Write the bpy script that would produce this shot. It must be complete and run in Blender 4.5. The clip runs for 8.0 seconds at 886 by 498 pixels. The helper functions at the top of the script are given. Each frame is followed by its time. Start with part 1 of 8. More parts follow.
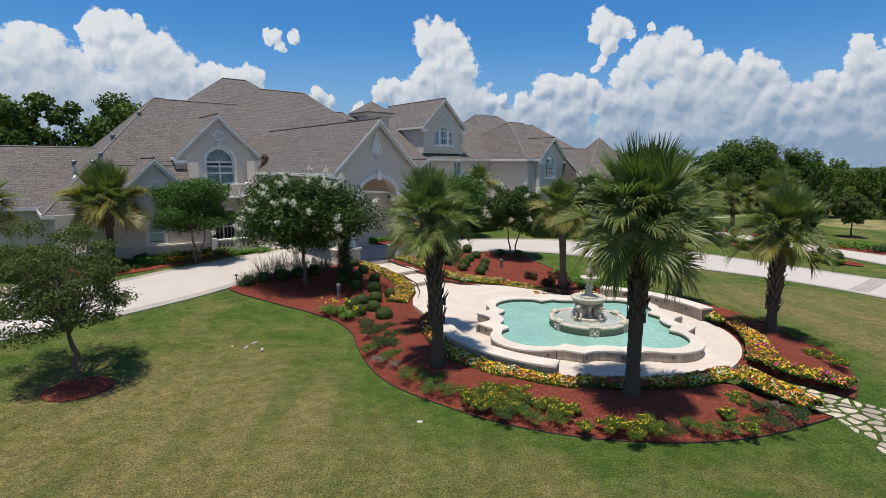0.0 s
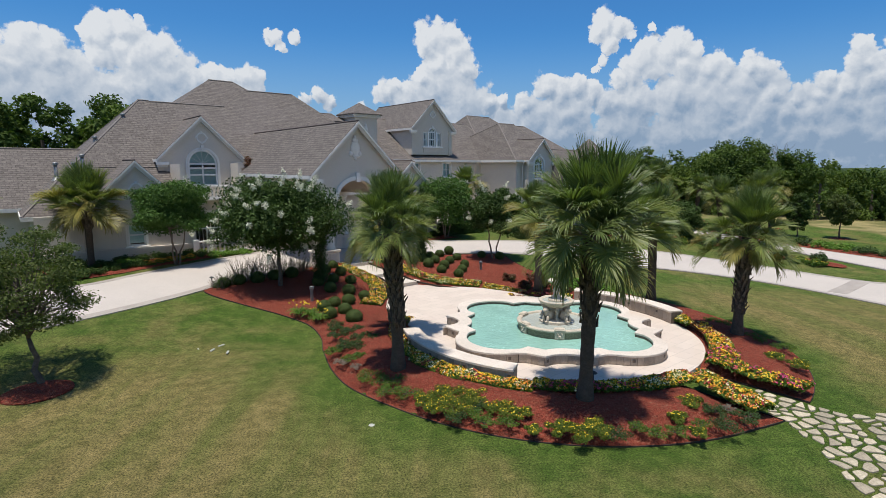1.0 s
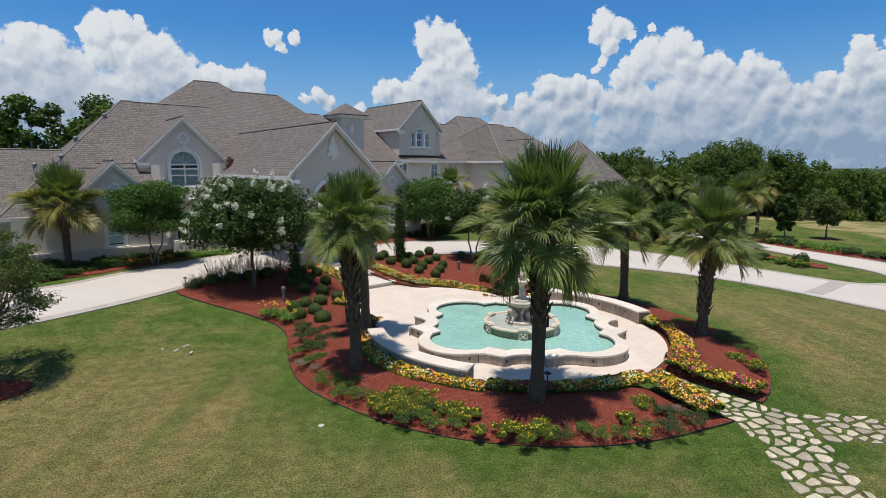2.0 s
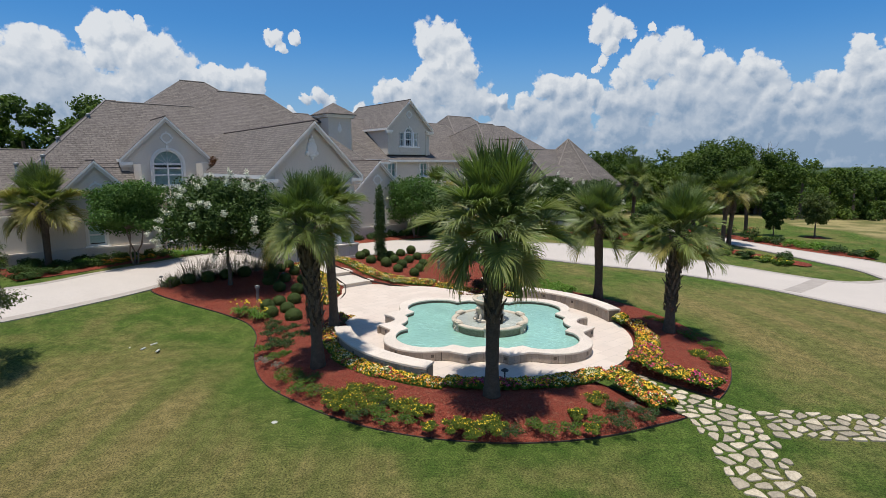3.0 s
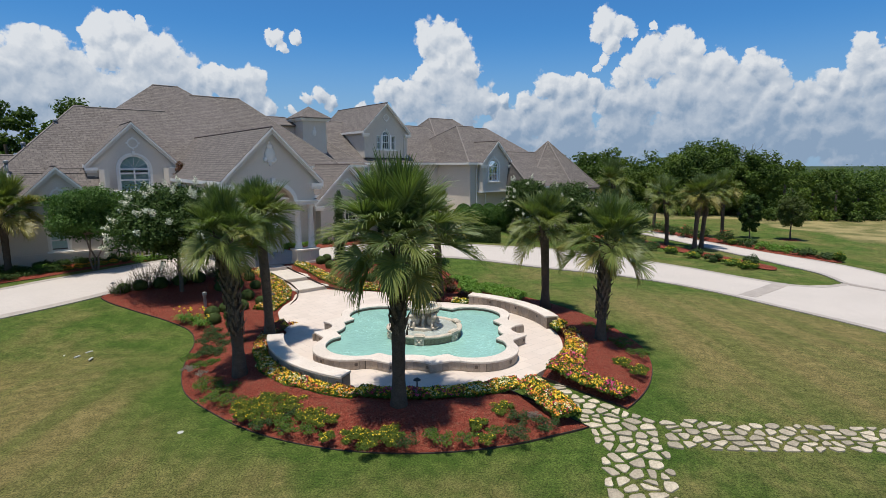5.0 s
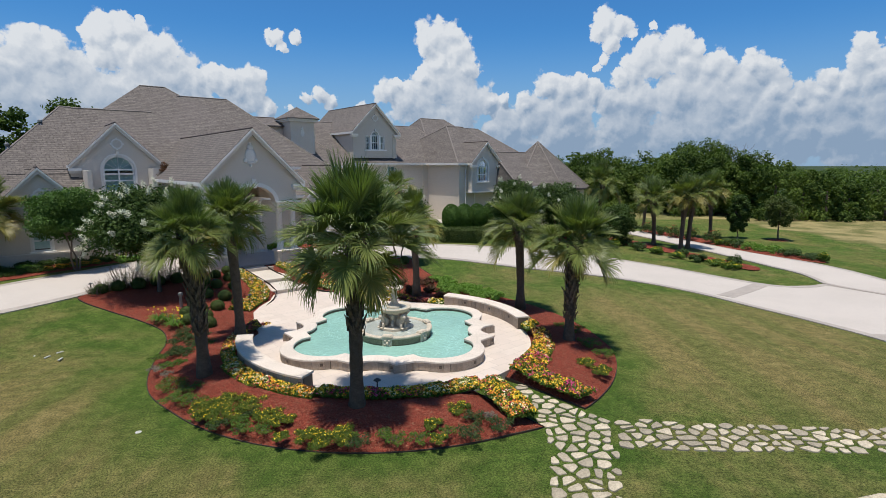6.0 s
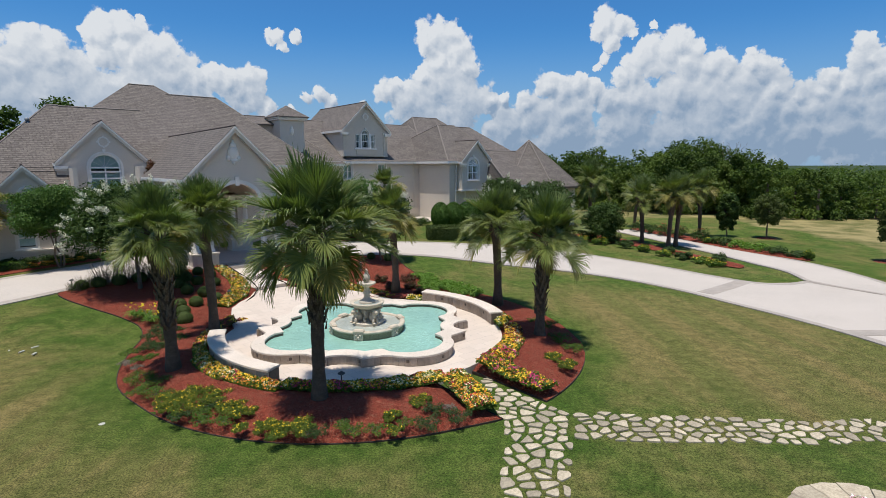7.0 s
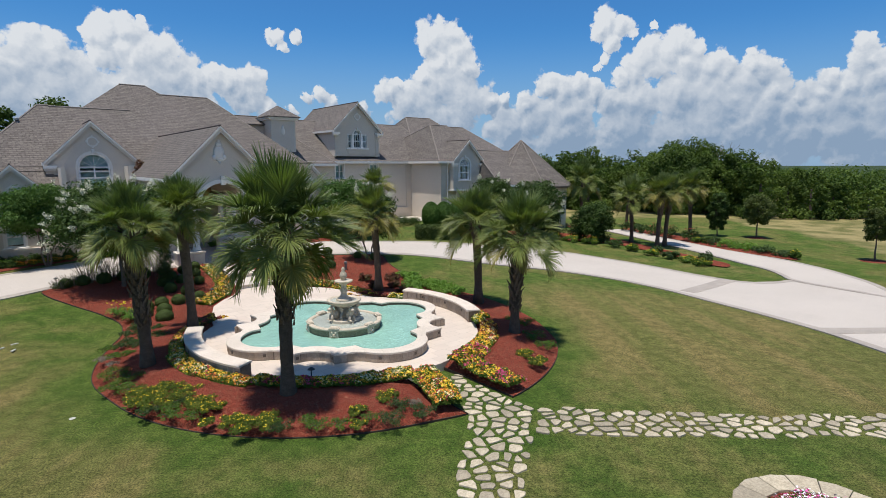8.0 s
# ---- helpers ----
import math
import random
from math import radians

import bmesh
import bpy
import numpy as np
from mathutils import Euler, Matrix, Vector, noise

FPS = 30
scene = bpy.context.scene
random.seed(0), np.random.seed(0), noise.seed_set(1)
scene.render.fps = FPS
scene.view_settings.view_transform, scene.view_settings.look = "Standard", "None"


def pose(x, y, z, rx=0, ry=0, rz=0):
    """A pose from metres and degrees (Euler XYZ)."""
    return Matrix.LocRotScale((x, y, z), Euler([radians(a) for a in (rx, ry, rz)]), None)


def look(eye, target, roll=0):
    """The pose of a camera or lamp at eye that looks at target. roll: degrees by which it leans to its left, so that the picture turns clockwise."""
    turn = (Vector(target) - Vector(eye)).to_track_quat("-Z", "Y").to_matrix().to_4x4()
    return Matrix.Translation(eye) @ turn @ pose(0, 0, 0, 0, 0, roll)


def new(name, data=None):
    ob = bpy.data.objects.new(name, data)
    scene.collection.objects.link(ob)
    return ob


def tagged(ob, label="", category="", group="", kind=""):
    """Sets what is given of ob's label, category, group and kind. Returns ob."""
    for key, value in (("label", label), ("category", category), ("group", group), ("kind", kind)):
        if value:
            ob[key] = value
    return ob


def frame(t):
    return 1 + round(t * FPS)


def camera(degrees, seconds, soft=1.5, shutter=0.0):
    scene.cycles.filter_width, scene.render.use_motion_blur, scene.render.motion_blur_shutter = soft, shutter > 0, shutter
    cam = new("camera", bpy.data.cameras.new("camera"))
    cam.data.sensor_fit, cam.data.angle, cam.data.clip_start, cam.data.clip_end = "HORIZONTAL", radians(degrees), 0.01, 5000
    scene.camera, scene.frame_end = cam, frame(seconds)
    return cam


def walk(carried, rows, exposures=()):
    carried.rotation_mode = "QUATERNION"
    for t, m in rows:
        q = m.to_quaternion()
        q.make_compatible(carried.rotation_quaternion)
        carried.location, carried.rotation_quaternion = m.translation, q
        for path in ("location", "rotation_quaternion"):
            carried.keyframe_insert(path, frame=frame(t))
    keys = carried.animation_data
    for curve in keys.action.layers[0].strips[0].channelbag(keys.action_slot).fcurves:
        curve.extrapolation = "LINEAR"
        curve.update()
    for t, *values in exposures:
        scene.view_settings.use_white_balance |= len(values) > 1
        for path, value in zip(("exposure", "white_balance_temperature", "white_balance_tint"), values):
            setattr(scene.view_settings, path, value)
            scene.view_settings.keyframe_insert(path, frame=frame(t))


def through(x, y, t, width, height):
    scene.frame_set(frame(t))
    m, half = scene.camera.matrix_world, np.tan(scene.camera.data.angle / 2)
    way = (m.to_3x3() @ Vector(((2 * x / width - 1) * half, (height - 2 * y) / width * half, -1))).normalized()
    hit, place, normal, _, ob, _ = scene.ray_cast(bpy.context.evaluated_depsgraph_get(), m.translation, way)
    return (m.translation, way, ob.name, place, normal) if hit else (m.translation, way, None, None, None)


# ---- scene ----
cam = camera(79.2, 8.0, soft=0.6)
PATH = [
    (0, (-0.126, -0.319, 6.009), (-0.111, 1.657, 5.701), 0.1),
    (0.5, (0.427, -0.389, 6.059), (0.442, 1.588, 5.751), 0.1),
    (1, (1.1, -0.362, 6.116), (1.113, 1.614, 5.809), 0.1),
    (1.5, (1.751, -0.37, 6.14), (1.765, 1.606, 5.833), 0.1),
    (2.8, (3.339, -0.459, 6.081), (3.35, 1.518, 5.779), 0.1),
    (3, (3.584, -0.468, 6.075), (3.595, 1.508, 5.769), 0.0),
    (3.5, (4.22, -0.486, 6.133), (4.227, 1.491, 5.826), -0.0),
    (4, (4.821, -0.549, 6.251), (4.829, 1.427, 5.943), -0.0),
    (4.5, (5.468, -0.581, 6.354), (5.474, 1.395, 6.046), -0.1),
    (6, (7.24, -0.732, 6.487), (7.247, 1.244, 6.178), -0.1),
    (6.5, (7.774, -0.817, 6.422), (7.781, 1.159, 6.113), -0.1),
    (7, (8.307, -0.93, 6.377), (8.313, 1.046, 6.066), -0.1),
    (7.5, (8.78, -1.04, 6.351), (8.787, 0.936, 6.041), -0.1),
    (8, (9.239, -1.155, 6.33), (9.244, 0.821, 6.02), -0.1),
]
walk(cam, [(t, look(eye, target, roll)) for t, eye, target, roll in PATH])

# ---- light ----
SUN_TO = Vector((-0.09, -0.15, 1.0)).normalized()
world = bpy.data.worlds.new("sky")
scene.world = world
world.use_nodes = True
wt = world.node_tree
wt.nodes.clear()


def node(tree, kind, **sets):
    n = tree.nodes.new(kind)
    for key, value in sets.items():
        if key == "op":
            n.operation = value
        elif key == "data":
            n.data_type = value
        elif key == "blend":
            n.blend_type = value
        else:
            n.inputs[int(key[1:])].default_value = value
    return n


def wire(tree, a, b):
    tree.links.new(a, b)


def math_node(tree, op, a, b=None, clamp=False):
    n = tree.nodes.new("ShaderNodeMath")
    n.operation, n.use_clamp = op, clamp
    for k, v in enumerate((a, b)):
        if v is None:
            continue
        if isinstance(v, bpy.types.NodeSocket):
            tree.links.new(v, n.inputs[k])
        else:
            n.inputs[k].default_value = v
    return n.outputs[0]


def sky_way(px, py):
    """A direction of the sky from its place across and above the level (degrees)."""
    a, e = radians(px), radians(py)
    return Vector((math.sin(a) * math.cos(e), math.cos(a) * math.cos(e), math.sin(e)))


# cumulus heaps: bearing, height, half width (degrees), bank by bank
WEST_BANK = [(-36.0, 9.0, 2.44), (-34.7, 8.8, 2.56), (-33.0, 7.6, 2.56), (-37.4, 8.2, 2.20), (-31.9, 6.3, 3.05), (-34.7, 6.1, 4.27), (-37.5, 5.5, 3.65), (-29.5, 6.7, 2.56), (-30.7, 5.2, 3.05), (-23.6, 7.9, 1.58), (-22.4, 8.0, 1.47), (-21.1, 7.6, 1.58), (-19.0, 8.4, 1.65), (-18.7, 7.2, 1.71), (-20.2, 6.6, 1.83), (-23.8, 5.8, 2.44), (-17.4, 5.6, 1.22), (-39.3, 7.7, 3.05), (-40.0, 5.1, 4.27)]
WEST_TOWER = [(-30.4, 11.7, 1.65), (-29.3, 11.6, 1.83), (-31.2, 10.9, 1.58), (-31.0, 9.7, 1.71), (-28.1, 12.7, 0.55), (-27.0, 9.9, 2.44), (-25.9, 9.5, 1.95), (-28.7, 9.1, 2.44), (-25.4, 8.2, 2.44), (-27.7, 7.3, 3.05), (-29.8, 10.3, 1.47)]
SMALL_PUFFS = [(-16.5, 12.2, 0.90), (-16.9, 12.7, 0.58), (-15.9, 11.2, 0.69), (-14.3, 12.3, 0.69), (-12.4, 7.2, 1.05), (-11.2, 6.4, 0.84), (-13.4, 6.5, 0.74), (-15.0, 5.5, 0.74), (-8.2, 5.6, 1.05), (20.7, 12.8, 0.42), (-4.4, 8.1, 0.69)]
MIDDLE_TOWER = [(-0.3, 12.6, 2.20), (-1.3, 11.9, 1.71), (1.0, 13.0, 1.52), (1.8, 10.8, 2.01), (2.4, 9.5, 1.83), (-0.5, 10.3, 1.83), (-1.8, 8.9, 1.22), (-5.3, 7.2, 1.58), (-0.5, 7.5, 3.05), (-3.4, 6.0, 2.44), (2.3, 6.5, 3.05)]
MIDDLE_BANK = [(6.4, 6.6, 0.85), (8.7, 6.1, 1.58), (4.7, 6.3, 1.22), (10.9, 7.9, 1.52), (12.6, 7.2, 2.07), (13.8, 7.8, 1.34), (15.5, 6.9, 1.34), (9.3, 4.8, 2.44), (13.3, 5.0, 3.05), (17.1, 6.1, 2.07), (16.5, 13.3, 1.58), (17.8, 13.1, 1.34), (15.7, 12.8, 1.10), (17.1, 11.7, 1.03), (16.3, 10.3, 0.73), (15.6, 9.5, 0.49), (18.7, 12.4, 0.67)]
EAST_TOWER = [(20.3, 10.1, 1.95), (21.2, 9.3, 1.83), (19.2, 8.7, 1.52), (18.0, 8.2, 1.16), (22.1, 10.2, 1.40), (23.2, 11.2, 1.65), (24.2, 10.5, 1.58), (23.8, 9.3, 2.44), (25.5, 8.9, 2.20), (27.4, 8.5, 1.47), (29.4, 8.7, 1.58), (30.0, 7.9, 1.83), (28.8, 7.2, 2.44), (31.1, 6.4, 1.58), (32.8, 5.8, 1.40), (23.2, 6.8, 3.65), (19.7, 5.9, 3.05), (27.1, 5.5, 3.65), (30.8, 4.4, 3.05), (32.5, 4.8, 2.44)]
EAST_BANK = [(35.0, 7.1, 1.22), (34.4, 6.1, 1.58), (36.3, 6.4, 1.65), (37.6, 8.4, 1.65), (37.1, 9.8, 1.03), (38.2, 7.1, 2.20), (36.5, 4.8, 3.05), (38.9, 4.8, 3.05), (34.1, 4.7, 2.44), (40.5, 7.5, 3.65)]
LOW_DECK = [(7.0, 3.5, 3.25), (12.8, 3.0, 3.93), (18.3, 2.8, 3.93), (23.5, 2.8, 3.93), (28.3, 2.6, 3.93), (32.7, 2.5, 3.93), (36.7, 2.5, 3.93), (39.6, 2.3, 4.06), (-0.0, 4.0, 3.72)]
HEAPS = WEST_BANK + WEST_TOWER + SMALL_PUFFS + MIDDLE_TOWER + MIDDLE_BANK + EAST_TOWER + EAST_BANK + LOW_DECK
group = bpy.data.node_groups.new("cloud_density", "ShaderNodeTree")
group.interface.new_socket("way", in_out="INPUT", socket_type="NodeSocketVector")
group.interface.new_socket("density", in_out="OUTPUT", socket_type="NodeSocketFloat")
group.interface.new_socket("body", in_out="OUTPUT", socket_type="NodeSocketFloat")
g_in, g_out = group.nodes.new("NodeGroupInput"), group.nodes.new("NodeGroupOutput")
warp = node(group, "ShaderNodeTexNoise", i2=34.0, i3=4.0, i4=0.6)
wire(group, g_in.outputs[0], warp.inputs[0])
off = node(group, "ShaderNodeVectorMath", op="MULTIPLY_ADD")
off.inputs[1].default_value, off.inputs[2].default_value = (0.034, 0.034, 0.034), (-0.017, -0.017, -0.017)
wire(group, warp.outputs[1], off.inputs[0])
bent = node(group, "ShaderNodeVectorMath", op="ADD")
wire(group, g_in.outputs[0], bent.inputs[0]), wire(group, off.outputs[0], bent.inputs[1])
best = None
for az, el, half in HEAPS:
    d = node(group, "ShaderNodeVectorMath", op="DISTANCE")
    wire(group, bent.outputs[0], d.inputs[0])
    d.inputs[1].default_value = sky_way(az, el)
    near = math_node(group, "MULTIPLY_ADD", d.outputs["Value"], -1.0 / radians(half))
    near.node.inputs[2].default_value = 1.0
    best = near if best is None else math_node(group, "MAXIMUM", best, near)
# the rest of the sky carries the same broken cumulus
wide = node(group, "ShaderNodeTexNoise", i2=3.2, i3=3.0, i4=0.55)
wire(group, g_in.outputs[0], wide.inputs[0])
split = group.nodes.new("ShaderNodeSeparateXYZ")
wire(group, g_in.outputs[0], split.inputs[0])
behind = math_node(group, "MULTIPLY", math_node(group, "MULTIPLY_ADD", split.outputs[1], -2.0), 1.0, True)
behind.node.inputs[1].default_value = 1.0
rest = math_node(group, "MULTIPLY_ADD", wide.outputs[0], 4.0)
rest.node.inputs[2].default_value = -1.6
rest = math_node(group, "SUBTRACT", math_node(group, "MULTIPLY", math_node(group, "MAXIMUM", rest, 0.0), behind), 0.6)
best = math_node(group, "MAXIMUM", best, rest)
# rounded billows at three sizes, with torn edges
total = math_node(group, "MULTIPLY", best, 1.0)
for scale, amount in ((22.0, 0.58), (48.0, 0.30), (105.0, 0.13)):
    cells = node(group, "ShaderNodeTexVoronoi", i2=scale)
    wire(group, bent.outputs[0], cells.inputs[0])
    puff = math_node(group, "MULTIPLY_ADD", cells.outputs["Distance"], -amount)
    puff.node.inputs[2].default_value = amount * 0.47
    total = math_node(group, "ADD", total, puff)
wire(group, total, g_out.inputs[1])
curl = node(group, "ShaderNodeTexNoise", i2=26.0, i3=6.0, i4=0.58)
wire(group, g_in.outputs[0], curl.inputs[0])
torn = math_node(group, "MULTIPLY_ADD", curl.outputs[0], 1.0)
torn.node.inputs[2].default_value = -0.48
wire(group, math_node(group, "ADD", total, torn), g_out.inputs[0])

tex = wt.nodes.new("ShaderNodeTexCoord")
sky = wt.nodes.new("ShaderNodeTexSky")
sky.sky_type, sky.sun_disc = "NISHITA", False
sky.sun_elevation = math.asin(SUN_TO.z)
sky.sun_rotation = math.atan2(SUN_TO.x, SUN_TO.y)
sky.altitude, sky.air_density, sky.dust_density, sky.ozone_density = 200.0, 1.0, 0.7, 2.2
here, above = wt.nodes.new("ShaderNodeGroup"), wt.nodes.new("ShaderNodeGroup")
here.node_tree = above.node_tree = group
wire(wt, tex.outputs["Generated"], here.inputs[0])
lift = node(wt, "ShaderNodeVectorMath", op="ADD")
lift.inputs[1].default_value = (-0.006, 0.0, 0.010)
wire(wt, tex.outputs["Generated"], lift.inputs[0])
wire(wt, lift.outputs[0], above.inputs[0])
cover = node(wt, "ShaderNodeMapRange", i1=0.0, i2=0.20)
cover.interpolation_type = "SMOOTHSTEP"
wire(wt, here.outputs[0], cover.inputs[0])
# bright where the cloud thins towards the sun, grey-blue where more of it stands above
rise = math_node(wt, "SUBTRACT", above.outputs[1], here.outputs[1])
dense = math_node(wt, "MULTIPLY_ADD", above.outputs[1], 0.30)
wire(wt, math_node(wt, "MULTIPLY", rise, 0.65), dense.node.inputs[2])
level = wt.nodes.new("ShaderNodeSeparateXYZ")
wire(wt, tex.outputs["Generated"], level.inputs[0])
base = node(wt, "ShaderNodeMapRange", i1=0.03, i2=0.19, i3=0.80, i4=0.0)
wire(wt, level.outputs[2], base.inputs[0])
thick = node(wt, "ShaderNodeMapRange", i1=-0.05, i2=1.0)
wire(wt, math_node(wt, "ADD", dense, base.outputs[0]), thick.inputs[0])
tint = node(wt, "ShaderNodeMix", data="RGBA")
tint.inputs[6].default_value, tint.inputs[7].default_value = (0.88, 0.92, 0.97, 1), (0.31, 0.43, 0.60, 1)
wire(wt, thick.outputs[0], tint.inputs[0])
deep = node(wt, "ShaderNodeMix", data="RGBA", blend="MULTIPLY")
deep.inputs[0].default_value = 1.0
deep.inputs[7].default_value = (0.041, 0.099, 0.150, 1)
wire(wt, sky.outputs[0], deep.inputs[6])
# pale haze towards the level
haze = node(wt, "ShaderNodeMapRange", i1=0.0, i2=0.24, i3=0.9, i4=0.0)
haze.interpolation_type = "SMOOTHSTEP"
wire(wt, level.outputs[2], haze.inputs[0])
hazed = node(wt, "ShaderNodeMix", data="RGBA")
hazed.inputs[7].default_value = (0.36, 0.53, 0.75, 1)
wire(wt, haze.outputs[0], hazed.inputs[0]), wire(wt, deep.outputs[2], hazed.inputs[6])
over = node(wt, "ShaderNodeMix", data="RGBA")
wire(wt, cover.outputs[0], over.inputs[0]), wire(wt, hazed.outputs[2], over.inputs[6]), wire(wt, tint.outputs[2], over.inputs[7])
back = wt.nodes.new("ShaderNodeBackground")
back.inputs[1].default_value = 0.81
wire(wt, over.outputs[2], back.inputs[0])
wire(wt, back.outputs[0], wt.nodes.new("ShaderNodeOutputWorld").inputs[0])

sun = new("sun", bpy.data.lights.new("sun", "SUN"))
sun.data.energy, sun.data.angle, sun.data.color = 5.0, radians(0.53), (1.0, 0.955, 0.89)
sun.matrix_world = look(SUN_TO * 60, (0, 0, 0))
scene.view_settings.exposure = 0.0


# ---- materials ----
def material(name, rough=0.8, metal=0.0):
    m = bpy.data.materials.new(name)
    m.use_nodes = True
    b = m.node_tree.nodes["Principled BSDF"]
    b.inputs["Roughness"].default_value, b.inputs["Metallic"].default_value = rough, metal
    b.inputs["Specular IOR Level"].default_value = 0.35
    return m, m.node_tree, b


def mixed(t, fac, a, b, blend="MIX"):
    n = t.nodes.new("ShaderNodeMix")
    n.data_type, n.blend_type = "RGBA", blend
    for k, v in ((0, fac), (6, a), (7, b)):
        if isinstance(v, bpy.types.NodeSocket):
            t.links.new(v, n.inputs[k])
        elif k:
            n.inputs[k].default_value = (*v, 1)
        else:
            n.inputs[k].default_value = v
    return n.outputs[2]


def noise_of(t, vec, scale, detail=4.0, rough=0.55):
    n = node(t, "ShaderNodeTexNoise", i2=scale, i3=detail, i4=rough)
    t.links.new(vec, n.inputs[0])
    return n.outputs[0]


def ramp(t, value, low, high):
    n = node(t, "ShaderNodeMapRange", i1=low, i2=high)
    n.interpolation_type = "SMOOTHSTEP"
    t.links.new(value, n.inputs[0])
    return n.outputs[0]


def bumped(t, b, height, strength, depth):
    n = t.nodes.new("ShaderNodeBump")
    n.inputs["Strength"].default_value, n.inputs["Distance"].default_value = strength, depth
    t.links.new(height, n.inputs["Height"])
    t.links.new(n.outputs[0], b.inputs["Normal"])


def mottled(name, a, b2, stain, scale=2.0, fine=40.0, rough=0.8, bump=0.3, depth=0.01, spread=0.0):
    """Two colours mixed by a broad and a fine noise, stains on top, fine relief; spread varies it from piece to piece."""
    m, t, b = material(name, rough)
    c = t.nodes.new("ShaderNodeTexCoord").outputs["Object"]
    col = mixed(t, ramp(t, noise_of(t, c, scale), 0.3, 0.7), a, b2)
    col = mixed(t, math_node(t, "MULTIPLY", ramp(t, noise_of(t, c, scale * 0.31, 5.0, 0.65), 0.52, 0.75), 0.6), col, stain)
    grain = noise_of(t, c, fine, 3.0)
    col = mixed(t, 0.35, col, mixed(t, ramp(t, grain, 0.3, 0.7), tuple(v * 0.6 for v in a), tuple(min(1, v * 1.3) for v in b2)))
    if spread:
        r = t.nodes.new("ShaderNodeObjectInfo").outputs["Random"]
        hsv = t.nodes.new("ShaderNodeHueSaturation")
        t.links.new(math_node(t, "MULTIPLY_ADD", r, spread), hsv.inputs["Value"])
        hsv.inputs["Value"].links[0].from_node.inputs[2].default_value = 1.0 - spread / 2
        t.links.new(col, hsv.inputs["Color"])
        col = hsv.outputs[0]
    t.links.new(col, b.inputs["Base Color"])
    bumped(t, b, grain, bump, depth)
    return m


def leafy(name, dark, light, tip=None, through=0.35, rough=0.6, gloss=0.16, patches=1.6):
    """Leaves: colour varies from leaf to leaf, some light passes through."""
    m, t, b = material(name, rough)
    b.inputs["Specular IOR Level"].default_value = gloss
    r = t.nodes.new("ShaderNodeNewGeometry").outputs["Random Per Island"]
    c = t.nodes.new("ShaderNodeTexCoord").outputs["Object"]
    col = mixed(t, r, dark, light)
    col = mixed(t, ramp(t, noise_of(t, c, patches), 0.45, 0.75), col, tip or light)
    t.links.new(col, b.inputs["Base Color"])
    tr = t.nodes.new("ShaderNodeBsdfTranslucent")
    t.links.new(mixed(t, 1.0, col, (1.0, 1.25, 0.5), "MULTIPLY"), tr.inputs[0])
    mx = t.nodes.new("ShaderNodeMixShader")
    mx.inputs[0].default_value = through
    t.links.new(b.outputs[0], mx.inputs[1]), t.links.new(tr.outputs[0], mx.inputs[2])
    t.links.new(mx.outputs[0], t.nodes["Material Output"].inputs[0])
    return m


def petals(name, colours):
    """Blossoms: each takes one of the colours."""
    m, t, b = material(name, 0.6)
    r = t.nodes.new("ShaderNodeNewGeometry").outputs["Random Per Island"]
    n = t.nodes.new("ShaderNodeValToRGB")
    n.color_ramp.interpolation = "CONSTANT"
    while len(n.color_ramp.elements) < len(colours):
        n.color_ramp.elements.new(0.5)
    for k, col in enumerate(colours):
        n.color_ramp.elements[k].position = k / len(colours)
        n.color_ramp.elements[k].color = (*col, 1)
    t.links.new(r, n.inputs[0]), t.links.new(n.outputs[0], b.inputs["Base Color"])
    return m


STUCCO = mottled("stucco", (0.60, 0.53, 0.45), (0.645, 0.575, 0.49), (0.545, 0.475, 0.40), 0.5, 60, 0.9, 0.25, 0.006)
TRIM = mottled("painted_trim", (0.72, 0.685, 0.63), (0.77, 0.735, 0.68), (0.64, 0.60, 0.55), 1.0, 50, 0.6, 0.1, 0.003)
FRAME_PAINT = mottled("window_paint", (0.74, 0.74, 0.72), (0.80, 0.80, 0.78), (0.68, 0.67, 0.64), 2.0, 50, 0.45, 0.05, 0.002)
BLIND = mottled("blind_fabric", (0.10, 0.14, 0.14), (0.13, 0.17, 0.17), (0.08, 0.11, 0.11), 1.0, 30, 0.8, 0.05, 0.002)
SHADE = mottled("pale_shade_fabric", (0.40, 0.56, 0.55), (0.46, 0.61, 0.60), (0.35, 0.50, 0.50), 1.0, 30, 0.8, 0.05, 0.002)
# near-black colour that stands in for the shade inside the rooms
PAINTED_ROOM_SHADE = mottled("painted_room_shade", (0.03, 0.028, 0.025), (0.045, 0.04, 0.035), (0.02, 0.02, 0.02), 1.0, 10, 0.9)
CEDAR = mottled("porch_ceiling_wood", (0.30, 0.17, 0.08), (0.36, 0.22, 0.11), (0.24, 0.13, 0.06), 1.0, 25, 0.6, 0.2, 0.005)
CONCRETE = mottled("drive_concrete", (0.45, 0.395, 0.34), (0.495, 0.435, 0.375), (0.385, 0.33, 0.28), 0.35, 45, 0.85, 0.25, 0.004)
CONCRETE_EDGE = mottled("stamped_border", (0.30, 0.26, 0.22), (0.38, 0.33, 0.28), (0.25, 0.22, 0.19), 1.2, 30, 0.85, 0.4, 0.01)
TRAVERTINE = mottled("travertine", (0.53, 0.465, 0.385), (0.59, 0.525, 0.44), (0.46, 0.39, 0.31), 0.9, 35, 0.6, 0.2, 0.003, 0.12)
COPING = mottled("coping_stone", (0.58, 0.495, 0.405), (0.64, 0.55, 0.46), (0.50, 0.415, 0.33), 1.3, 40, 0.65, 0.25, 0.004, 0.08)
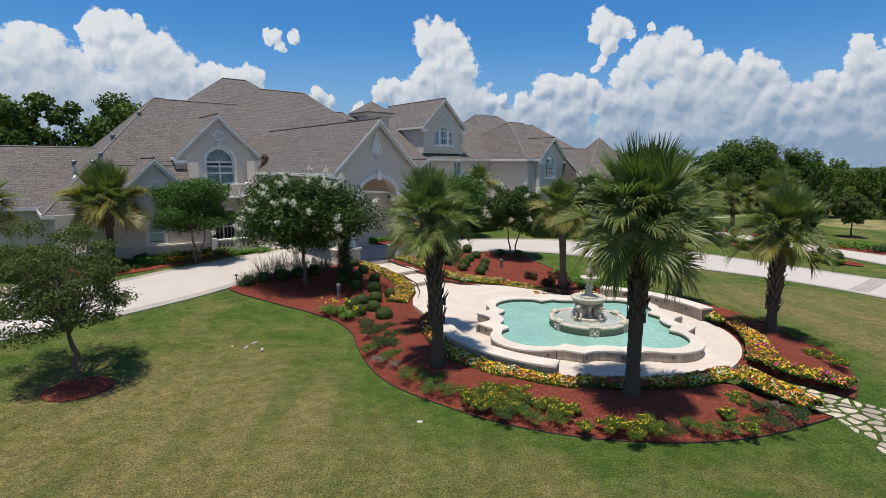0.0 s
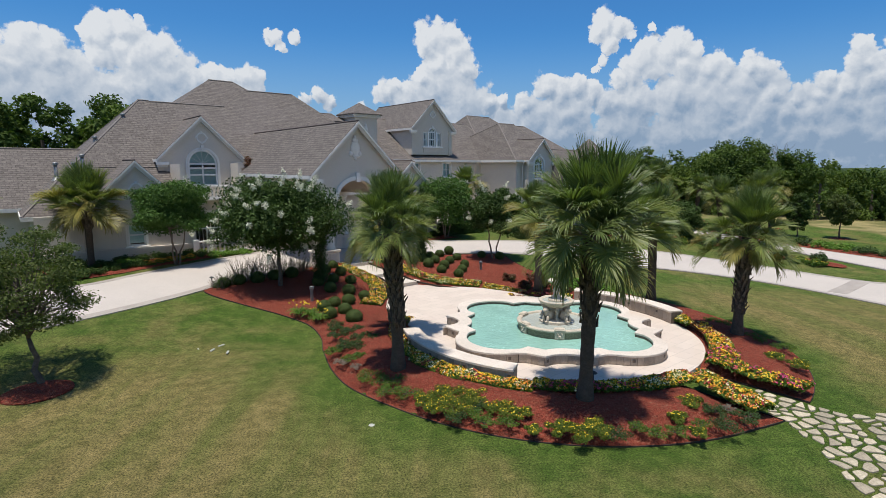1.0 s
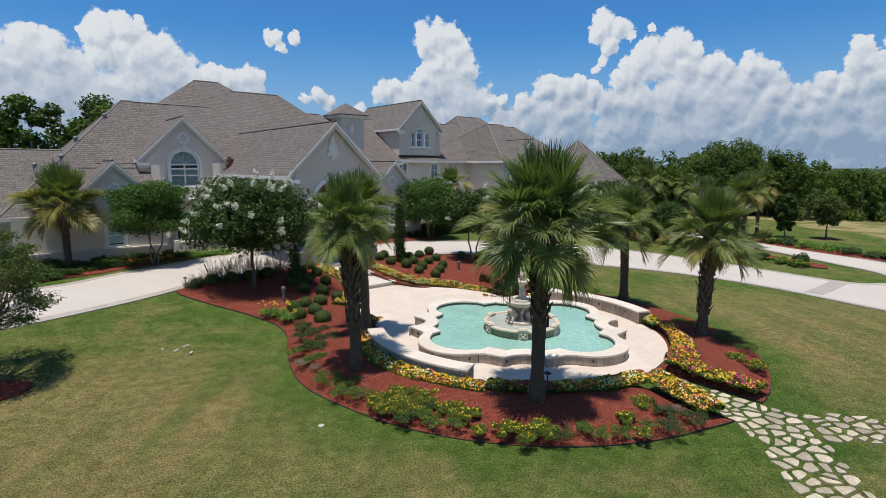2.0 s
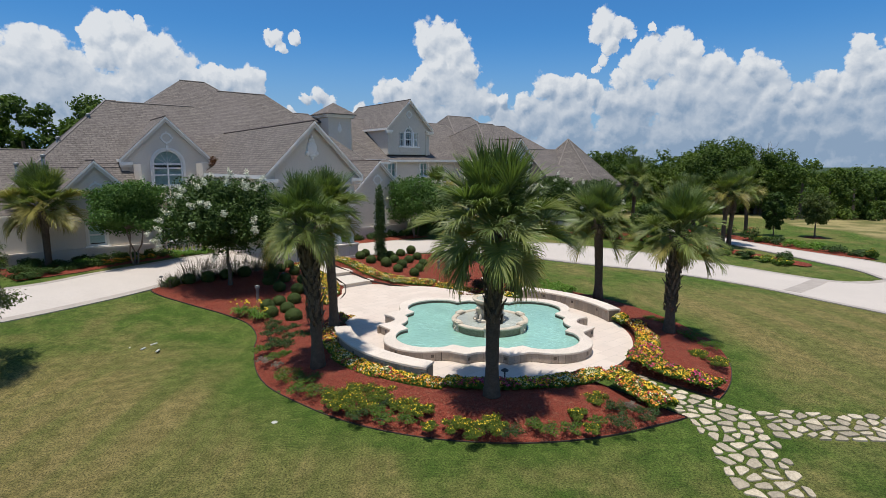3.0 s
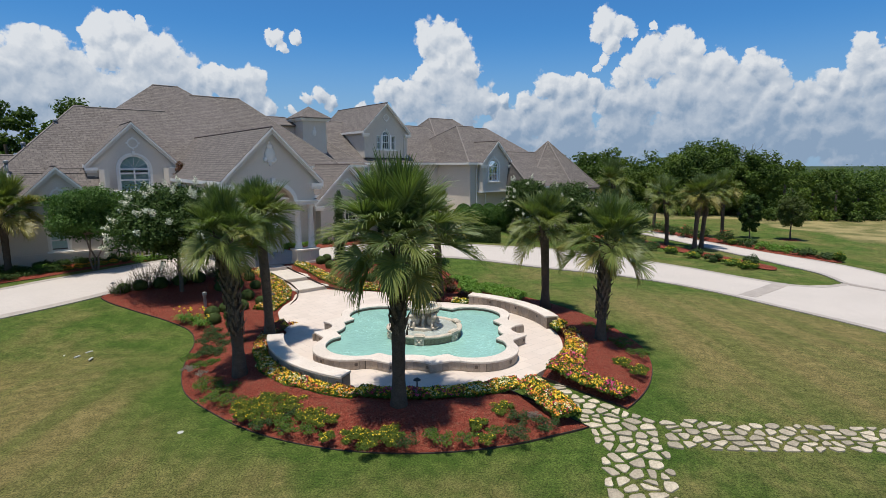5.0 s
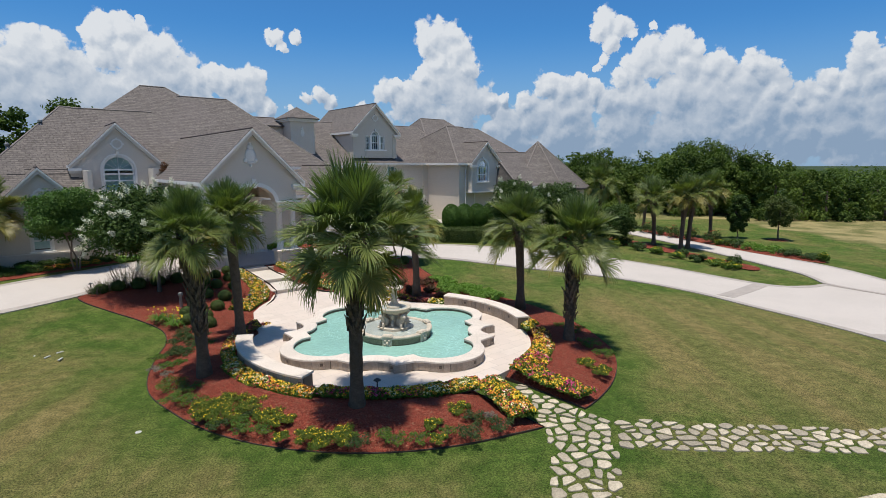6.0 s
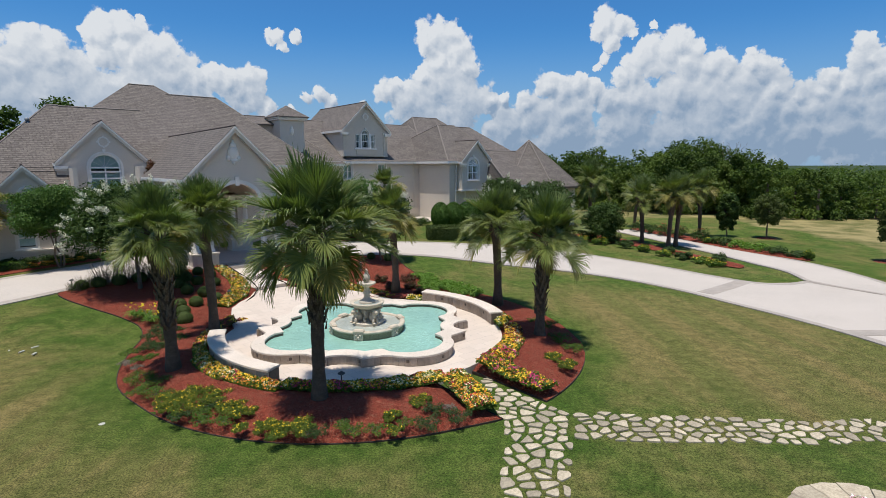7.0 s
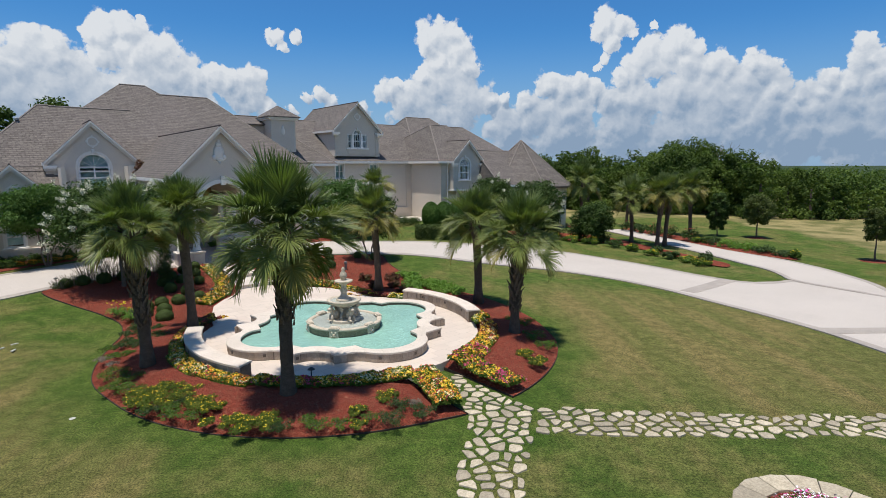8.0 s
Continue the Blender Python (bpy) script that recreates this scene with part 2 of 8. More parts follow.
TILE = mottled("wall_tile", (0.32, 0.255, 0.195), (0.40, 0.325, 0.25), (0.24, 0.19, 0.145), 2.5, 45, 0.6, 0.3, 0.004, 0.35)
TILE_DARK = mottled("accent_tile", (0.10, 0.075, 0.055), (0.15, 0.11, 0.08), (0.07, 0.05, 0.04), 6, 60, 0.5, 0.4, 0.004)
CARVED = mottled("cast_stone", (0.43, 0.36, 0.27), (0.57, 0.49, 0.38), (0.25, 0.20, 0.145), 3.0, 30, 0.8, 0.5, 0.012)
MOSAIC = mottled("pebbled_band", (0.13, 0.115, 0.07), (0.33, 0.29, 0.18), (0.10, 0.09, 0.06), 30, 70, 0.6, 0.8, 0.02)
FLAG = mottled("flagstone", (0.32, 0.265, 0.185), (0.43, 0.365, 0.262), (0.31, 0.21, 0.125), 1.6, 22, 0.85, 0.5, 0.012, 0.6)
METAL = mottled("vent_metal", (0.20, 0.20, 0.195), (0.28, 0.28, 0.27), (0.14, 0.14, 0.135), 4, 40, 0.5)
METAL.node_tree.nodes["Principled BSDF"].inputs["Metallic"].default_value = 0.8
LAMP_METAL = mottled("lamp_metal", (0.03, 0.03, 0.03), (0.05, 0.05, 0.05), (0.02, 0.02, 0.02), 4, 40, 0.5)
EDGING = mottled("bed_edging", (0.030, 0.020, 0.015), (0.05, 0.032, 0.024), (0.02, 0.015, 0.012), 3, 40, 0.8)
PALE_BLOCK = mottled("pale_rubble", (0.36, 0.36, 0.30), (0.44, 0.43, 0.37), (0.28, 0.29, 0.23), 5, 40, 0.8)
BARK = mottled("bark", (0.085, 0.068, 0.052), (0.14, 0.115, 0.09), (0.05, 0.042, 0.033), 5, 40, 0.95, 0.8, 0.02)
PALM_BARK = mottled("palm_trunk", (0.062, 0.045, 0.032), (0.108, 0.081, 0.059), (0.045, 0.034, 0.024), 6, 30, 0.95, 0.9, 0.03)
BOOT = mottled("palm_boots", (0.085, 0.064, 0.046), (0.175, 0.135, 0.098), (0.06, 0.047, 0.034), 6, 30, 0.95, 0.5, 0.01)
SMOOTH_BARK = mottled("smooth_bark", (0.13, 0.095, 0.07), (0.19, 0.14, 0.105), (0.09, 0.07, 0.055), 5, 30, 0.8, 0.3, 0.006)

OAK_LEAF = leafy("oak_leaves", (0.050, 0.072, 0.022), (0.125, 0.150, 0.046), (0.12, 0.145, 0.045), 0.4, 0.65)
MYRTLE_LEAF = leafy("myrtle_leaves", (0.022, 0.044, 0.010), (0.064, 0.104, 0.023), (0.064, 0.104, 0.023), 0.2, 0.62)
FRESH_LEAF = leafy("fresh_leaves", (0.034, 0.076, 0.015), (0.085, 0.155, 0.030), (0.080, 0.145, 0.030), 0.25, 0.62)
WOOD_LEAF = leafy("woodland_leaves", (0.030, 0.056, 0.014), (0.095, 0.140, 0.032), (0.150, 0.200, 0.042), 0.3, 0.7, 0.1, 0.16)
DARK_LEAF = leafy("juniper_leaves", (0.034, 0.062, 0.020), (0.075, 0.115, 0.036), (0.065, 0.10, 0.032))
BOX_LEAF = leafy("boxwood_leaves", (0.036, 0.060, 0.016), (0.092, 0.122, 0.032), (0.080, 0.112, 0.028), 0.2, 0.65)
LOW_LEAF = leafy("ground_cover_leaves", (0.055, 0.105, 0.018), (0.125, 0.195, 0.034), (0.145, 0.195, 0.034))
LANTANA_LEAF = leafy("lantana_leaves", (0.060, 0.100, 0.016), (0.140, 0.180, 0.028), (0.175, 0.195, 0.030))
LIME_LEAF = leafy("lime_leaves", (0.10, 0.19, 0.03), (0.17, 0.28, 0.05), (0.16, 0.27, 0.045))
BRONZE_LEAF = leafy("bronze_leaves", (0.085, 0.035, 0.026), (0.16, 0.07, 0.045), (0.10, 0.11, 0.04))
GREY_STALK = leafy("dry_stalks", (0.16, 0.13, 0.10), (0.24, 0.20, 0.155), (0.2, 0.17, 0.13), 0.1)
PALM_GREEN = leafy("palm_leaves", (0.078, 0.116, 0.034), (0.205, 0.248, 0.082), (0.185, 0.224, 0.070), 0.30, 0.38, 0.42)
PALM_OLD = leafy("older_palm_leaves", (0.100, 0.135, 0.032), (0.225, 0.250, 0.066), (0.21, 0.225, 0.058), 0.28, 0.42, 0.3)
PALM_YELLOW = leafy("yellowed_palm_leaves", (0.17, 0.155, 0.035), (0.29, 0.245, 0.06), (0.27, 0.22, 0.055), 0.28, 0.45, 0.3)
STEM = mottled("leaf_stem", (0.12, 0.14, 0.05), (0.16, 0.17, 0.07), (0.1, 0.1, 0.05), 3, 30, 0.5)
WHITE_BLOOM = petals("white_blossoms", [(0.74, 0.71, 0.57), (0.66, 0.65, 0.50), (0.55, 0.56, 0.40)])
GOLD_F = petals("gold_bedding_blossoms", [(0.72, 0.48, 0.015), (0.76, 0.56, 0.05), (0.68, 0.40, 0.01)])
ORANGE_F = petals("orange_bedding_blossoms", [(0.68, 0.24, 0.02), (0.72, 0.34, 0.03), (0.58, 0.17, 0.02)])
CREAM_F = petals("cream_bedding_blossoms", [(0.70, 0.62, 0.30), (0.70, 0.66, 0.46), (0.68, 0.56, 0.16)])
RED_F = petals("red_bedding_blossoms", [(0.42, 0.04, 0.035), (0.50, 0.09, 0.05), (0.34, 0.03, 0.05)])
ROSE_F = petals("rose_bedding_blossoms", [(0.48, 0.04, 0.13), (0.58, 0.08, 0.20), (0.40, 0.03, 0.12)])
PLUM_F = petals("maroon_bedding_blossoms", [(0.22, 0.035, 0.03), (0.30, 0.07, 0.035), (0.18, 0.03, 0.04)])
ANNUALS = [GOLD_F, ORANGE_F, GOLD_F, RED_F, CREAM_F, ORANGE_F]
ANNUALS_PALE = [CREAM_F, GOLD_F, ORANGE_F, CREAM_F, GOLD_F, RED_F]
ANNUALS_RED = [ROSE_F, RED_F, GOLD_F, ROSE_F, ORANGE_F, GOLD_F]
MAROON = [PLUM_F, RED_F, PLUM_F, GOLD_F]
YELLOW = petals("yellow_blossoms", [(0.70, 0.50, 0.01), (0.74, 0.55, 0.03), (0.62, 0.44, 0.01)])
RED_BLOOM = petals("red_blossoms", [(0.42, 0.03, 0.025), (0.5, 0.05, 0.04), (0.35, 0.03, 0.02)])
ORANGE = petals("orange_blossoms", [(0.70, 0.30, 0.015), (0.74, 0.42, 0.02), (0.6, 0.2, 0.01)])
PINKS = petals("pink_and_white_blossoms", [(0.62, 0.10, 0.30), (0.78, 0.72, 0.72), (0.5, 0.05, 0.2), (0.8, 0.78, 0.76), (0.8, 0.8, 0.78)])


def terrace_stone():
    """Large pale slabs laid with the house, with hairline joints."""
    m, t, b = material("terrace_stone", 0.7)
    c = t.nodes.new("ShaderNodeTexCoord").outputs["Object"]
    turn = t.nodes.new("ShaderNodeMapping")
    turn.inputs["Rotation"].default_value = (0, 0, radians(-39.0))
    t.links.new(c, turn.inputs[0])
    br = t.nodes.new("ShaderNodeTexBrick")
    t.links.new(turn.outputs[0], br.inputs["Vector"])
    for key, value in (("Scale", 1.0), ("Mortar Size", 0.006), ("Bias", 0.0), ("Brick Width", 0.62), ("Row Height", 0.46)):
        br.inputs[key].default_value = value
    br.inputs["Color1"].default_value, br.inputs["Color2"].default_value = (0.60, 0.505, 0.42, 1), (0.555, 0.46, 0.38, 1)
    br.inputs["Mortar"].default_value = (0.40, 0.34, 0.28, 1)
    col = mixed(t, math_node(t, "MULTIPLY", ramp(t, noise_of(t, c, 1.1, 6.0, 0.6), 0.4, 0.7), 0.3), br.outputs["Color"], (0.46, 0.39, 0.32))
    t.links.new(col, b.inputs["Base Color"])
    bumped(t, b, noise_of(t, c, 40.0, 3.0), 0.06, 0.003)
    return m


TERRACE = terrace_stone()


def glass_material():
    m, t, b = material("window_glass", 0.03)
    b.inputs["Base Color"].default_value = (0.75, 0.88, 0.86, 1)
    b.inputs["Transmission Weight"].default_value = 1.0
    b.inputs["IOR"].default_value = 1.45
    return m


def shingles():
    """Courses of asphalt shingles that follow the height, with blended tabs."""
    m, t, b = material("roof_shingles", 0.9)
    tc = t.nodes.new("ShaderNodeTexCoord")
    p, nrm = t.nodes.new("ShaderNodeSeparateXYZ"), t.nodes.new("ShaderNodeSeparateXYZ")
    t.links.new(tc.outputs["Object"], p.inputs[0]), t.links.new(tc.outputs["Normal"], nrm.inputs[0])
    side = math_node(t, "GREATER_THAN", math_node(t, "ABSOLUTE", nrm.outputs[0]), math_node(t, "ABSOLUTE", nrm.outputs[1]))
    along = math_node(t, "ADD", math_node(t, "MULTIPLY", p.outputs[1], side), math_node(t, "MULTIPLY", p.outputs[0], math_node(t, "SUBTRACT", 1.0, side)))
    v = t.nodes.new("ShaderNodeCombineXYZ")
    t.links.new(along, v.inputs[0]), t.links.new(p.outputs[2], v.inputs[1])
    br = t.nodes.new("ShaderNodeTexBrick")
    t.links.new(v.outputs[0], br.inputs["Vector"])
    for key, value in (("Scale", 1.0), ("Mortar Size", 0.017), ("Bias", 0.0), ("Brick Width", 0.42), ("Row Height", 0.13)):
        br.inputs[key].default_value = value
    br.inputs["Color1"].default_value, br.inputs["Color2"].default_value = (0.172, 0.147, 0.129, 1), (0.098, 0.083, 0.073, 1)
    br.inputs["Mortar"].default_value = (0.045, 0.038, 0.033, 1)
    c = tc.outputs["Object"]
    col = mixed(t, 0.4, br.outputs["Color"], mixed(t, ramp(t, noise_of(t, c, 7.0, 4.0), 0.35, 0.65), (0.080, 0.067, 0.058), (0.205, 0.175, 0.152)))
    col = mixed(t, math_node(t, "MULTIPLY", ramp(t, noise_of(t, c, 0.25, 5.0, 0.6), 0.45, 0.75), 0.35), col, (0.16, 0.135, 0.125))
    t.links.new(col, b.inputs["Base Color"])
    bumped(t, b, br.outputs["Fac"], -0.5, 0.03)
    return m


def lawn():
    """Mown grass, green where it is watered and straw-coloured in patches; unmown meadow far off."""
    m, t, b = material("grass", 0.95)
    b.inputs["Specular IOR Level"].default_value = 0.1
    c = t.nodes.new("ShaderNodeTexCoord").outputs["Object"]
    p = t.nodes.new("ShaderNodeSeparateXYZ")
    t.links.new(c, p.inputs[0])
    green = mixed(t, ramp(t, noise_of(t, c, 1.3, 9.0, 0.72), 0.38, 0.62), (0.045, 0.082, 0.014), (0.080, 0.116, 0.025))
    straw = mixed(t, ramp(t, noise_of(t, c, 2.6, 5.0, 0.65), 0.3, 0.7), (0.128, 0.109, 0.041), (0.208, 0.166, 0.072))
    # the strip that the sprinklers reach round the bed stays green
    d = node(t, "ShaderNodeVectorMath", op="DISTANCE")
    d.inputs[1].default_value = (5.2, 19.3, -0.3)
    t.links.new(c, d.inputs[0])
    wet = math_node(t, "SUBTRACT", 1.0, ramp(t, math_node(t, "ADD", d.outputs["Value"], math_node(t, "MULTIPLY", noise_of(t, c, 0.5, 4.0), 3.0)), 9.6, 11.8))
    wob = math_node(t, "MULTIPLY", noise_of(t, c, 0.45, 7.0, 0.65), 7.0)

    def patch(x, y, edge, core):
        n = node(t, "ShaderNodeVectorMath", op="DISTANCE")
        n.inputs[1].default_value = (x, y, -0.3)
        t.links.new(c, n.inputs[0])
        return ramp(t, math_node(t, "ADD", n.outputs["Value"], wob), edge, core)
    scorch = math_node(t, "MAXIMUM", math_node(t, "MAXIMUM", patch(-7.5, 9.5, 13.0, 8.5), patch(-1.0, 8.0, 9.5, 6.5)), math_node(t, "MAXIMUM", patch(18.0, 21.5, 13.5, 8.8), patch(20.0, 17.5, 11.5, 8.0)))
    dry = math_node(t, "MULTIPLY", ramp(t, noise_of(t, c, 0.22, 8.0, 0.66), 0.40, 0.62), 0.8)
    bare = math_node(t, "MULTIPLY", math_node(t, "MAXIMUM", dry, scorch), math_node(t, "SUBTRACT", 1.0, wet))
    # streaks left by the mower
    lane = node(t, "ShaderNodeVectorMath", op="MULTIPLY")
    lane.inputs[1].default_value = (0.9, 0.10, 1.0)
    t.links.new(c, lane.inputs[0])
    streak = ramp(t, noise_of(t, lane.outputs[0], 1.0, 5.0, 0.6), 0.38, 0.64)
    bare = math_node(t, "MULTIPLY", bare, math_node(t, "MULTIPLY_ADD", streak, 0.5))
    bare.node.inputs[2].default_value = 0.55
    col = mixed(t, bare, green, straw)
    blades = noise_of(t, c, 22.0, 8.0, 0.85)
    tuft = noise_of(t, c, 5.0, 4.0, 0.7)
    col = mixed(t, 1.0, col, mixed(t, ramp(t, blades, 0.36, 0.64), (0.26, 0.30, 0.26), (1.80, 1.74, 1.6)), "MULTIPLY")
    col = mixed(t, 1.0, col, mixed(t, ramp(t, tuft, 0.3, 0.7), (0.86, 0.88, 0.85), (1.14, 1.12, 1.1)), "MULTIPLY")
    meadow = mixed(t, ramp(t, noise_of(t, c, 0.35, 6.0, 0.65), 0.35, 0.65), (0.115, 0.115, 0.038), (0.290, 0.235, 0.105))
    ragged = math_node(t, "MULTIPLY", noise_of(t, c, 0.15, 6.0), 8.0)
    far = math_node(t, "MAXIMUM", ramp(t, math_node(t, "ADD", p.outputs[1], ragged), 76.0, 79.0), ramp(t, math_node(t, "ADD", p.outputs[0], ragged), 50.4, 52.0))
    col = mixed(t, far, col, meadow)
    wood = ramp(t, d.outputs["Value"], 130.0, 230.0)
    col = mixed(t, wood, col, mixed(t, ramp(t, noise_of(t, c, 0.05, 6.0, 0.7), 0.35, 0.7), (0.022, 0.040, 0.018), (0.060, 0.080, 0.035)))
    t.links.new(col, b.inputs["Base Color"])
    bumped(t, b, blades, 0.8, 0.06)
    return m


def mulch():
    m, t, b = material("red_mulch", 0.95)
    b.inputs["Specular IOR Level"].default_value = 0.08
    c = t.nodes.new("ShaderNodeTexCoord").outputs["Object"]
    v = node(t, "ShaderNodeTexVoronoi", i2=24.0)
    st = node(t, "ShaderNodeVectorMath", op="MULTIPLY")
    st.inputs[1].default_value = (1.0, 2.2, 1.0)
    wob = node(t, "ShaderNodeVectorMath", op="ADD")
    t.links.new(c, wob.inputs[0])
    wn = node(t, "ShaderNodeTexNoise", i2=4.0)
    t.links.new(c, wn.inputs[0]), t.links.new(wn.outputs[1], wob.inputs[1])
    t.links.new(wob.outputs[0], st.inputs[0]), t.links.new(st.outputs[0], v.inputs[0])
    g = t.nodes.new("ShaderNodeSeparateColor")
    t.links.new(v.outputs["Color"], g.inputs[0])
    col = mixed(t, g.outputs[0], (0.105, 0.021, 0.013), (0.43, 0.098, 0.060))
    col = mixed(t, ramp(t, g.outputs[1], 0.8, 0.95), col, (0.33, 0.16, 0.10))
    col = mixed(t, math_node(t, "MULTIPLY", ramp(t, noise_of(t, c, 0.9, 5.0, 0.6), 0.5, 0.75), 0.5), col, (0.17, 0.036, 0.022))
    t.links.new(col, b.inputs["Base Color"])
    bumped(t, b, math_node(t, "ADD", g.outputs[2], v.outputs["Distance"]), 0.9, 0.03)
    return m


def water(name, body, scale, strength):
    m, t, b = material(name, 0.06)
    c = t.nodes.new("ShaderNodeTexCoord").outputs["Object"]
    b.inputs["Specular IOR Level"].default_value = 0.5
    wave = noise_of(t, c, scale, 4.0, 0.6)
    col = mixed(t, ramp(t, noise_of(t, c, 0.7, 3.0), 0.3, 0.7), body, tuple(v * 1.12 for v in body))
    # threads of light that ripples gather on the pool floor, painted in brighter colour
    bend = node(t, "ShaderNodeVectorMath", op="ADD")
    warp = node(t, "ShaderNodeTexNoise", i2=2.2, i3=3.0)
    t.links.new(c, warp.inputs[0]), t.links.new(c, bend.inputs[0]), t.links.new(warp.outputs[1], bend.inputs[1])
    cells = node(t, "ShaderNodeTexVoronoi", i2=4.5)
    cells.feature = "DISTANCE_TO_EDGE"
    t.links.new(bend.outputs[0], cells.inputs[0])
    painted_caustic = math_node(t, "MULTIPLY", ramp(t, cells.outputs["Distance"], 0.055, 0.0), ramp(t, noise_of(t, c, 1.1, 3.0), 0.40, 0.62))
    col = mixed(t, math_node(t, "MULTIPLY", painted_caustic, 0.55), col, tuple(min(0.8, v * 1.7 + 0.1) for v in body))
    t.links.new(col, b.inputs["Base Color"])
    bumped(t, b, wave, strength, 0.05)
    return m


GLASS = glass_material()
ROOF = shingles()
GRASS = lawn()
MULCH = mulch()
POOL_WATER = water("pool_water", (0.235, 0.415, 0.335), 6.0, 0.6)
BASIN_WATER = water("basin_water", (0.36, 0.38, 0.33), 16.0, 0.6)


# ---- building helpers ----
def mesh_of(name, verts, faces, mat=None, smooth=False):
    me = bpy.data.meshes.new(name)
    me.from_pydata([tuple(v) for v in verts], [], [tuple(f) for f in faces])
    if mat:
        me.materials.append(mat)
    if smooth:
        for poly in me.polygons:
            poly.use_smooth = True
    me.update()
    return me


def part(name, bm, mat, parent=None, label="", smooth=False):
    """One mesh object from a bmesh (or a ready mesh), under a thing or a part."""
    if isinstance(bm, bpy.types.Mesh):
        me = bm
    else:
        bmesh.ops.recalc_face_normals(bm, faces=bm.faces)
        me = bpy.data.meshes.new(name)
        bm.to_mesh(me)
        bm.free()
        me.materials.append(mat)
        if smooth:
            for poly in me.polygons:
                poly.use_smooth = True
    ob = new(name, me)
    if parent:
        ob.parent = parent
    if label:
        ob["label"] = label
    return ob


def thing(name, m, label, category, group_name="", kind=""):
    ob = new(name)
    ob.matrix_basis = m
    return tagged(ob, label, category, group_name, kind)


def box(bm, x0, x1, y0, y1, z0, z1, bevel=0.0, top=1.0):
    """A box; top below 1 draws its upper face in."""
    cx, cy = (x0 + x1) / 2, (y0 + y1) / 2
    vs = []
    for z, k in ((z0, 1.0), (z1, top)):
        for x, y in ((x0, y0), (x1, y0), (x1, y1), (x0, y1)):
            vs.append(bm.verts.new((cx + (x - cx) * k, cy + (y - cy) * k, z)))
    fs = [bm.faces.new([vs[i] for i in f]) for f in ((3, 2, 1, 0), (4, 5, 6, 7), (0, 1, 5, 4), (1, 2, 6, 5), (2, 3, 7, 6), (3, 0, 4, 7))]
    if bevel:
        bmesh.ops.bevel(bm, geom=list({e for f in fs for e in f.edges}), offset=bevel, segments=1, affect="EDGES")
    return vs


def boxes(*dims, bevel=0.0):
    bm = bmesh.new()
    for d in dims:
        box(bm, *d, bevel=bevel)
    return bm


def tube(bm, pts, radii, seg=8, cap=True):
    """A tapered limb through the points."""
    rings = []
    for i, p in enumerate(pts):
        p = Vector(p)
        a = Vector(pts[max(0, i - 1)])
        b = Vector(pts[min(len(pts) - 1, i + 1)])
        d = (b - a).normalized()
        s = d.orthogonal().normalized() if abs(d.z) < 0.9 else Vector((1, 0, 0))
        s = (s - d * s.dot(d)).normalized()
        w = d.cross(s)
        rings.append([bm.verts.new(p + (s * math.cos(k * math.tau / seg) + w * math.sin(k * math.tau / seg)) * radii[i]) for k in range(seg)])
    for r0, r1 in zip(rings, rings[1:]):
        for k in range(seg):
            bm.faces.new((r0[k], r0[(k + 1) % seg], r1[(k + 1) % seg], r1[k]))
    if cap:
        bm.faces.new(rings[0][::-1]), bm.faces.new(rings[-1])
    return rings


def turned(profile, seg=24, bm=None, at=(0, 0, 0)):
    """A solid of revolution from (radius, height) pairs."""
    bm = bm or bmesh.new()
    rings = [[bm.verts.new((at[0] + r * math.cos(k * math.tau / seg), at[1] + r * math.sin(k * math.tau / seg), at[2] + z)) for k in range(seg)] for r, z in profile]
    for r0, r1 in zip(rings, rings[1:]):
        for k in range(seg):
            bm.faces.new((r0[k], r0[(k + 1) % seg], r1[(k + 1) % seg], r1[k]))
    bm.faces.new(rings[0][::-1]), bm.faces.new(rings[-1])
    return bm


def panel(outline, holes, v0, v1):
    """A wall panel in the plane of u and z with openings, from depth v0 to v1."""
    bm = bmesh.new()
    edges, loops = [], []
    for loop in (outline, *holes):
        vs = [bm.verts.new((u, v0, z)) for u, z in loop]
        loops.append(vs)
        edges += [bm.edges.new((vs[i], vs[(i + 1) % len(vs)])) for i in range(len(vs))]
    bmesh.ops.triangle_fill(bm, use_beauty=True, use_dissolve=False, edges=edges)
    front = list(bm.faces)
    twin = {v: bm.verts.new((v.co.x, v1, v.co.z)) for v in list(bm.verts)}
    for f in front:
        bm.faces.new([twin[v] for v in f.verts][::-1])
    for vs in loops:
        for i in range(len(vs)):
            a, b = vs[i], vs[(i + 1) % len(vs)]
            bm.faces.new((a, b, twin[b], twin[a]))
    return bm


def arch_loop(u, half, z0, spring, rise=None, n=12):
    """An opening with an arched head."""
    rise = half if rise is None else rise
    pts = [(u - half, z0), (u + half, z0), (u + half, spring)]
    pts += [(u + half * math.cos(math.pi * k / n), spring + rise * math.sin(math.pi * k / n)) for k in range(1, n)]
    return pts + [(u - half, spring)]


def band_loop(outer, inner, v0, v1):
    """A flat ring between two loops of equal count in the plane of u and z."""
    bm = bmesh.new()
    grid = [[bm.verts.new((u, v, z)) for u, z in loop] for v in (v0, v1) for loop in (outer, inner)]
    n = len(outer)
    for i in range(n):
        j = (i + 1) % n
        a, b, c, d = grid
        bm.faces.new((a[i], a[j], b[j], b[i])), bm.faces.new((c[j], c[i], d[i], d[j]))
        bm.faces.new((a[j], a[i], c[i], c[j])), bm.faces.new((b[i], b[j], d[j], d[i]))
    return bm


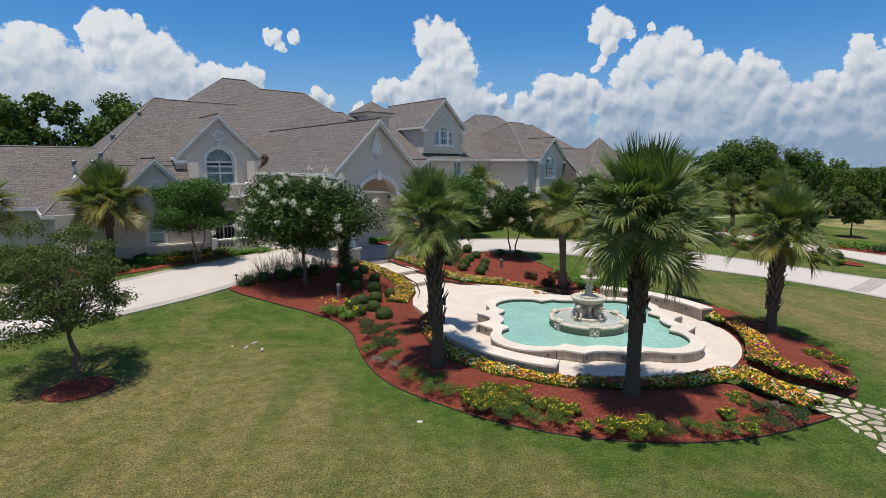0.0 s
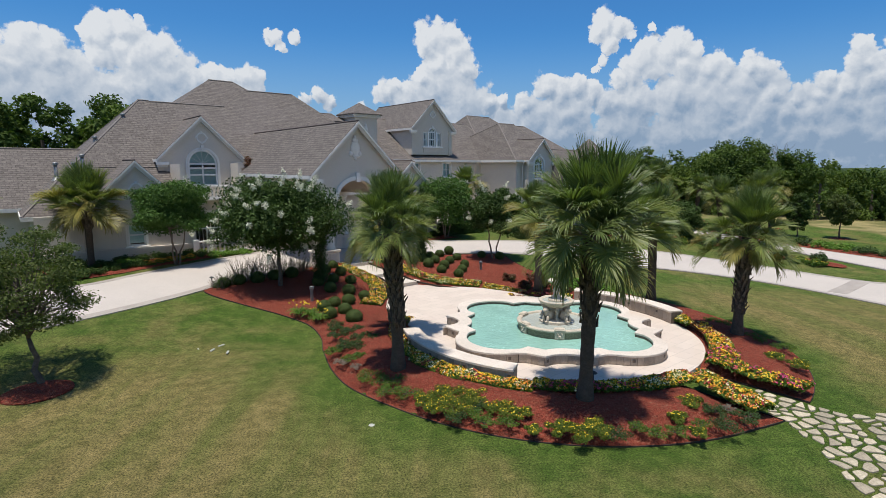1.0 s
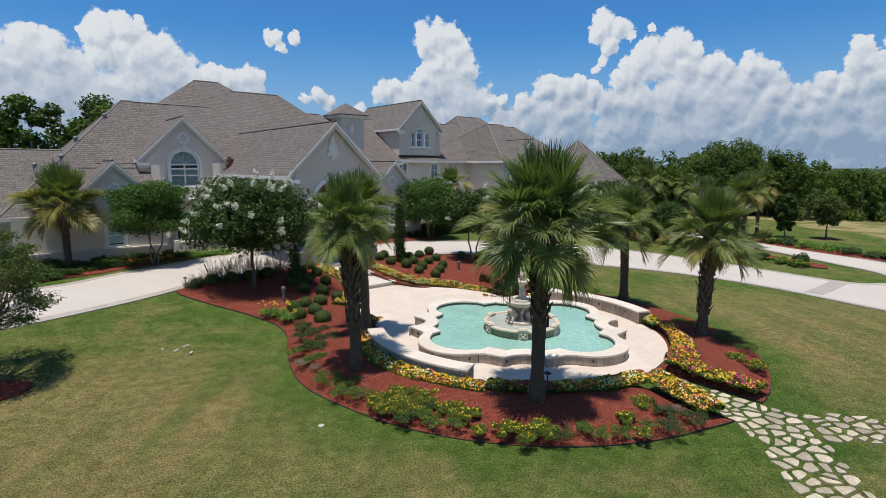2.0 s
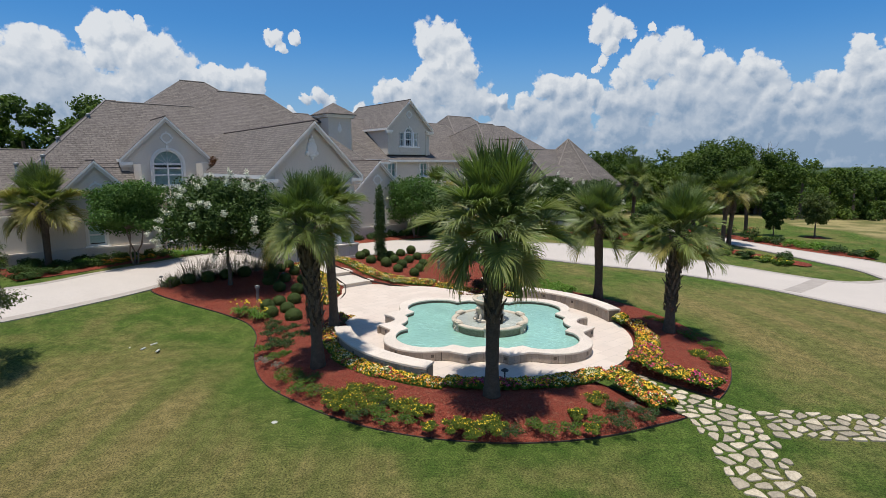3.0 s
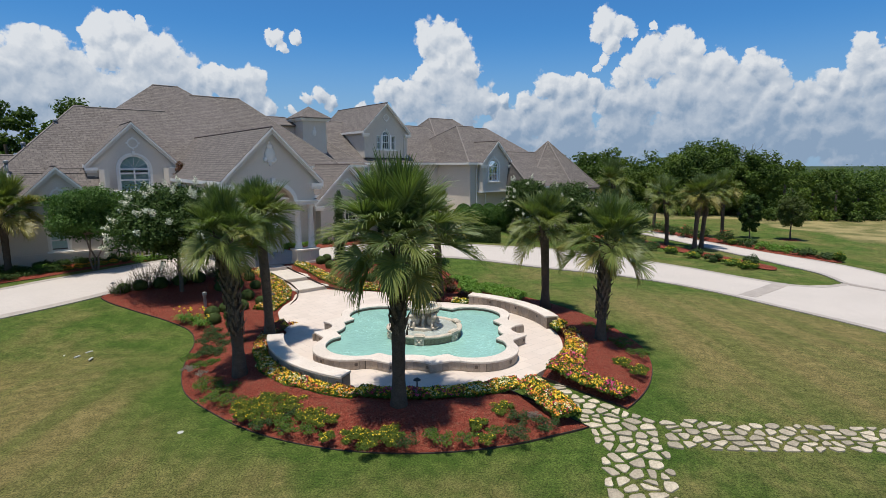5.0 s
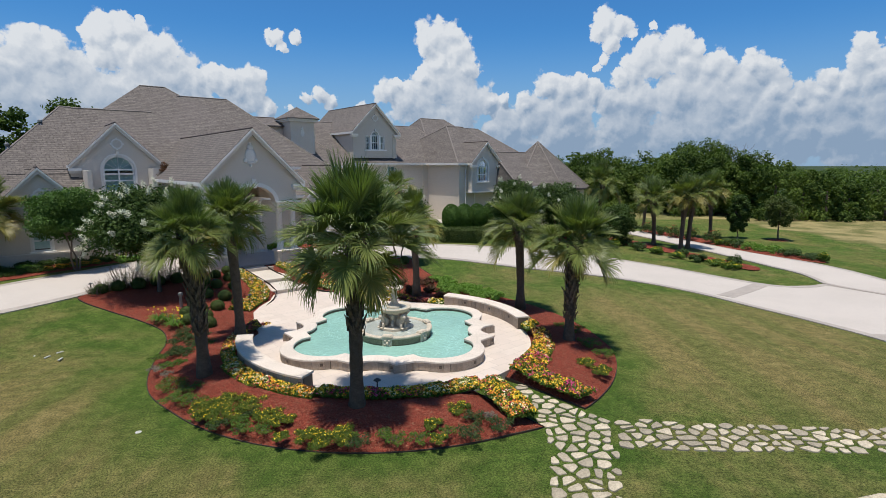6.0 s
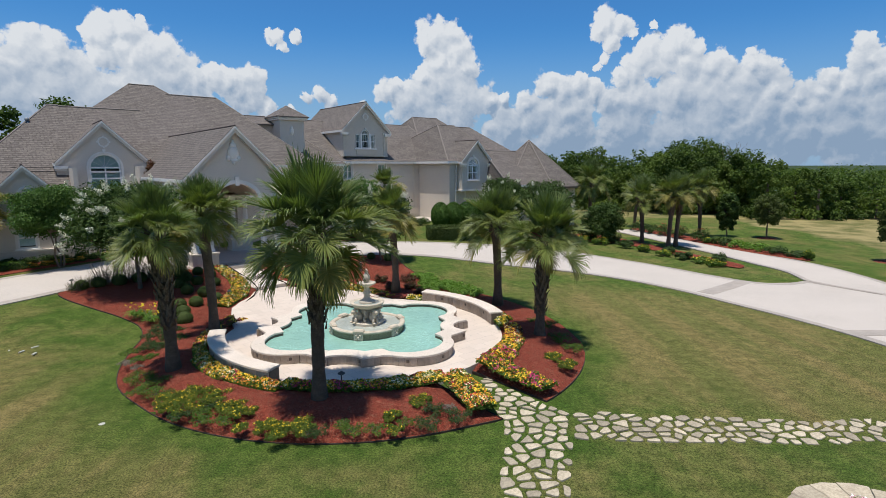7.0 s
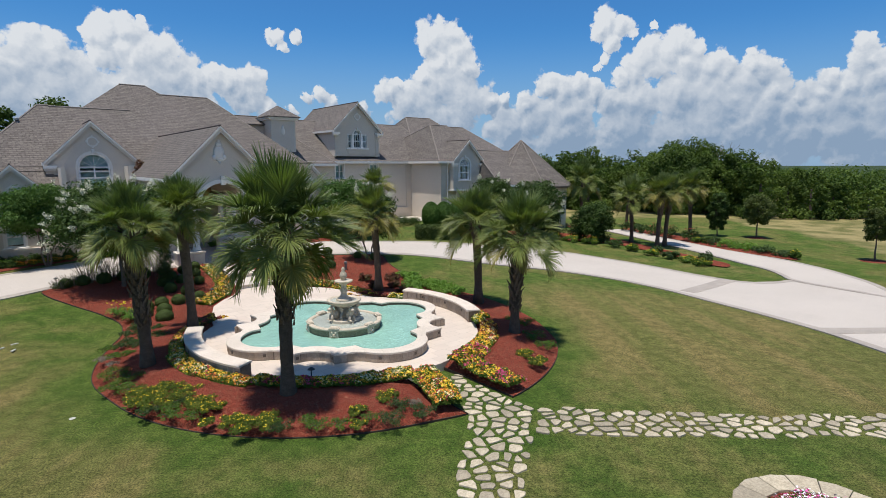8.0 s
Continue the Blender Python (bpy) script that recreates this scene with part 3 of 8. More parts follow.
def hull(points):
    bm = bmesh.new()
    for p in points:
        bm.verts.new(p)
    out = bmesh.ops.convex_hull(bm, input=bm.verts)
    loose = [v for v in bm.verts if not v.link_faces]
    bmesh.ops.delete(bm, geom=loose, context="VERTS")
    return bm


def smooth_step(a):
    a = min(1.0, max(0.0, a))
    return a * a * (3 - 2 * a)


def spline(pts, n, closed=False):
    """A smooth curve through a few points."""
    out, m = [], len(pts)
    spans = m if closed else m - 1
    for s in range(spans):
        if closed:
            p0, p1, p2, p3 = (Vector(pts[(s + k - 1) % m]) for k in range(4))
        else:
            p0, p1, p2, p3 = (Vector(pts[min(m - 1, max(0, s + k - 1))]) for k in range(4))
        for k in range(n):
            t = k / n
            out.append(0.5 * (2 * p1 + (p2 - p0) * t + (2 * p0 - 5 * p1 + 4 * p2 - p3) * t * t + (3 * p1 - p0 - 3 * p2 + p3) * t ** 3))
    if not closed:
        out.append(Vector(pts[-1]))
    return out


# ---- ground ----
TURN = 39.0
CU, SU = math.cos(radians(TURN)), math.sin(radians(TURN))
AXIS = 16.35                       # the porch, pool and path share this line of the house's plan
POOL = Vector((5.3, 19.3, -0.10))
PATIO_Z, HOUSE_Z = -0.10, 0.45


def spot(u, v):
    """A place of the house's plan in the world."""
    return Vector((u * CU - v * SU, u * SU + v * CU))


def plan(x, y):
    return x * CU + y * SU, -x * SU + y * CU


def slope(x, y):
    """The lie of the land: it climbs to the house and falls away to the east."""
    u, v = plan(x, y)
    z = -0.33 + 0.8 * smooth_step((v - 16.5) / 9.5) * (1 - smooth_step((x - 6) / 16)) - 0.7 * smooth_step((x - 8) / 20) * smooth_step((y - 10) / 22)
    far = math.hypot(x - 10, y - 30)
    if far > 60:
        z -= 6.0 * smooth_step((far - 60) / 300)
    return z


def land(x, y):
    """The lawn's height, dug out under the terrace and its steps."""
    u, v = plan(x, y)
    z = slope(x, y)
    if abs(u - AXIS) < 4.2 and 6.0 < v < (17.5 if abs(u - AXIS) > 2.2 else 24.5):
        z = min(z, -0.42)
    if abs(u - AXIS) < 1.6 and 24.0 < v < 26.3:
        z = min(z, -0.1)
    return z


def ground_sheet():
    """One sheet, fine near the garden and coarse out to the horizon."""
    def steps(lo, hi, step, reach):
        a, s, out = lo, step, []
        near = [lo + step * k for k in range(int((hi - lo) / step) + 1)]
        while a > -reach:
            s *= 1.35
            a -= s
            out.append(a)
        b, s, end = near[-1], step, []
        while b < reach:
            s *= 1.35
            b += s
            end.append(b)
        return out[::-1] + near + end
    xs, ys = steps(-32, 48, 1.0, 4200), steps(-6, 72, 1.0, 4200)
    verts = [(x, y, land(x, y) + noise.noise((x * 0.11, y * 0.11, 0)) * 0.03) for y in ys for x in xs]
    w = len(xs)
    faces = [(j * w + i, j * w + i + 1, (j + 1) * w + i + 1, (j + 1) * w + i) for j in range(len(ys) - 1) for i in range(w - 1)]
    ob = new("ground", mesh_of("ground", verts, faces, GRASS, True))
    return tagged(ob, "mown lawn with green and straw-coloured dry patches", "lawn", kind="structure")


ground_sheet()


def even(curve, n):
    """The curve cut into n equal steps."""
    runs = [0.0]
    for a, b in zip(curve, curve[1:]):
        runs.append(runs[-1] + (Vector(b) - Vector(a)).length)
    out, i = [], 0
    for k in range(n + 1):
        s = runs[-1] * k / n
        while i < len(curve) - 2 and runs[i + 1] < s:
            i += 1
        out.append(Vector(curve[i]).lerp(Vector(curve[i + 1]), (s - runs[i]) / max(1e-6, runs[i + 1] - runs[i])))
    return out


def ribbon(name, left, right, lift, mat, label, category, across=6, thick=0.12, parent=None):
    """A paved strip between two curves that follows the land, with an edge that stands a little proud."""
    if len(left) != len(right):
        left, right = even(left, 140), even(right, 140)
    verts, faces, n = [], [], len(left)
    for a, b in zip(left, right):
        for k in range(across + 1):
            p = Vector(a).lerp(Vector(b), k / across)
            verts.append((p.x, p.y, land(p.x, p.y) + lift))
    w = across + 1
    for i in range(n - 1):
        for k in range(across):
            faces.append((i * w + k, i * w + k + 1, (i + 1) * w + k + 1, (i + 1) * w + k))
    base = len(verts)
    verts += [(x, y, z - thick) for x, y, z in verts]
    for i in range(n - 1):
        for k, flip in ((0, False), (across, True)):
            a, b = i * w + k, (i + 1) * w + k
            f = (a, b, base + b, base + a)
            faces.append(f if not flip else f[::-1])
    for i in (0, n - 1):
        for k in range(across):
            faces.append((i * w + k, i * w + k + 1, base + i * w + k + 1, base + i * w + k))
    ob = new(name, mesh_of(name, verts, faces, mat))
    if parent:
        ob.parent = parent
        if label:
            ob["label"] = label
        return ob
    return tagged(ob, label, category, kind="structure")


def inset(curve, by):
    out = []
    for i, p in enumerate(curve):
        d = (curve[min(i + 1, len(curve) - 1)] - curve[max(i - 1, 0)]).normalized()
        out.append(Vector((p.x - d.y * by, p.y + d.x * by, 0)))
    return out


# the drive: its garden side and its house side
near_side = spline([(-23, 9, 0), (-18.2, 13.2, 0), (-14.7, 16.9, 0), (-12.5, 19.4, 0), (-10.8, 21.8, 0), (-9.8, 23.6, 0), (-8.9, 25.6, 0), (-6.0, 29.4, 0), (-1.0, 32.9, 0), (5.0, 34.6, 0), (10.0, 34.8, 0), (15.8, 33.9, 0), (19.6, 31.9, 0), (22.0, 29.3, 0), (23.4, 26.2, 0), (24.5, 23.2, 0), (25.3, 19.5, 0), (25.7, 12, 0), (25.7, 2, 0)], 8)
far_side = spline([(-27, 14.6, 0), (-21.5, 19.6, 0), (-17.8, 22.7, 0), (-15.8, 24.8, 0), (-14.9, 27.0, 0), (-13.7, 29.4, 0), (-12.1, 32.5, 0), (-9.4, 36.2, 0), (-3.4, 39.6, 0), (4.1, 40.1, 0), (9.8, 40.2, 0), (14.0, 41.9, 0), (18.9, 42.1, 0), (22.4, 39.4, 0), (24.5, 37.1, 0), (26.2, 34.6, 0), (27.7, 32.6, 0), (28.6, 31.95, 0), (29.6, 31.75, 0), (30.7, 32.1, 0), (31.6, 32.5, 0)], 8) + [Vector((32.6, 30.8, 0)), Vector((34.06, 27.9, 0)), Vector((35.4, 26.4, 0)), Vector((38.0, 25.3, 0)), Vector((46.0, 24.0, 0)), Vector((46.0, 2.0, 0))]
drive = ribbon("road_drive", inset(near_side, 0.45), inset(far_side, -0.45), 0.035, CONCRETE, "pale concrete drive looping past the porch", "drive")
ribbon("border", near_side, inset(near_side, 0.45), 0.045, CONCRETE_EDGE, "darker stamped border", "border", 1, parent=drive)
ribbon("border", inset(far_side, -0.45), far_side, 0.045, CONCRETE_EDGE, "darker stamped border", "border", 1, parent=drive)
# bands across the drive
for a, b in (((23.3, 28.7), (27.6, 32.4)), ((25.2, 20.6), (41.0, 20.9))):
    a, b = Vector((*a, 0)), Vector((*b, 0))
    side = Vector((-(b - a).y, (b - a).x, 0)).normalized() * 0.45
    steps = [a.lerp(b, k / 8) for k in range(9)]
    ribbon("band", [p - side for p in steps], [p + side for p in steps], 0.05, CONCRETE_EDGE, "darker stamped band", "band", 1, parent=drive)
# the upper road that leaves the drive behind the grass tongue
up_near = spline([(33.3, 28.6, 0), (32.0, 31.2, 0), (31.6, 32.6, 0), (31.85, 33.8, 0), (32.1, 35.3, 0), (32.0, 36.8, 0), (31.7, 38.2, 0), (31.3, 41.0, 0), (30.6, 44.8, 0), (29.9, 48.4, 0), (29.0, 52.5, 0), (27.4, 59, 0)], 8)
up_far = spline([(34.6, 26.4, 0), (35.3, 28.9, 0), (36.1, 31.2, 0), (36.4, 33.9, 0), (36.4, 36.7, 0), (36.0, 39.3, 0), (35.2, 41.7, 0), (33.5, 46.8, 0), (32.4, 50.4, 0), (31.4, 54.5, 0), (29.9, 60, 0)], 8)
road = ribbon("road_upper", inset(up_near, -0.35), inset(up_far, 0.35), 0.055, CONCRETE, "pale concrete road climbing behind the garden", "road")
ribbon("border", up_near, inset(up_near, -0.35), 0.065, CONCRETE_EDGE, "darker stamped border", "border", 1, parent=road)
ribbon("border", inset(up_far, 0.35), up_far, 0.065, CONCRETE_EDGE, "darker stamped border", "border", 1, parent=road)

# the paved court before the east wing
court = [Vector((*spot(29.0 + 1.0 * k, 43.35), 0)) for k in range(15)]
ribbon("pavement_court", [Vector((*spot(29.0 + 1.0 * k, 37.6 + 0.1 * k), 0)) for k in range(15)], court, 0.03, CONCRETE, "pale concrete court before the east wing", "pavement")

# ---- mulch beds ----
BED_R = 8.35


NECK = [(26.6, 0.95), (22.4, 0.95), (21.2, 1.08), (20.2, 1.65), (19.35, 2.4), (18.6, 2.95), (17.3, 3.4), (16.3, 3.7)]


def neck(v):
    """Half the width of the walk between terrace and porch."""
    for (v1, h1), (v0, h0) in zip(NECK, NECK[1:]):
        if v >= v0:
            return h0 + (h1 - h0) * min(1.0, (v - v0) / (v1 - v0))
    return 3.75


def bed_height(x, y, d):
    """Mulch heaps up from the edge; d is the distance from it."""
    u, v = plan(x, y)
    if v < 15.4:
        deck = 5.25 - math.hypot(x - POOL.x, y - POOL.y)
    else:
        deck = neck(v) - abs(u - AXIS) - 0.1
    if deck > 0 and v < 26.0:
        return -0.24 if v < 21.3 else -0.06
    return max(slope(x, y), -0.33) + 0.02 + 0.30 * smooth_step(d / 1.6) * smooth_step((24.5 - y) / 6) + 0.05 * smooth_step(d / 0.7) + 0.14 * smooth_step((6.9 - math.hypot(x - POOL.x, y - POOL.y)) / 1.2) * smooth_step(d / 0.25)


def inside(loop, x, y):
    hit, n = False, len(loop)
    j = n - 1
    for i in range(n):
        a, b = loop[i], loop[j]
        if (a.y > y) != (b.y > y) and x < (b.x - a.x) * (y - a.y) / (b.y - a.y) + a.x:
            hit = not hit
        j = i
    return hit


def edge_gap(loop, x, y):
    best = 1e9
    for i in range(len(loop)):
        a, b = loop[i - 1], loop[i]
        dx, dy = b.x - a.x, b.y - a.y
        t = max(0.0, min(1.0, ((x - a.x) * dx + (y - a.y) * dy) / (dx * dx + dy * dy + 1e-9)))
        best = min(best, math.hypot(x - a.x - t * dx, y - a.y - t * dy))
    return best


def mulch_bed(name, loop, height, label, step=0.3, edging=True):
    """A heaped bed filled inside its outline, with a dark edging strip."""
    bm = bmesh.new()
    rim = [bm.verts.new((p.x, p.y, slope(p.x, p.y) + 0.03)) for p in loop]
    for i in range(len(rim)):
        bm.edges.new((rim[i - 1], rim[i]))
    x0, x1 = min(p.x for p in loop), max(p.x for p in loop)
    y0, y1 = min(p.y for p in loop), max(p.y for p in loop)
    bmesh.ops.triangle_fill(bm, use_beauty=True, edges=list(bm.edges))
    for axis, lo, hi in (((1, 0, 0), x0, x1), ((0, 1, 0), y0, y1)):
        k = lo + step
        while k < hi:
            co = (k, 0, 0) if axis[0] else (0, k, 0)
            bmesh.ops.bisect_plane(bm, geom=[*bm.verts, *bm.edges, *bm.faces], plane_co=co, plane_no=axis)
            k += step
    for v in bm.verts:
        d = edge_gap(loop, v.co.x, v.co.y)
        v.co.z = height(v.co.x, v.co.y, d) + (noise.noise((v.co.x * 2.3, v.co.y * 2.3, 0)) * 0.025 if d > 0.05 else 0)
    bmesh.ops.recalc_face_normals(bm, faces=bm.faces)
    if sum(f.normal.z for f in bm.faces) < 0:
        bmesh.ops.reverse_faces(bm, faces=bm.faces)
    me = bpy.data.meshes.new(name)
    bm.to_mesh(me), bm.free()
    me.materials.append(MULCH)
    for poly in me.polygons:
        poly.use_smooth = True
    ob = tagged(new(name, me), label, "mulch bed", kind="structure")
    if edging:
        verts, faces, n = [], [], len(loop)
        mid = sum(loop, Vector((0, 0, 0))) / n
        for i, p in enumerate(loop):
            d = (loop[(i + 1) % n] - loop[i - 1]).normalized()
            s = Vector((d.y, -d.x, 0)) * 0.013
            z = slope(p.x, p.y)
            for q, zz in ((p - s, z - 0.05), (p - s, z + 0.045), (p + s, z + 0.045), (p + s, z - 0.05)):
                verts.append((q.x, q.y, zz))
        for i in range(n):
            j = (i + 1) % n
            for k in range(3):
                faces.append((i * 4 + k, i * 4 + k + 1, j * 4 + k + 1, j * 4 + k))
        part("edging", mesh_of("edging", verts, faces, EDGING), None, ob, "thin dark edging strip")
    return ob


def arc(cx, cy, r, a0, a1, n):
    return [Vector((cx + r * math.cos(radians(a0 + (a1 - a0) * k / n)), cy + r * math.sin(radians(a0 + (a1 - a0) * k / n)), 0)) for k in range(n + 1)]


PATIO_R = 5.35
# west bed: from the path round to the drive, then along the steps back to the patio
west_loop = [Vector((POOL.x + r * math.cos(radians(a)), POOL.y + r * math.sin(radians(a)), 0)) for a in (304, *range(302, 199, -3)) for r in (BED_R - 0.20 * smooth_step((a - 212) / 18) * smooth_step((310 - a) / 16),)] + spline([(-3.05, 17.9, 0), (-3.4, 19.2, 0), (-4.2, 20.5, 0), (-5.6, 21.4, 0), (-7.2, 22.1, 0), (-9.0, 23.0, 0), (-9.75, 23.9, 0), (-9.0, 25.4, 0), (-6.1, 29.2, 0), (-4.8, 30.2, 0)], 4)
west_loop += [Vector((*spot(AXIS - h + 0.3, v), 0)) for v, h in NECK]
west_loop += arc(POOL.x, POOL.y, PATIO_R - 0.25, 172, 302, 40)
mulch_bed("bed_west", west_loop, bed_height, "red-brown bark mulch bed round the fountain terrace")
# east bed: from the path round the other side up to the drive
east_loop = arc(POOL.x, POOL.y, PATIO_R - 0.25, 319, 446, 40)
east_loop += [Vector((*spot(AXIS + h - 0.3, v), 0)) for v, h in NECK[::-1]]
east_loop += spline([(-0.6, 32.9, 0), (2.2, 33.7, 0), (5.0, 34.4, 0), (6.0, 32.2, 0), (8.2, 28.6, 0), (10.9, 25.9, 0), (12.4, 23.6, 0), (13.3, 21.2, 0), (13.6, 19.0, 0)], 5)
east_loop += arc(POOL.x, POOL.y, BED_R, -4, -44, 14)
mulch_bed("bed_east", east_loop, bed_height, "red-brown bark mulch bed with clipped shrubs beside the terrace")


# ---- terrace, pool and fountain ----
def lobed(half, notch, tips, dip, n=7):
    """A four-lobed outline with two barbs and a scallop in the middle of each side; the barbs are longer to east and west."""
    pts = []
    c = half * 0.60
    r = half - c
    for side in range(4):
        seg, tip = [], tips[side % 2]
        # lobe corner, then the barbed middle of the next side
        for k in range(n * 2 + 1):
            a = radians(-45 - 68 + 136 * k / (n * 2))
            seg.append((c + r * math.cos(a) * 1.0, -c + r * math.sin(a) * 1.0))
        seg.append((half - notch, -half * 0.36))
        seg.append((half + tip, -half * 0.19))
        for k in range(1, 6):
            s = -0.19 + 0.38 * k / 6
            seg.append((half + tip - (dip + tip) * math.sin(math.pi * k / 6) ** 0.7, half * s))
        seg.append((half + tip, half * 0.19))
        seg.append((half - notch, half * 0.36))
        rot = Matrix.Rotation(math.pi / 2 * side, 2)
        pts += [rot @ Vector(p) for p in seg]
    turn = Matrix.Rotation(radians(-3.0), 2)
    return [turn @ p for p in pts]


OUT = lobed(3.56, 0.12, (0.42, 0.18), 0.10)
INN = lobed(3.16, 0.34, (-0.02, -0.05), 0.20)
pool = thing("fountain_pool", Matrix.Translation(POOL), "four-lobed turquoise fountain pool with a pale stone rim on the terrace", "pool")


def ring_walls(outer, inner, z0, z1):
    bm = bmesh.new()
    a, b = [bm.verts.new((*p, z0)) for p in outer], [bm.verts.new((*p, z1)) for p in outer]
    c, d = [bm.verts.new((*p, z1)) for p in inner], [bm.verts.new((*p, z0)) for p in inner]
    n = len(outer)
    for i in range(n):
        j = (i + 1) % n
        for p, q in ((a, b), (b, c), (c, d), (d, a)):
            bm.faces.new((p[i], p[j], q[j], q[i]))
    return bm


def shrink(loop, by):
    out, n = [], len(loop)
    for i, p in enumerate(loop):
        d = (loop[(i + 1) % n] - loop[i - 1]).normalized()
        out.append(p + Vector((-d.y, d.x)) * by)
    return out


def ring_pieces(name, parent, outer, inner, z0, z1, spans, mat, gap=0.012):
    """A coping cut into stones, each its own piece."""
    n = len(outer)
    for s in range(spans):
        i0, i1 = round(s * n / spans), round((s + 1) * n / spans)
        bm = bmesh.new()
        rows = []
        for i in range(i0, i1 + 1):
            o, q = outer[i % n], inner[i % n]
            if i == i0:
                o, q = o.lerp(outer[(i + 1) % n], gap), q.lerp(inner[(i + 1) % n], gap)
            rows.append([bm.verts.new((*o, z0)), bm.verts.new((*o, z1 - 0.015)), bm.verts.new((*o.lerp(q, 0.05), z1)), bm.verts.new((*o.lerp(q, 0.95), z1)), bm.verts.new((*q, z1 - 0.015)), bm.verts.new((*q, z0))])
        for r0, r1 in zip(rows, rows[1:]):
            for k in range(6):
                bm.faces.new((r0[k], r1[k], r1[(k + 1) % 6], r0[(k + 1) % 6]))
        bm.faces.new(rows[0]), bm.faces.new(rows[-1][::-1])
        part(name, bm, mat, parent)


POOL_H = 0.36
part("wall", ring_walls([o.lerp(i, 0.12) for o, i in zip(OUT, INN)], [o.lerp(i, 0.97) for o, i in zip(OUT, INN)], -0.02, POOL_H - 0.06), TILE_DARK, pool, "pool wall core")
ring_pieces("coping_stone", pool, OUT, INN, POOL_H - 0.07, POOL_H, 36, COPING, 0.02)


def tile_wall(parent, loop, z0, z1, wide, mat, out=0.012, accent=0):
    """Upright tiles set round a wall, with open joints; now and then a dark accent square."""
    n, run, shared = len(loop), 0.0, {}
    lengths = [(loop[(i + 1) % n] - loop[i]).length for i in range(n)]
    total, s, k = sum(lengths), 0.0, 0
    count = max(3, round(total / wide))
    pitch = total / count
    i, acc = 0, 0.0
    for k in range(count):
        s = (k + 0.5) * pitch
        while acc + lengths[i % n] < s:
            acc += lengths[i % n]
            i += 1
        a, b = loop[i % n], loop[(i + 1) % n]
        p = a.lerp(b, (s - acc) / max(1e-6, lengths[i % n]))
        yield p, math.atan2(b.y - a.y, b.x - a.x), pitch, k


def slab_mesh(name, w, h, d, mat, bevel=0.006):
    bm = bmesh.new()
    box(bm, -w / 2, w / 2, -d / 2, d / 2, 0, h, bevel)
    bmesh.ops.recalc_face_normals(bm, faces=bm.faces)
    me = bpy.data.meshes.new(name)
    bm.to_mesh(me), bm.free()
    me.materials.append(mat)
    return me


tile_me = slab_mesh("tile", 0.205, POOL_H - 0.09, 0.03, TILE)
accent_me = slab_mesh("accent_tile", 0.10, 0.10, 0.02, TILE_DARK)
for p, a, pitch, k in tile_wall(pool, shrink(OUT, 0.045), 0, POOL_H, 0.21, TILE):
    ob = part("tile", tile_me, None, pool)
    ob.matrix_basis = pose(p.x, p.y, 0.012, 0, 0, math.degrees(a))
    if k % 6 == 2:
        q = Vector((math.sin(a), -math.cos(a))) * 0.022
        ob = part("accent_tile", accent_me, None, pool)
        ob.matrix_basis = pose(p.x + q.x, p.y + q.y, 0.12, 0, 0, math.degrees(a))
bm = bmesh.new()
bm.faces.new([bm.verts.new((*p, 0.20)) for p in INN])
bmesh.ops.triangulate(bm, faces=bm.faces)
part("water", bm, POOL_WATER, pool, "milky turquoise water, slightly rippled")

fountain = thing("fountain", Matrix.Translation((POOL.x + 0.15, POOL.y - 0.25, PATIO_Z)), "tiered cast stone fountain with lion figures standing in a pool", "fountain")
part("basin_wall", turned([(1.42, 0.0), (1.44, 0.14), (1.40, 0.17), (1.40, 0.20), (1.30, 0.20), (1.30, 0.0)], 40), COPING, fountain, "pale basin foot")
part("basin_band", turned([(1.38, 0.17), (1.38, 0.44), (1.28, 0.44), (1.28, 0.17)], 40), MOSAIC, fountain, "mossy pebbled band")
rim = bmesh.new()
turned([(1.36, 0.42), (1.43, 0.44), (1.44, 0.50), (1.40, 0.52), (1.27, 0.52), (1.25, 0.48), (1.25, 0.42)], 40, rim)
part("basin_rim", rim, CARVED, fountain, "worn stone basin rim", True)
part("basin_water", turned([(1.26, 0.42), (1.26, 0.47)], 32), BASIN_WATER, fountain, "rippling grey water")
for k in range(6):
    a = radians(TURN - 45 + 30 + 60 * k)
    bm = bmesh.new()
    box(bm, -0.17, 0.17, -0.10, 0.10, 0.16, 0.60, 0.02)
    box(bm, -0.20, 0.20, -0.12, 0.13, 0.52, 0.565, 0.012)
    for i, (x, z, r) in enumerate(((-0.07, 0.40, 0.05), (0.07, 0.40, 0.05), (0, 0.30, 0.07), (-0.08, 0.26, 0.035), (0.08, 0.26, 0.035))):
        bmesh.ops.create_icosphere(bm, subdivisions=1, radius=r, matrix=Matrix.Translation((x, 0.10, z)))
    ob = part("mask_block", bm, CARVED, fountain, "carved block on the basin rim")
    ob.matrix_basis = pose(1.33 * math.cos(a), 1.33 * math.sin(a), 0, 0, 0, math.degrees(a) - 90)
part("plinth", turned([(0.62, 0.40), (0.62, 0.56), (0.56, 0.60), (0.30, 0.62), (0.24, 0.70), (0.24, 1.05), (0.34, 1.12)], 8), CARVED, fountain, "eight-sided plinth")


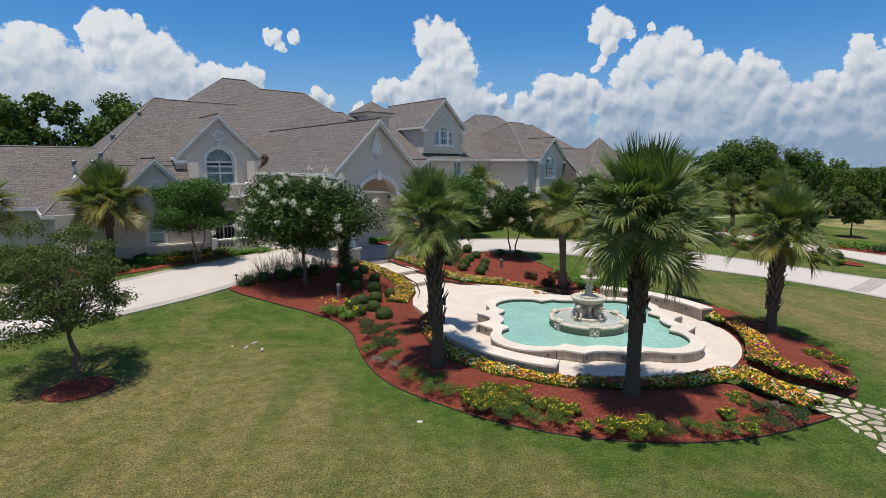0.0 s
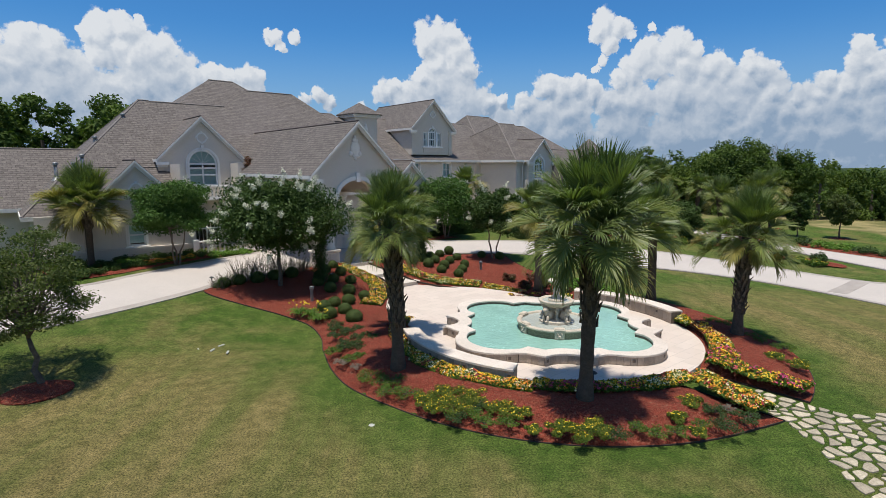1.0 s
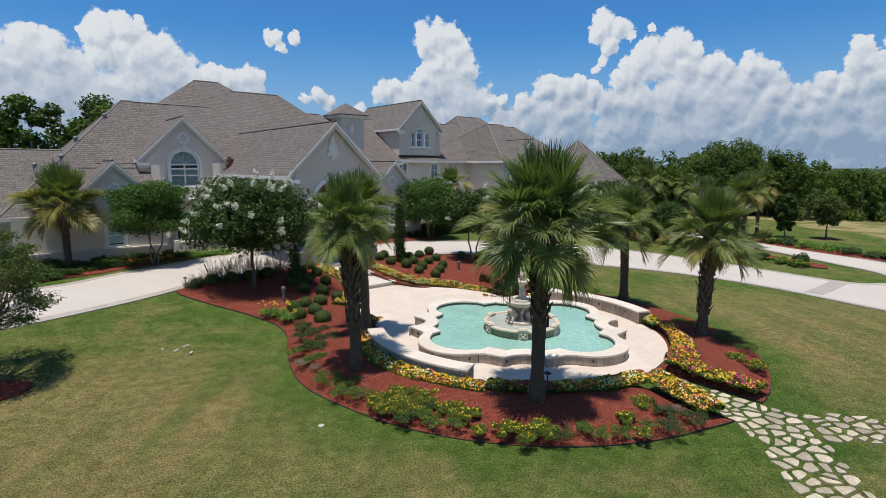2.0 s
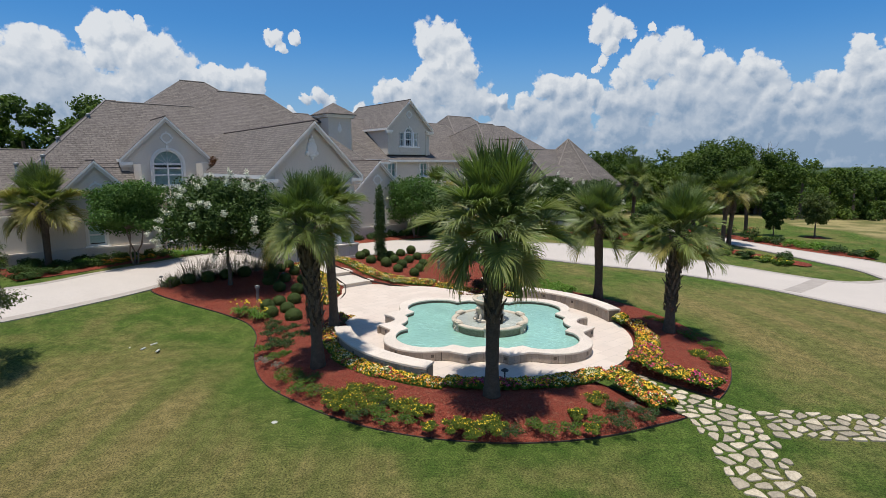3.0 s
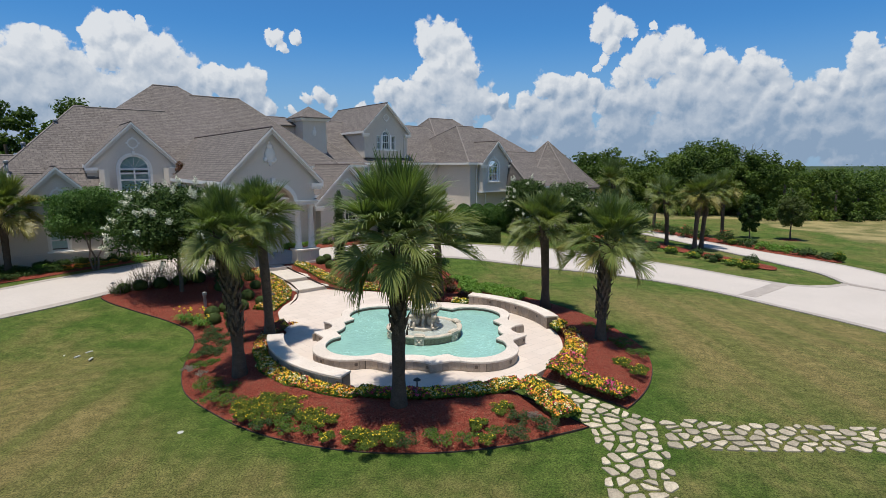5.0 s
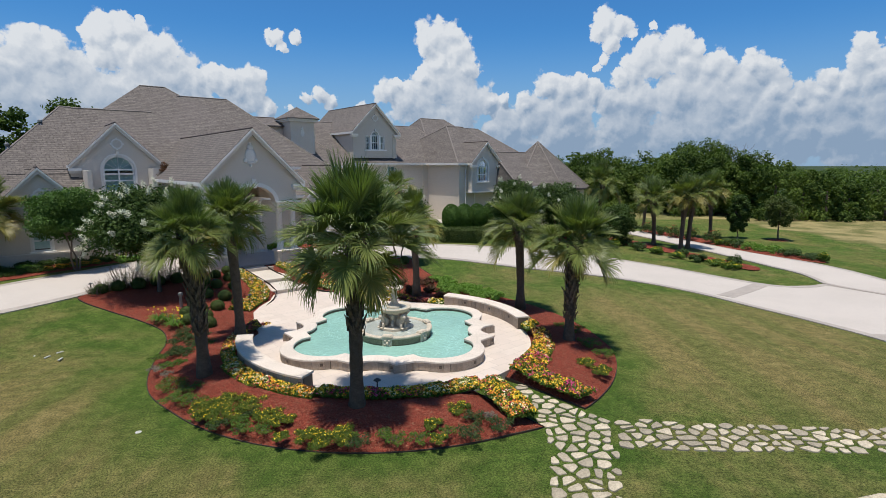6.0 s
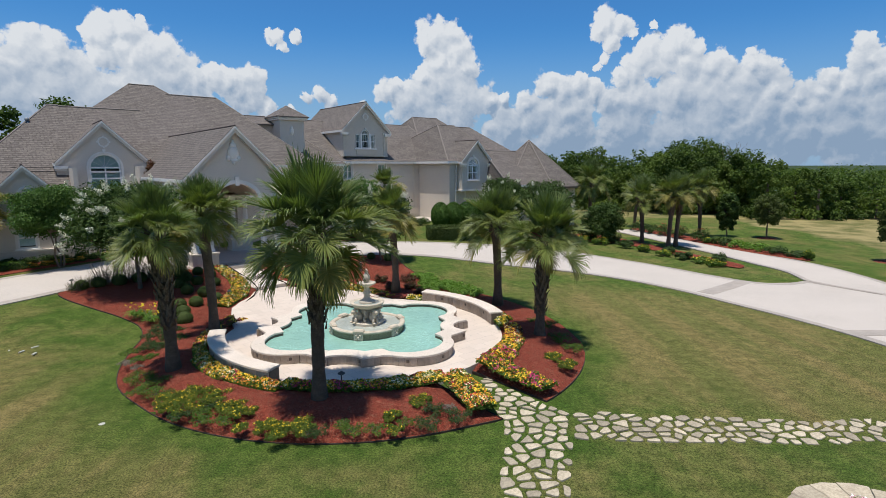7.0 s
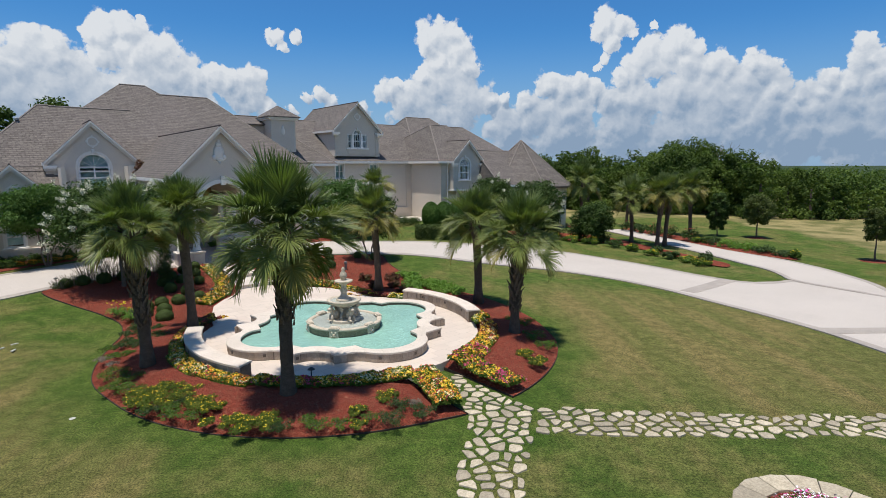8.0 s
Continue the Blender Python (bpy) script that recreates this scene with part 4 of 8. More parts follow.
def lion():
    """A squat seated figure with head, mane, chest and paws, in one piece."""
    bm = bmesh.new()
    for x, y, z, rx, ry, rz in ((0, 0, 0.20, 0.13, 0.17, 0.20), (0, 0.13, 0.30, 0.11, 0.10, 0.15), (0, 0.20, 0.44, 0.12, 0.09, 0.12), (0, 0.28, 0.43, 0.065, 0.08, 0.07), (-0.09, 0.20, 0.09, 0.05, 0.07, 0.14), (0.09, 0.20, 0.09, 0.05, 0.07, 0.14), (-0.09, 0.27, 0.03, 0.05, 0.09, 0.03), (0.09, 0.27, 0.03, 0.05, 0.09, 0.03)):
        bmesh.ops.create_icosphere(bm, subdivisions=2, radius=1.0, matrix=Matrix.LocRotScale((x, y, z), None, (rx, ry, rz)))
    return bm


for k in range(4):
    a = radians(TURN - 90 + 90 * k)
    ob = part("lion_figure", lion(), CARVED, fountain, "carved seated lion", True)
    ob.matrix_basis = pose(0.36 * math.cos(a), 0.36 * math.sin(a), 0.56, 0, 0, math.degrees(a) - 90)
    bm = bmesh.new()
    tube(bm, [(0.30, 0, 0.60), (0.46, 0, 0.62), (0.46, 0, 0.74), (0.30, 0, 0.80), (0.34, 0, 0.98), (0.5, 0, 1.06)], [0.07, 0.09, 0.06, 0.05, 0.07, 0.05], 8)
    ob = part("scroll_bracket", bm, CARVED, fountain, "", True)
    ob.matrix_basis = pose(0, 0, 0, 0, 0, math.degrees(a) + 45)
part("bowl", turned([(0.22, 1.02), (0.40, 1.08), (0.58, 1.18), (0.64, 1.25), (0.66, 1.30), (0.62, 1.32), (0.52, 1.30), (0.50, 1.24)], 32), CARVED, fountain, "round upper bowl", True)
part("bowl_water", turned([(0.51, 1.22), (0.51, 1.275)], 24), BASIN_WATER, fountain)
part("pedestal", turned([(0.30, 1.24), (0.30, 1.34), (0.20, 1.38), (0.13, 1.46), (0.11, 1.58), (0.16, 1.66), (0.12, 1.72), (0.10, 1.86), (0.20, 1.94), (0.34, 2.00), (0.36, 2.05), (0.28, 2.06)], 20), CARVED, fountain, "turned stem with a small top bowl", True)
part("finial", turned([(0.08, 2.02), (0.10, 2.12), (0.15, 2.22), (0.12, 2.34), (0.05, 2.42), (0.08, 2.48), (0.02, 2.58)], 14), CARVED, fountain, "urn-shaped finial", True)

# terrace floor of pale stone slabs
terrace = bmesh.new()
floor_loop = arc(POOL.x, POOL.y, PATIO_R, 174, 444, 70) + [Vector((*spot(AXIS + h, v), 0)) for v, h in NECK[:0:-1]] + [Vector((*spot(AXIS - h, v), 0)) for v, h in NECK[1:]]
vs = [terrace.verts.new((p.x, p.y, PATIO_Z - 0.004)) for p in floor_loop]
low = [terrace.verts.new((p.x, p.y, PATIO_Z - 0.35)) for p in floor_loop]
terrace.faces.new(vs)
for i in range(len(vs)):
    terrace.faces.new((vs[i - 1], low[i - 1], low[i], vs[i]))
bmesh.ops.triangulate(terrace, faces=[f for f in terrace.faces if len(f.verts) > 4])
terrace = tagged(part("floor_terrace", terrace, TERRACE), "pale stone terrace floor round the pool", "terrace", kind="structure")

# the two curved seat walls
seat_me = slab_mesh("tile", 0.235, 0.40, 0.03, TILE)


def seat_wall(a0, a1):
    w = thing("seat_wall", Matrix.Translation((POOL.x, POOL.y, PATIO_Z)), "curved low seat wall of brown tile with a pale stone cap", "seat wall", "seat walls on the terrace")
    n = 26
    out, inn = arc(0, 0, PATIO_R + 0.24, a0, a1, n), arc(0, 0, PATIO_R - 0.24, a0, a1, n)
    bm = bmesh.new()
    rows = []
    for o, i in zip(out, inn):
        rows.append([bm.verts.new((p.x, p.y, z)) for p, z in ((o * 0.995, -0.3), (o * 0.995, 0.46), (i * 1.006, 0.46), (i * 1.006, -0.3))])
    for r0, r1 in zip(rows, rows[1:]):
        for k in range(4):
            bm.faces.new((r0[k], r1[k], r1[(k + 1) % 4], r0[(k + 1) % 4]))
    bm.faces.new(rows[0]), bm.faces.new(rows[-1][::-1])
    part("core", bm, TILE_DARK, w)
    for s in range(9):
        i0, i1 = round(s * n / 9), round((s + 1) * n / 9)
        bm = bmesh.new()
        rows = []
        for i in range(i0, i1 + 1):
            o, q = out[i] * 1.008, inn[i] * 0.99
            if i == i0:
                nxt = out[min(i + 1, n)] * 1.008, inn[min(i + 1, n)] * 0.99
                o, q = o.lerp(nxt[0], 0.02), q.lerp(nxt[1], 0.02)
            rows.append([bm.verts.new((p.x, p.y, z)) for p, z in ((o, 0.44), (o, 0.50), (o.lerp(q, 0.04), 0.515), (o.lerp(q, 0.96), 0.515), (q, 0.50), (q, 0.44))])
        for r0, r1 in zip(rows, rows[1:]):
            for k in range(6):
                bm.faces.new((r0[k], r1[k], r1[(k + 1) % 6], r0[(k + 1) % 6]))
        bm.faces.new(rows[0]), bm.faces.new(rows[-1][::-1])
        part("cap_stone", bm, COPING, w)
    for r, side, z in ((PATIO_R - 0.225, 1, 0.02), (PATIO_R + 0.235, -1, 0.02)):
        count = int(radians(abs(a1 - a0)) * r / 0.24)
        for k in range(count):
            a = a0 + (a1 - a0) * (k + 0.5) / count
            ob = part("tile", seat_me, None, w)
            ob.matrix_basis = pose(r * math.cos(radians(a)), r * math.sin(radians(a)), z, 0, 0, a + 90)
            if k % 6 == 3:
                q = r - 0.022 * side
                ob = part("accent_tile", accent_me, None, w)
                ob.matrix_basis = pose(q * math.cos(radians(a)), q * math.sin(radians(a)), 0.24, 0, 0, a + 90)
    return w


seat_wall(10.8, 66.0)
seat_wall(193.0, 248.0)

# the two landings up to the porch
for k, (v0, v1, z) in enumerate(((21.35, 23.3, 0.10), (23.3, 26.0, 0.30))):
    bm = bmesh.new()
    a, b = 15.38 + 0.03 * k, 17.38 - 0.03 * k
    box(bm, a, b, v0 - 0.05, v1, z - 0.06, z, 0.012)
    box(bm, a + 0.05, b - 0.05, v0, v1, -0.4, z - 0.06)
    ob = part("step", bm, TRAVERTINE)
    ob.matrix_basis = pose(0, 0, 0, 0, 0, TURN)
    tagged(ob, "broad pale stone step up to the porch", "step", "steps to the porch", "structure")


# ---- house ----
house = thing("house", pose(0, 0, 0, 0, 0, TURN), "large grey stucco house with steep shingled gables and arched porch", "house")


def hip(name, u0, u1, v0, v1, ze, ridge, thick=0.22, caps=(1, 1, 1, 1), gutter_from=None):
    """A hipped roof over its eaves, up to the ridge points, with a fascia all round."""
    pts = [(u, v, z) for u in (u0, u1) for v in (v0, v1) for z in (ze - thick, ze)] + list(ridge)
    roof = part("roof", hull(pts), ROOF, house, name)
    bm = bmesh.new()
    t = 0.05
    g0 = u0 - t if gutter_from is None else gutter_from
    for a, b, c, d in ((g0, u1 + t, v0 - t, v0 - 0.002), (g0, u1 + t, v1 + 0.002, v1 + t), (u0 - t, u0 - 0.002, v0, v1), (u1 + 0.002, u1 + t, v0, v1)):
        if gutter_from is not None and a < gutter_from:
            continue
        box(bm, a, b, c, d, ze - thick - 0.03, ze - 0.02)
    part("gutter", bm, TRIM, roof)
    # raised cap shingles along the hips
    bm = bmesh.new()
    ends = sorted(ridge)
    first, last = Vector(ends[0]), Vector(ends[-1])
    for use, corner, top in zip(caps, ((u0, v0), (u0, v1), (u1, v0), (u1, v1)), (first, first, last, last)):
        if use:
            bm = bmesh.new()
            tube(bm, [(*corner, ze - 0.02), tuple(Vector(top) - Vector((0, 0, 0.03)))], [0.075, 0.075], 6)
            part("hip_cap", bm, HIPCAP, roof, "paler cap shingles")
    if (last - first).length > 0.1:
        bm = bmesh.new()
        tube(bm, [tuple(first), tuple(last)], [0.065, 0.065], 6)
        part("ridge_cap", bm, HIPCAP, roof, "paler cap shingles")
    return roof


HIPCAP = mottled("cap_shingles", (0.175, 0.150, 0.131), (0.215, 0.184, 0.160), (0.14, 0.12, 0.105), 3, 30, 0.9, 0.4, 0.01)


def gable_roof(u, half, apex, eave, v0, v1, over=0.24, thick=0.12):
    """Two slopes over a gable wall at v0, with rake boards and short eave returns."""
    slope = (apex - eave) / half
    roof = None
    for s in (-1, 1):
        bm = bmesh.new()
        lo = eave
        pts = []
        for v in (v0 - over, v1):
            for uu, z in ((u, apex), (u + s * half, lo)):
                pts += [(uu, v, z), (uu, v, z - thick)]
        ob = part("roof", hull(pts), ROOF, house, "steep gable slope")
        # rake boards under the front edge
        bm = bmesh.new()
        for d, (a, b) in ((0.0, (0.03, 0.17)), (0.05, (0.17, 0.40))):
            if d:
                part("rake_board", bm, TRIM, house)
                bm = bmesh.new()
            vs = []
            for v in (v0 - over - 0.03 + d, v0 - over + 0.09 + d):
                for uu, z in ((u, apex - a), (u + s * (half - 0.02), lo + 0.02 - a), (u + s * (half - 0.02), lo + 0.02 - b), (u, apex - b)):
                    vs.append(bm.verts.new((uu, v, z)))
            for f in ((0, 1, 2, 3), (7, 6, 5, 4), (0, 4, 5, 1), (1, 5, 6, 2), (2, 6, 7, 3), (3, 7, 4, 0)):
                bm.faces.new([vs[i] for i in f])
        part("rake_frieze", bm, STUCCO, house)
        e = u + s * half
        bm = bmesh.new()
        a, b = sorted((e + s * 0.02, e - s * 0.72))
        box(bm, a, b, v0 - over - 0.05, v0, lo - 0.42, lo - 0.22)
        box(bm, a + 0.05, b - 0.05, v0 - over + 0.06, v0, lo - 0.56, lo - 0.42)
        part("cornice_return", bm, TRIM, house)
        part("gable_shoulder", hull([(e - s * d, v, z) for v in (v0 + 0.012, v0 + 0.2) for d, z in ((0.06, lo - 0.40), (0.06, lo - 0.14), (0.9, lo - 0.40), (0.9, lo - 0.14 + 0.84 * slope))]), STUCCO, house)
        bm = bmesh.new()
        a, b = sorted((e + s * 0.05, e - s * 0.05))
        box(bm, a, b, v0 - over, v1, lo - 0.22, lo - 0.02)
        part("gutter", bm, TRIM, house)
    bm = bmesh.new()
    tube(bm, [(u, v0 - over, apex), (u, v1, apex)], [0.055, 0.055], 6)
    part("ridge_cap", bm, DARK_CAP, house, "dark ridge cap")


DARK_CAP = mottled("dark_ridge", (0.06, 0.045, 0.04), (0.09, 0.07, 0.06), (0.05, 0.04, 0.035), 3, 30, 0.9)


def gable(u, apex, slope, left, right, foot):
    """The outline of a gable wall that fits under its roof."""
    t = apex - 0.13
    return [(left, foot), (right, foot), (right, t - (right - u) * slope), (u, t), (left, t - (u - left) * slope)]


def block(u0, u1, v0, v1, z0, z1):
    """The four stucco walls of a wing (hollow), each a panel of its own."""
    t = 0.25
    for a, b, c, d in ((u0, u1, v1 - t, v1), (u0, u0 + t, v0 + t, v1 - t), (u1 - t, u1, v0 + t, v1 - t)):
        part("wall", boxes((a, b, c, d, z0, z1)), STUCCO, house)


def front(outline, v, holes=(), thick=0.25):
    return part("wall", panel(outline, list(holes), v, v + thick), STUCCO, house)


def window(u, half, z0, spring, v, arched=True, surround=0.16, cols=2, rows=2, blind=0.62, sill=True, rail=0.07, cloth=None, fine=True):
    """A window set in its opening: surround, frame, glazing bars, pane and a blind behind."""
    w = new("window")
    w.parent = house
    loop = arch_loop(u, half, z0, spring) if arched else [(u - half, z0), (u + half, z0), (u + half, spring), (u - half, spring)]
    top = spring + half if arched else spring
    cz = z0 + 0.05
    inner = []
    for uu, z in loop:
        d = Vector((uu - u, z - spring)) if z > spring - 1e-4 and arched else None
        if d is not None:
            d *= (half - rail) / half
            inner.append((u + d.x, spring + d.y))
        else:
            inner.append((u + (uu - u) * (half - rail) / half, z0 + rail if z < spring - 1e-4 else spring - (0.0 if arched else rail)))
    part("frame", band_loop(loop, inner, v + 0.06, v + 0.15), FRAME_PAINT, w, "white painted frame")
    grown = []
    for uu, z in loop:
        if arched and z > spring - 1e-4:
            d = Vector((uu - u, z - spring)) * (half + surround) / half
            grown.append((u + d.x, spring + d.y))
        else:
            grown.append((u + (uu - u) * (half + surround) / half, z0 if z < spring - 1e-4 or arched else spring + surround))
    part("surround", band_loop(grown, loop, v - 0.06, v + 0.03), TRIM, w, "raised pale surround")
    bars = bmesh.new()
    if cols >= 1:
        for k in range(1, cols):
            x = u - half + 2 * half * k / cols
            box(bars, x - 0.045, x + 0.045, v + 0.07, v + 0.14, z0 + 0.05, spring)
        for k in range(1, rows + 1):
            z = z0 + (spring - z0) * k / rows
            box(bars, u - half + 0.05, u + half - 0.05, v + 0.075, v + 0.135, z - 0.045, z + 0.045)
        for k in range(1, cols * 3):
            if k % 3 and fine:
                x = u - half + 2 * half * k / (cols * 3)
                box(bars, x - 0.012, x + 0.012, v + 0.085, v + 0.125, z0 + 0.05, spring)
        if arched:
            for k in range(1, 6):
                a = math.pi * k / 6
                p, q = Vector((u, spring)), Vector((u + half * math.cos(a), spring + half * math.sin(a)))
                tube(bars, [(p.x, v + 0.105, p.y), (q.x, v + 0.105, q.y)], [0.014, 0.014], 4)
    part("glazing_grid", bars, FRAME_PAINT, w)
    glass = bmesh.new()
    glass.faces.new([glass.verts.new((x, v + 0.112, z)) for x, z in inner])
    pane = part("pane", glass, GLASS, w, "clear window glass")
    pane.visible_shadow = False
    bm = bmesh.new()
    box(bm, u - half, u + half, v + 0.30, v + 0.32, z0 + (top - z0) * (1 - blind), top)
    box(bm, u - half, u + half, v + 0.26, v + 0.34, top - 0.0, top + 0.06)
    part("blind", bm, cloth or BLIND, w, "grey-green blind behind the glass")
    # added panel: its near-black colour replaces the darkness of an unlit room
    part("lining", boxes((u - half - 0.1, u + half + 0.1, v + 0.55, v + 0.58, z0 - 0.1, top + 0.1)), PAINTED_ROOM_SHADE, w, "near-black panel added behind the glass for the unlit room")
    if sill:
        part("sill", boxes((u - half - 0.2, u + half + 0.2, v - 0.14, v + 0.05, z0 - 0.12, z0), bevel=0.015), TRIM, w)
    if arched:
        bm = bmesh.new()
        vs = box(bm, u - 0.10, u + 0.10, v - 0.12, v, spring + half - 0.02, spring + half + surround + 0.14)
        for q in vs[:4]:
            q.co.x = u + (q.co.x - u) * 0.65
        part("keystone", bm, TRIM, w)
    return loop


def roundel(u, z, r, v):
    """A round gable ornament: ring, four small keys and a recessed disc."""
    w = new("roundel")
    w.parent = house
    ring = [(u + r * math.cos(k * math.tau / 24), z + r * math.sin(k * math.tau / 24)) for k in range(24)]
    small = [(u + r * 0.72 * math.cos(k * math.tau / 24), z + r * 0.72 * math.sin(k * math.tau / 24)) for k in range(24)]
    part("ring", band_loop(ring, small, v - 0.05, v + 0.01), TRIM, w)
    for k in range(4):
        a = k * math.pi / 2
        c = (u + r * 1.02 * math.cos(a), z + r * 1.02 * math.sin(a))
        part("key", boxes((c[0] - 0.06, c[0] + 0.06, v - 0.07, v, c[1] - 0.06, c[1] + 0.06)), TRIM, w)
    bm = bmesh.new()
    bm.faces.new([bm.verts.new((x, v - 0.02, zz)) for x, zz in small])
    part("disc", bm, STUCCO, w)


def cartouche(u, z, v, h=1.1):
    """A carved crest on the gable, in plain relief."""
    bm = bmesh.new()
    for du, dz, rx, rz in ((0, 0, 0.30, 0.42), (0, 0.42, 0.18, 0.14), (0, 0.58, 0.08, 0.12), (-0.26, -0.25, 0.12, 0.14), (0.26, -0.25, 0.12, 0.14), (0.05, -0.36, 0.24, 0.10), (0, -0.5, 0.08, 0.1)):
        bmesh.ops.create_icosphere(bm, subdivisions=2, radius=1.0, matrix=Matrix.LocRotScale((u + du * h, v - 0.02, z + dz * h), None, (rx * h, 0.09, rz * h)))
    part("crest", bm, TRIM, house, "carved pale crest in relief", True)


def pilaster(u0, u1, v, z0, z1, deep=0.10):
    """A rusticated corner strip: a foot, stacked blocks and a cap, each its own piece."""
    p = new("pilaster")
    p.parent = house
    part("foot", boxes((u0 - 0.04, u1 + 0.04, v - deep - 0.04, v + 0.02, z0, z0 + 0.35)), STUCCO, p)
    z = z0 + 0.35
    while z < z1 - 0.25:
        top = min(z + 0.42, z1 - 0.2)
        part("quoin", boxes((u0, u1, v - deep, v + 0.02, z + 0.015, top - 0.015)), STUCCO, p)
        z = top
    part("cap", boxes((u0 - 0.05, u1 + 0.05, v - deep - 0.06, v + 0.02, z1 - 0.2, z1)), STUCCO, p)


Z0 = HOUSE_Z - 0.25

# main roofs, from the west wing to the east
hip("low slope of the west corner", 1.3, 9.8, 35.45, 53.5, 3.35, [(8.9, 44.1, 10.8), (9.6, 44.1, 10.8)], caps=(1, 1, 0, 0))
hip("broad hip over the west front", 6.3, 17.5, 38.75, 50.2, 6.28, [(8.95, 44.1, 10.75), (15.0, 44.1, 10.75)], thick=0.1, caps=(0, 0, 0, 0), gutter_from=9.3)
hip("tallest hipped roof", 5.4, 26.5, 38.45, 57.4, 6.0, [(14.9, 47.5, 13.2), (16.9, 47.5, 13.2)], thick=0.1, caps=(0, 0, 1, 1), gutter_from=9.3)
hip("hip over the centre", 9.0, 27.9, 38.7, 54.5, 6.4, [(17.5, 46.3, 12.42), (21.7, 46.3, 12.42)], caps=(0, 0, 1, 1))
hip("lower hip behind the turret", 20.0, 33.0, 43.0, 57.0, 6.5, [(25.0, 50.0, 11.35), (27.6, 50.0, 11.35)])
hip("hip of the east wing", 27.0, 47.5, 43.35, 56.9, 6.75, [(30.0, 50.1, 11.2), (46.0, 50.1, 11.2)])
hip("tall hip at the far end of the east wing", 43.5, 57.0, 43.5, 60.5, 6.75, [(48.0, 52.0, 12.5), (52.0, 52.0, 12.5)])
hip("hip of the bay wing", 42.3, 51.2, 37.9, 55.0, 6.75, [(45.7, 43.9, 10.95), (48.2, 43.9, 10.95)])
hip("second hip of the bay wing", 44.0, 57.6, 40.2, 56.0, 6.75, [(49.5, 47.0, 11.1), (53.5, 47.0, 11.1)])
hip("low link roof", 47.5, 57.0, 34.0, 44.0, 4.2, [(48.0, 38.6, 7.95), (56.0, 38.6, 7.95)])
hip("west service wing roof", -14.0, 5.5, 40.2, 50.0, 3.55, [(-9.0, 45.1, 7.2), (6.5, 45.1, 7.2)])

# wings under them
block(-13.5, 5.2, 40.7, 49.5, Z0, 3.4)
front([(-13.5, Z0), (5.2, Z0), (5.2, 3.4), (-13.5, 3.4)], 40.7)
block(1.8, 9.6, 35.3, 52.5, Z0, 3.25)
block(8.9, 27.2, 38.6, 54.0, Z0, 6.3)
block(27.2, 47.0, 43.8, 56.5, Z0, 6.65)
block(42.8, 50.7, 38.3, 54.6, Z0, 6.65)
block(50.7, 56.6, 43.9, 60.0, Z0, 6.65)

# west front with the small gable
W1 = window(6.66, 0.47, 1.33, 2.64, 35.3, False, 0.12, 1, 2, 0.9, rail=0.09, cloth=SHADE, fine=False)
front(gable(6.81, 6.42, 1.0, 4.02, 9.6, Z0), 35.3, [W1])
front([(1.8, Z0), (4.0, Z0), (4.0, 3.3), (1.8, 3.3)], 35.32)
gable_roof(6.81, 3.05, 6.42, 3.37, 35.3, 40.5)
roundel(6.81, 4.75, 0.36, 35.3)
part("water_table", boxes((1.75, 9.65, 35.18, 35.3, Z0, 1.12), (1.7, 9.7, 35.12, 35.3, 1.12, 1.24)), STUCCO, house, "projecting base course")
part("wall", boxes((9.35, 9.6, 35.55, 38.3, Z0, 6.2)), STUCCO, house)
part("wall", boxes((8.7, 9.4, 38.25, 38.5, 3.3, 6.2)), STUCCO, house)

# arched-window gable with its balcony
W2 = window(11.5, 0.95, 4.72, 6.22, 38.3, blind=1.0, cloth=SHADE, rail=0.10, fine=False)
W2D = [(10.7, 0.6), (12.3, 0.6), (12.3, 2.9), (10.7, 2.9)]
front(gable(11.5, 9.42, 0.99, 9.2, 13.55, Z0), 38.3, [W2, W2D])
window(11.5, 0.8, 0.62, 2.9, 38.3, False, 0.12, 2, 2, 0.1, False)
gable_roof(11.5, 2.9, 9.42, 6.55, 38.3, 47.0)
roundel(11.52, 7.98, 0.36, 38.3)
pilaster(9.15, 9.75, 38.3, Z0, 6.1)


def baluster_mesh(h):
    bm = turned([(0.075, 0), (0.075, 0.05), (0.045, 0.08), (0.06, h * 0.25), (0.085, h * 0.38), (0.05, h * 0.6), (0.035, h * 0.78), (0.06, h * 0.86), (0.075, h - 0.05), (0.075, h)], 8)
    bmesh.ops.recalc_face_normals(bm, faces=bm.faces)
    me = bpy.data.meshes.new("baluster")
    bm.to_mesh(me), bm.free()
    me.materials.append(TRIM)
    for p in me.polygons:
        p.use_smooth = True
    return me


BALUSTER = baluster_mesh(0.62)


def balustrade(u0, u1, v, z, parent, posts=True):
    """A stone railing: rail, foot, turned balusters, end posts."""
    r = new("balustrade")
    r.parent = parent
    part("rail", boxes((u0, u1, v - 0.12, v + 0.12, z + 0.70, z + 0.82), bevel=0.02), TRIM, r)
    part("foot_rail", boxes((u0, u1, v - 0.11, v + 0.11, z, z + 0.08)), TRIM, r)
    n = int((u1 - u0 - 0.3) / 0.24)
    for k in range(n):
        ob = part("baluster", BALUSTER, None, r)
        ob.matrix_basis = pose(u0 + 0.2 + (u1 - u0 - 0.4) * k / max(1, n - 1), v, z + 0.08)
    if posts:
        for u in (u0, u1):
            part("post", boxes((u - 0.16, u + 0.16, v - 0.16, v + 0.16, z - 0.1, z + 0.92), bevel=0.02), TRIM, r)


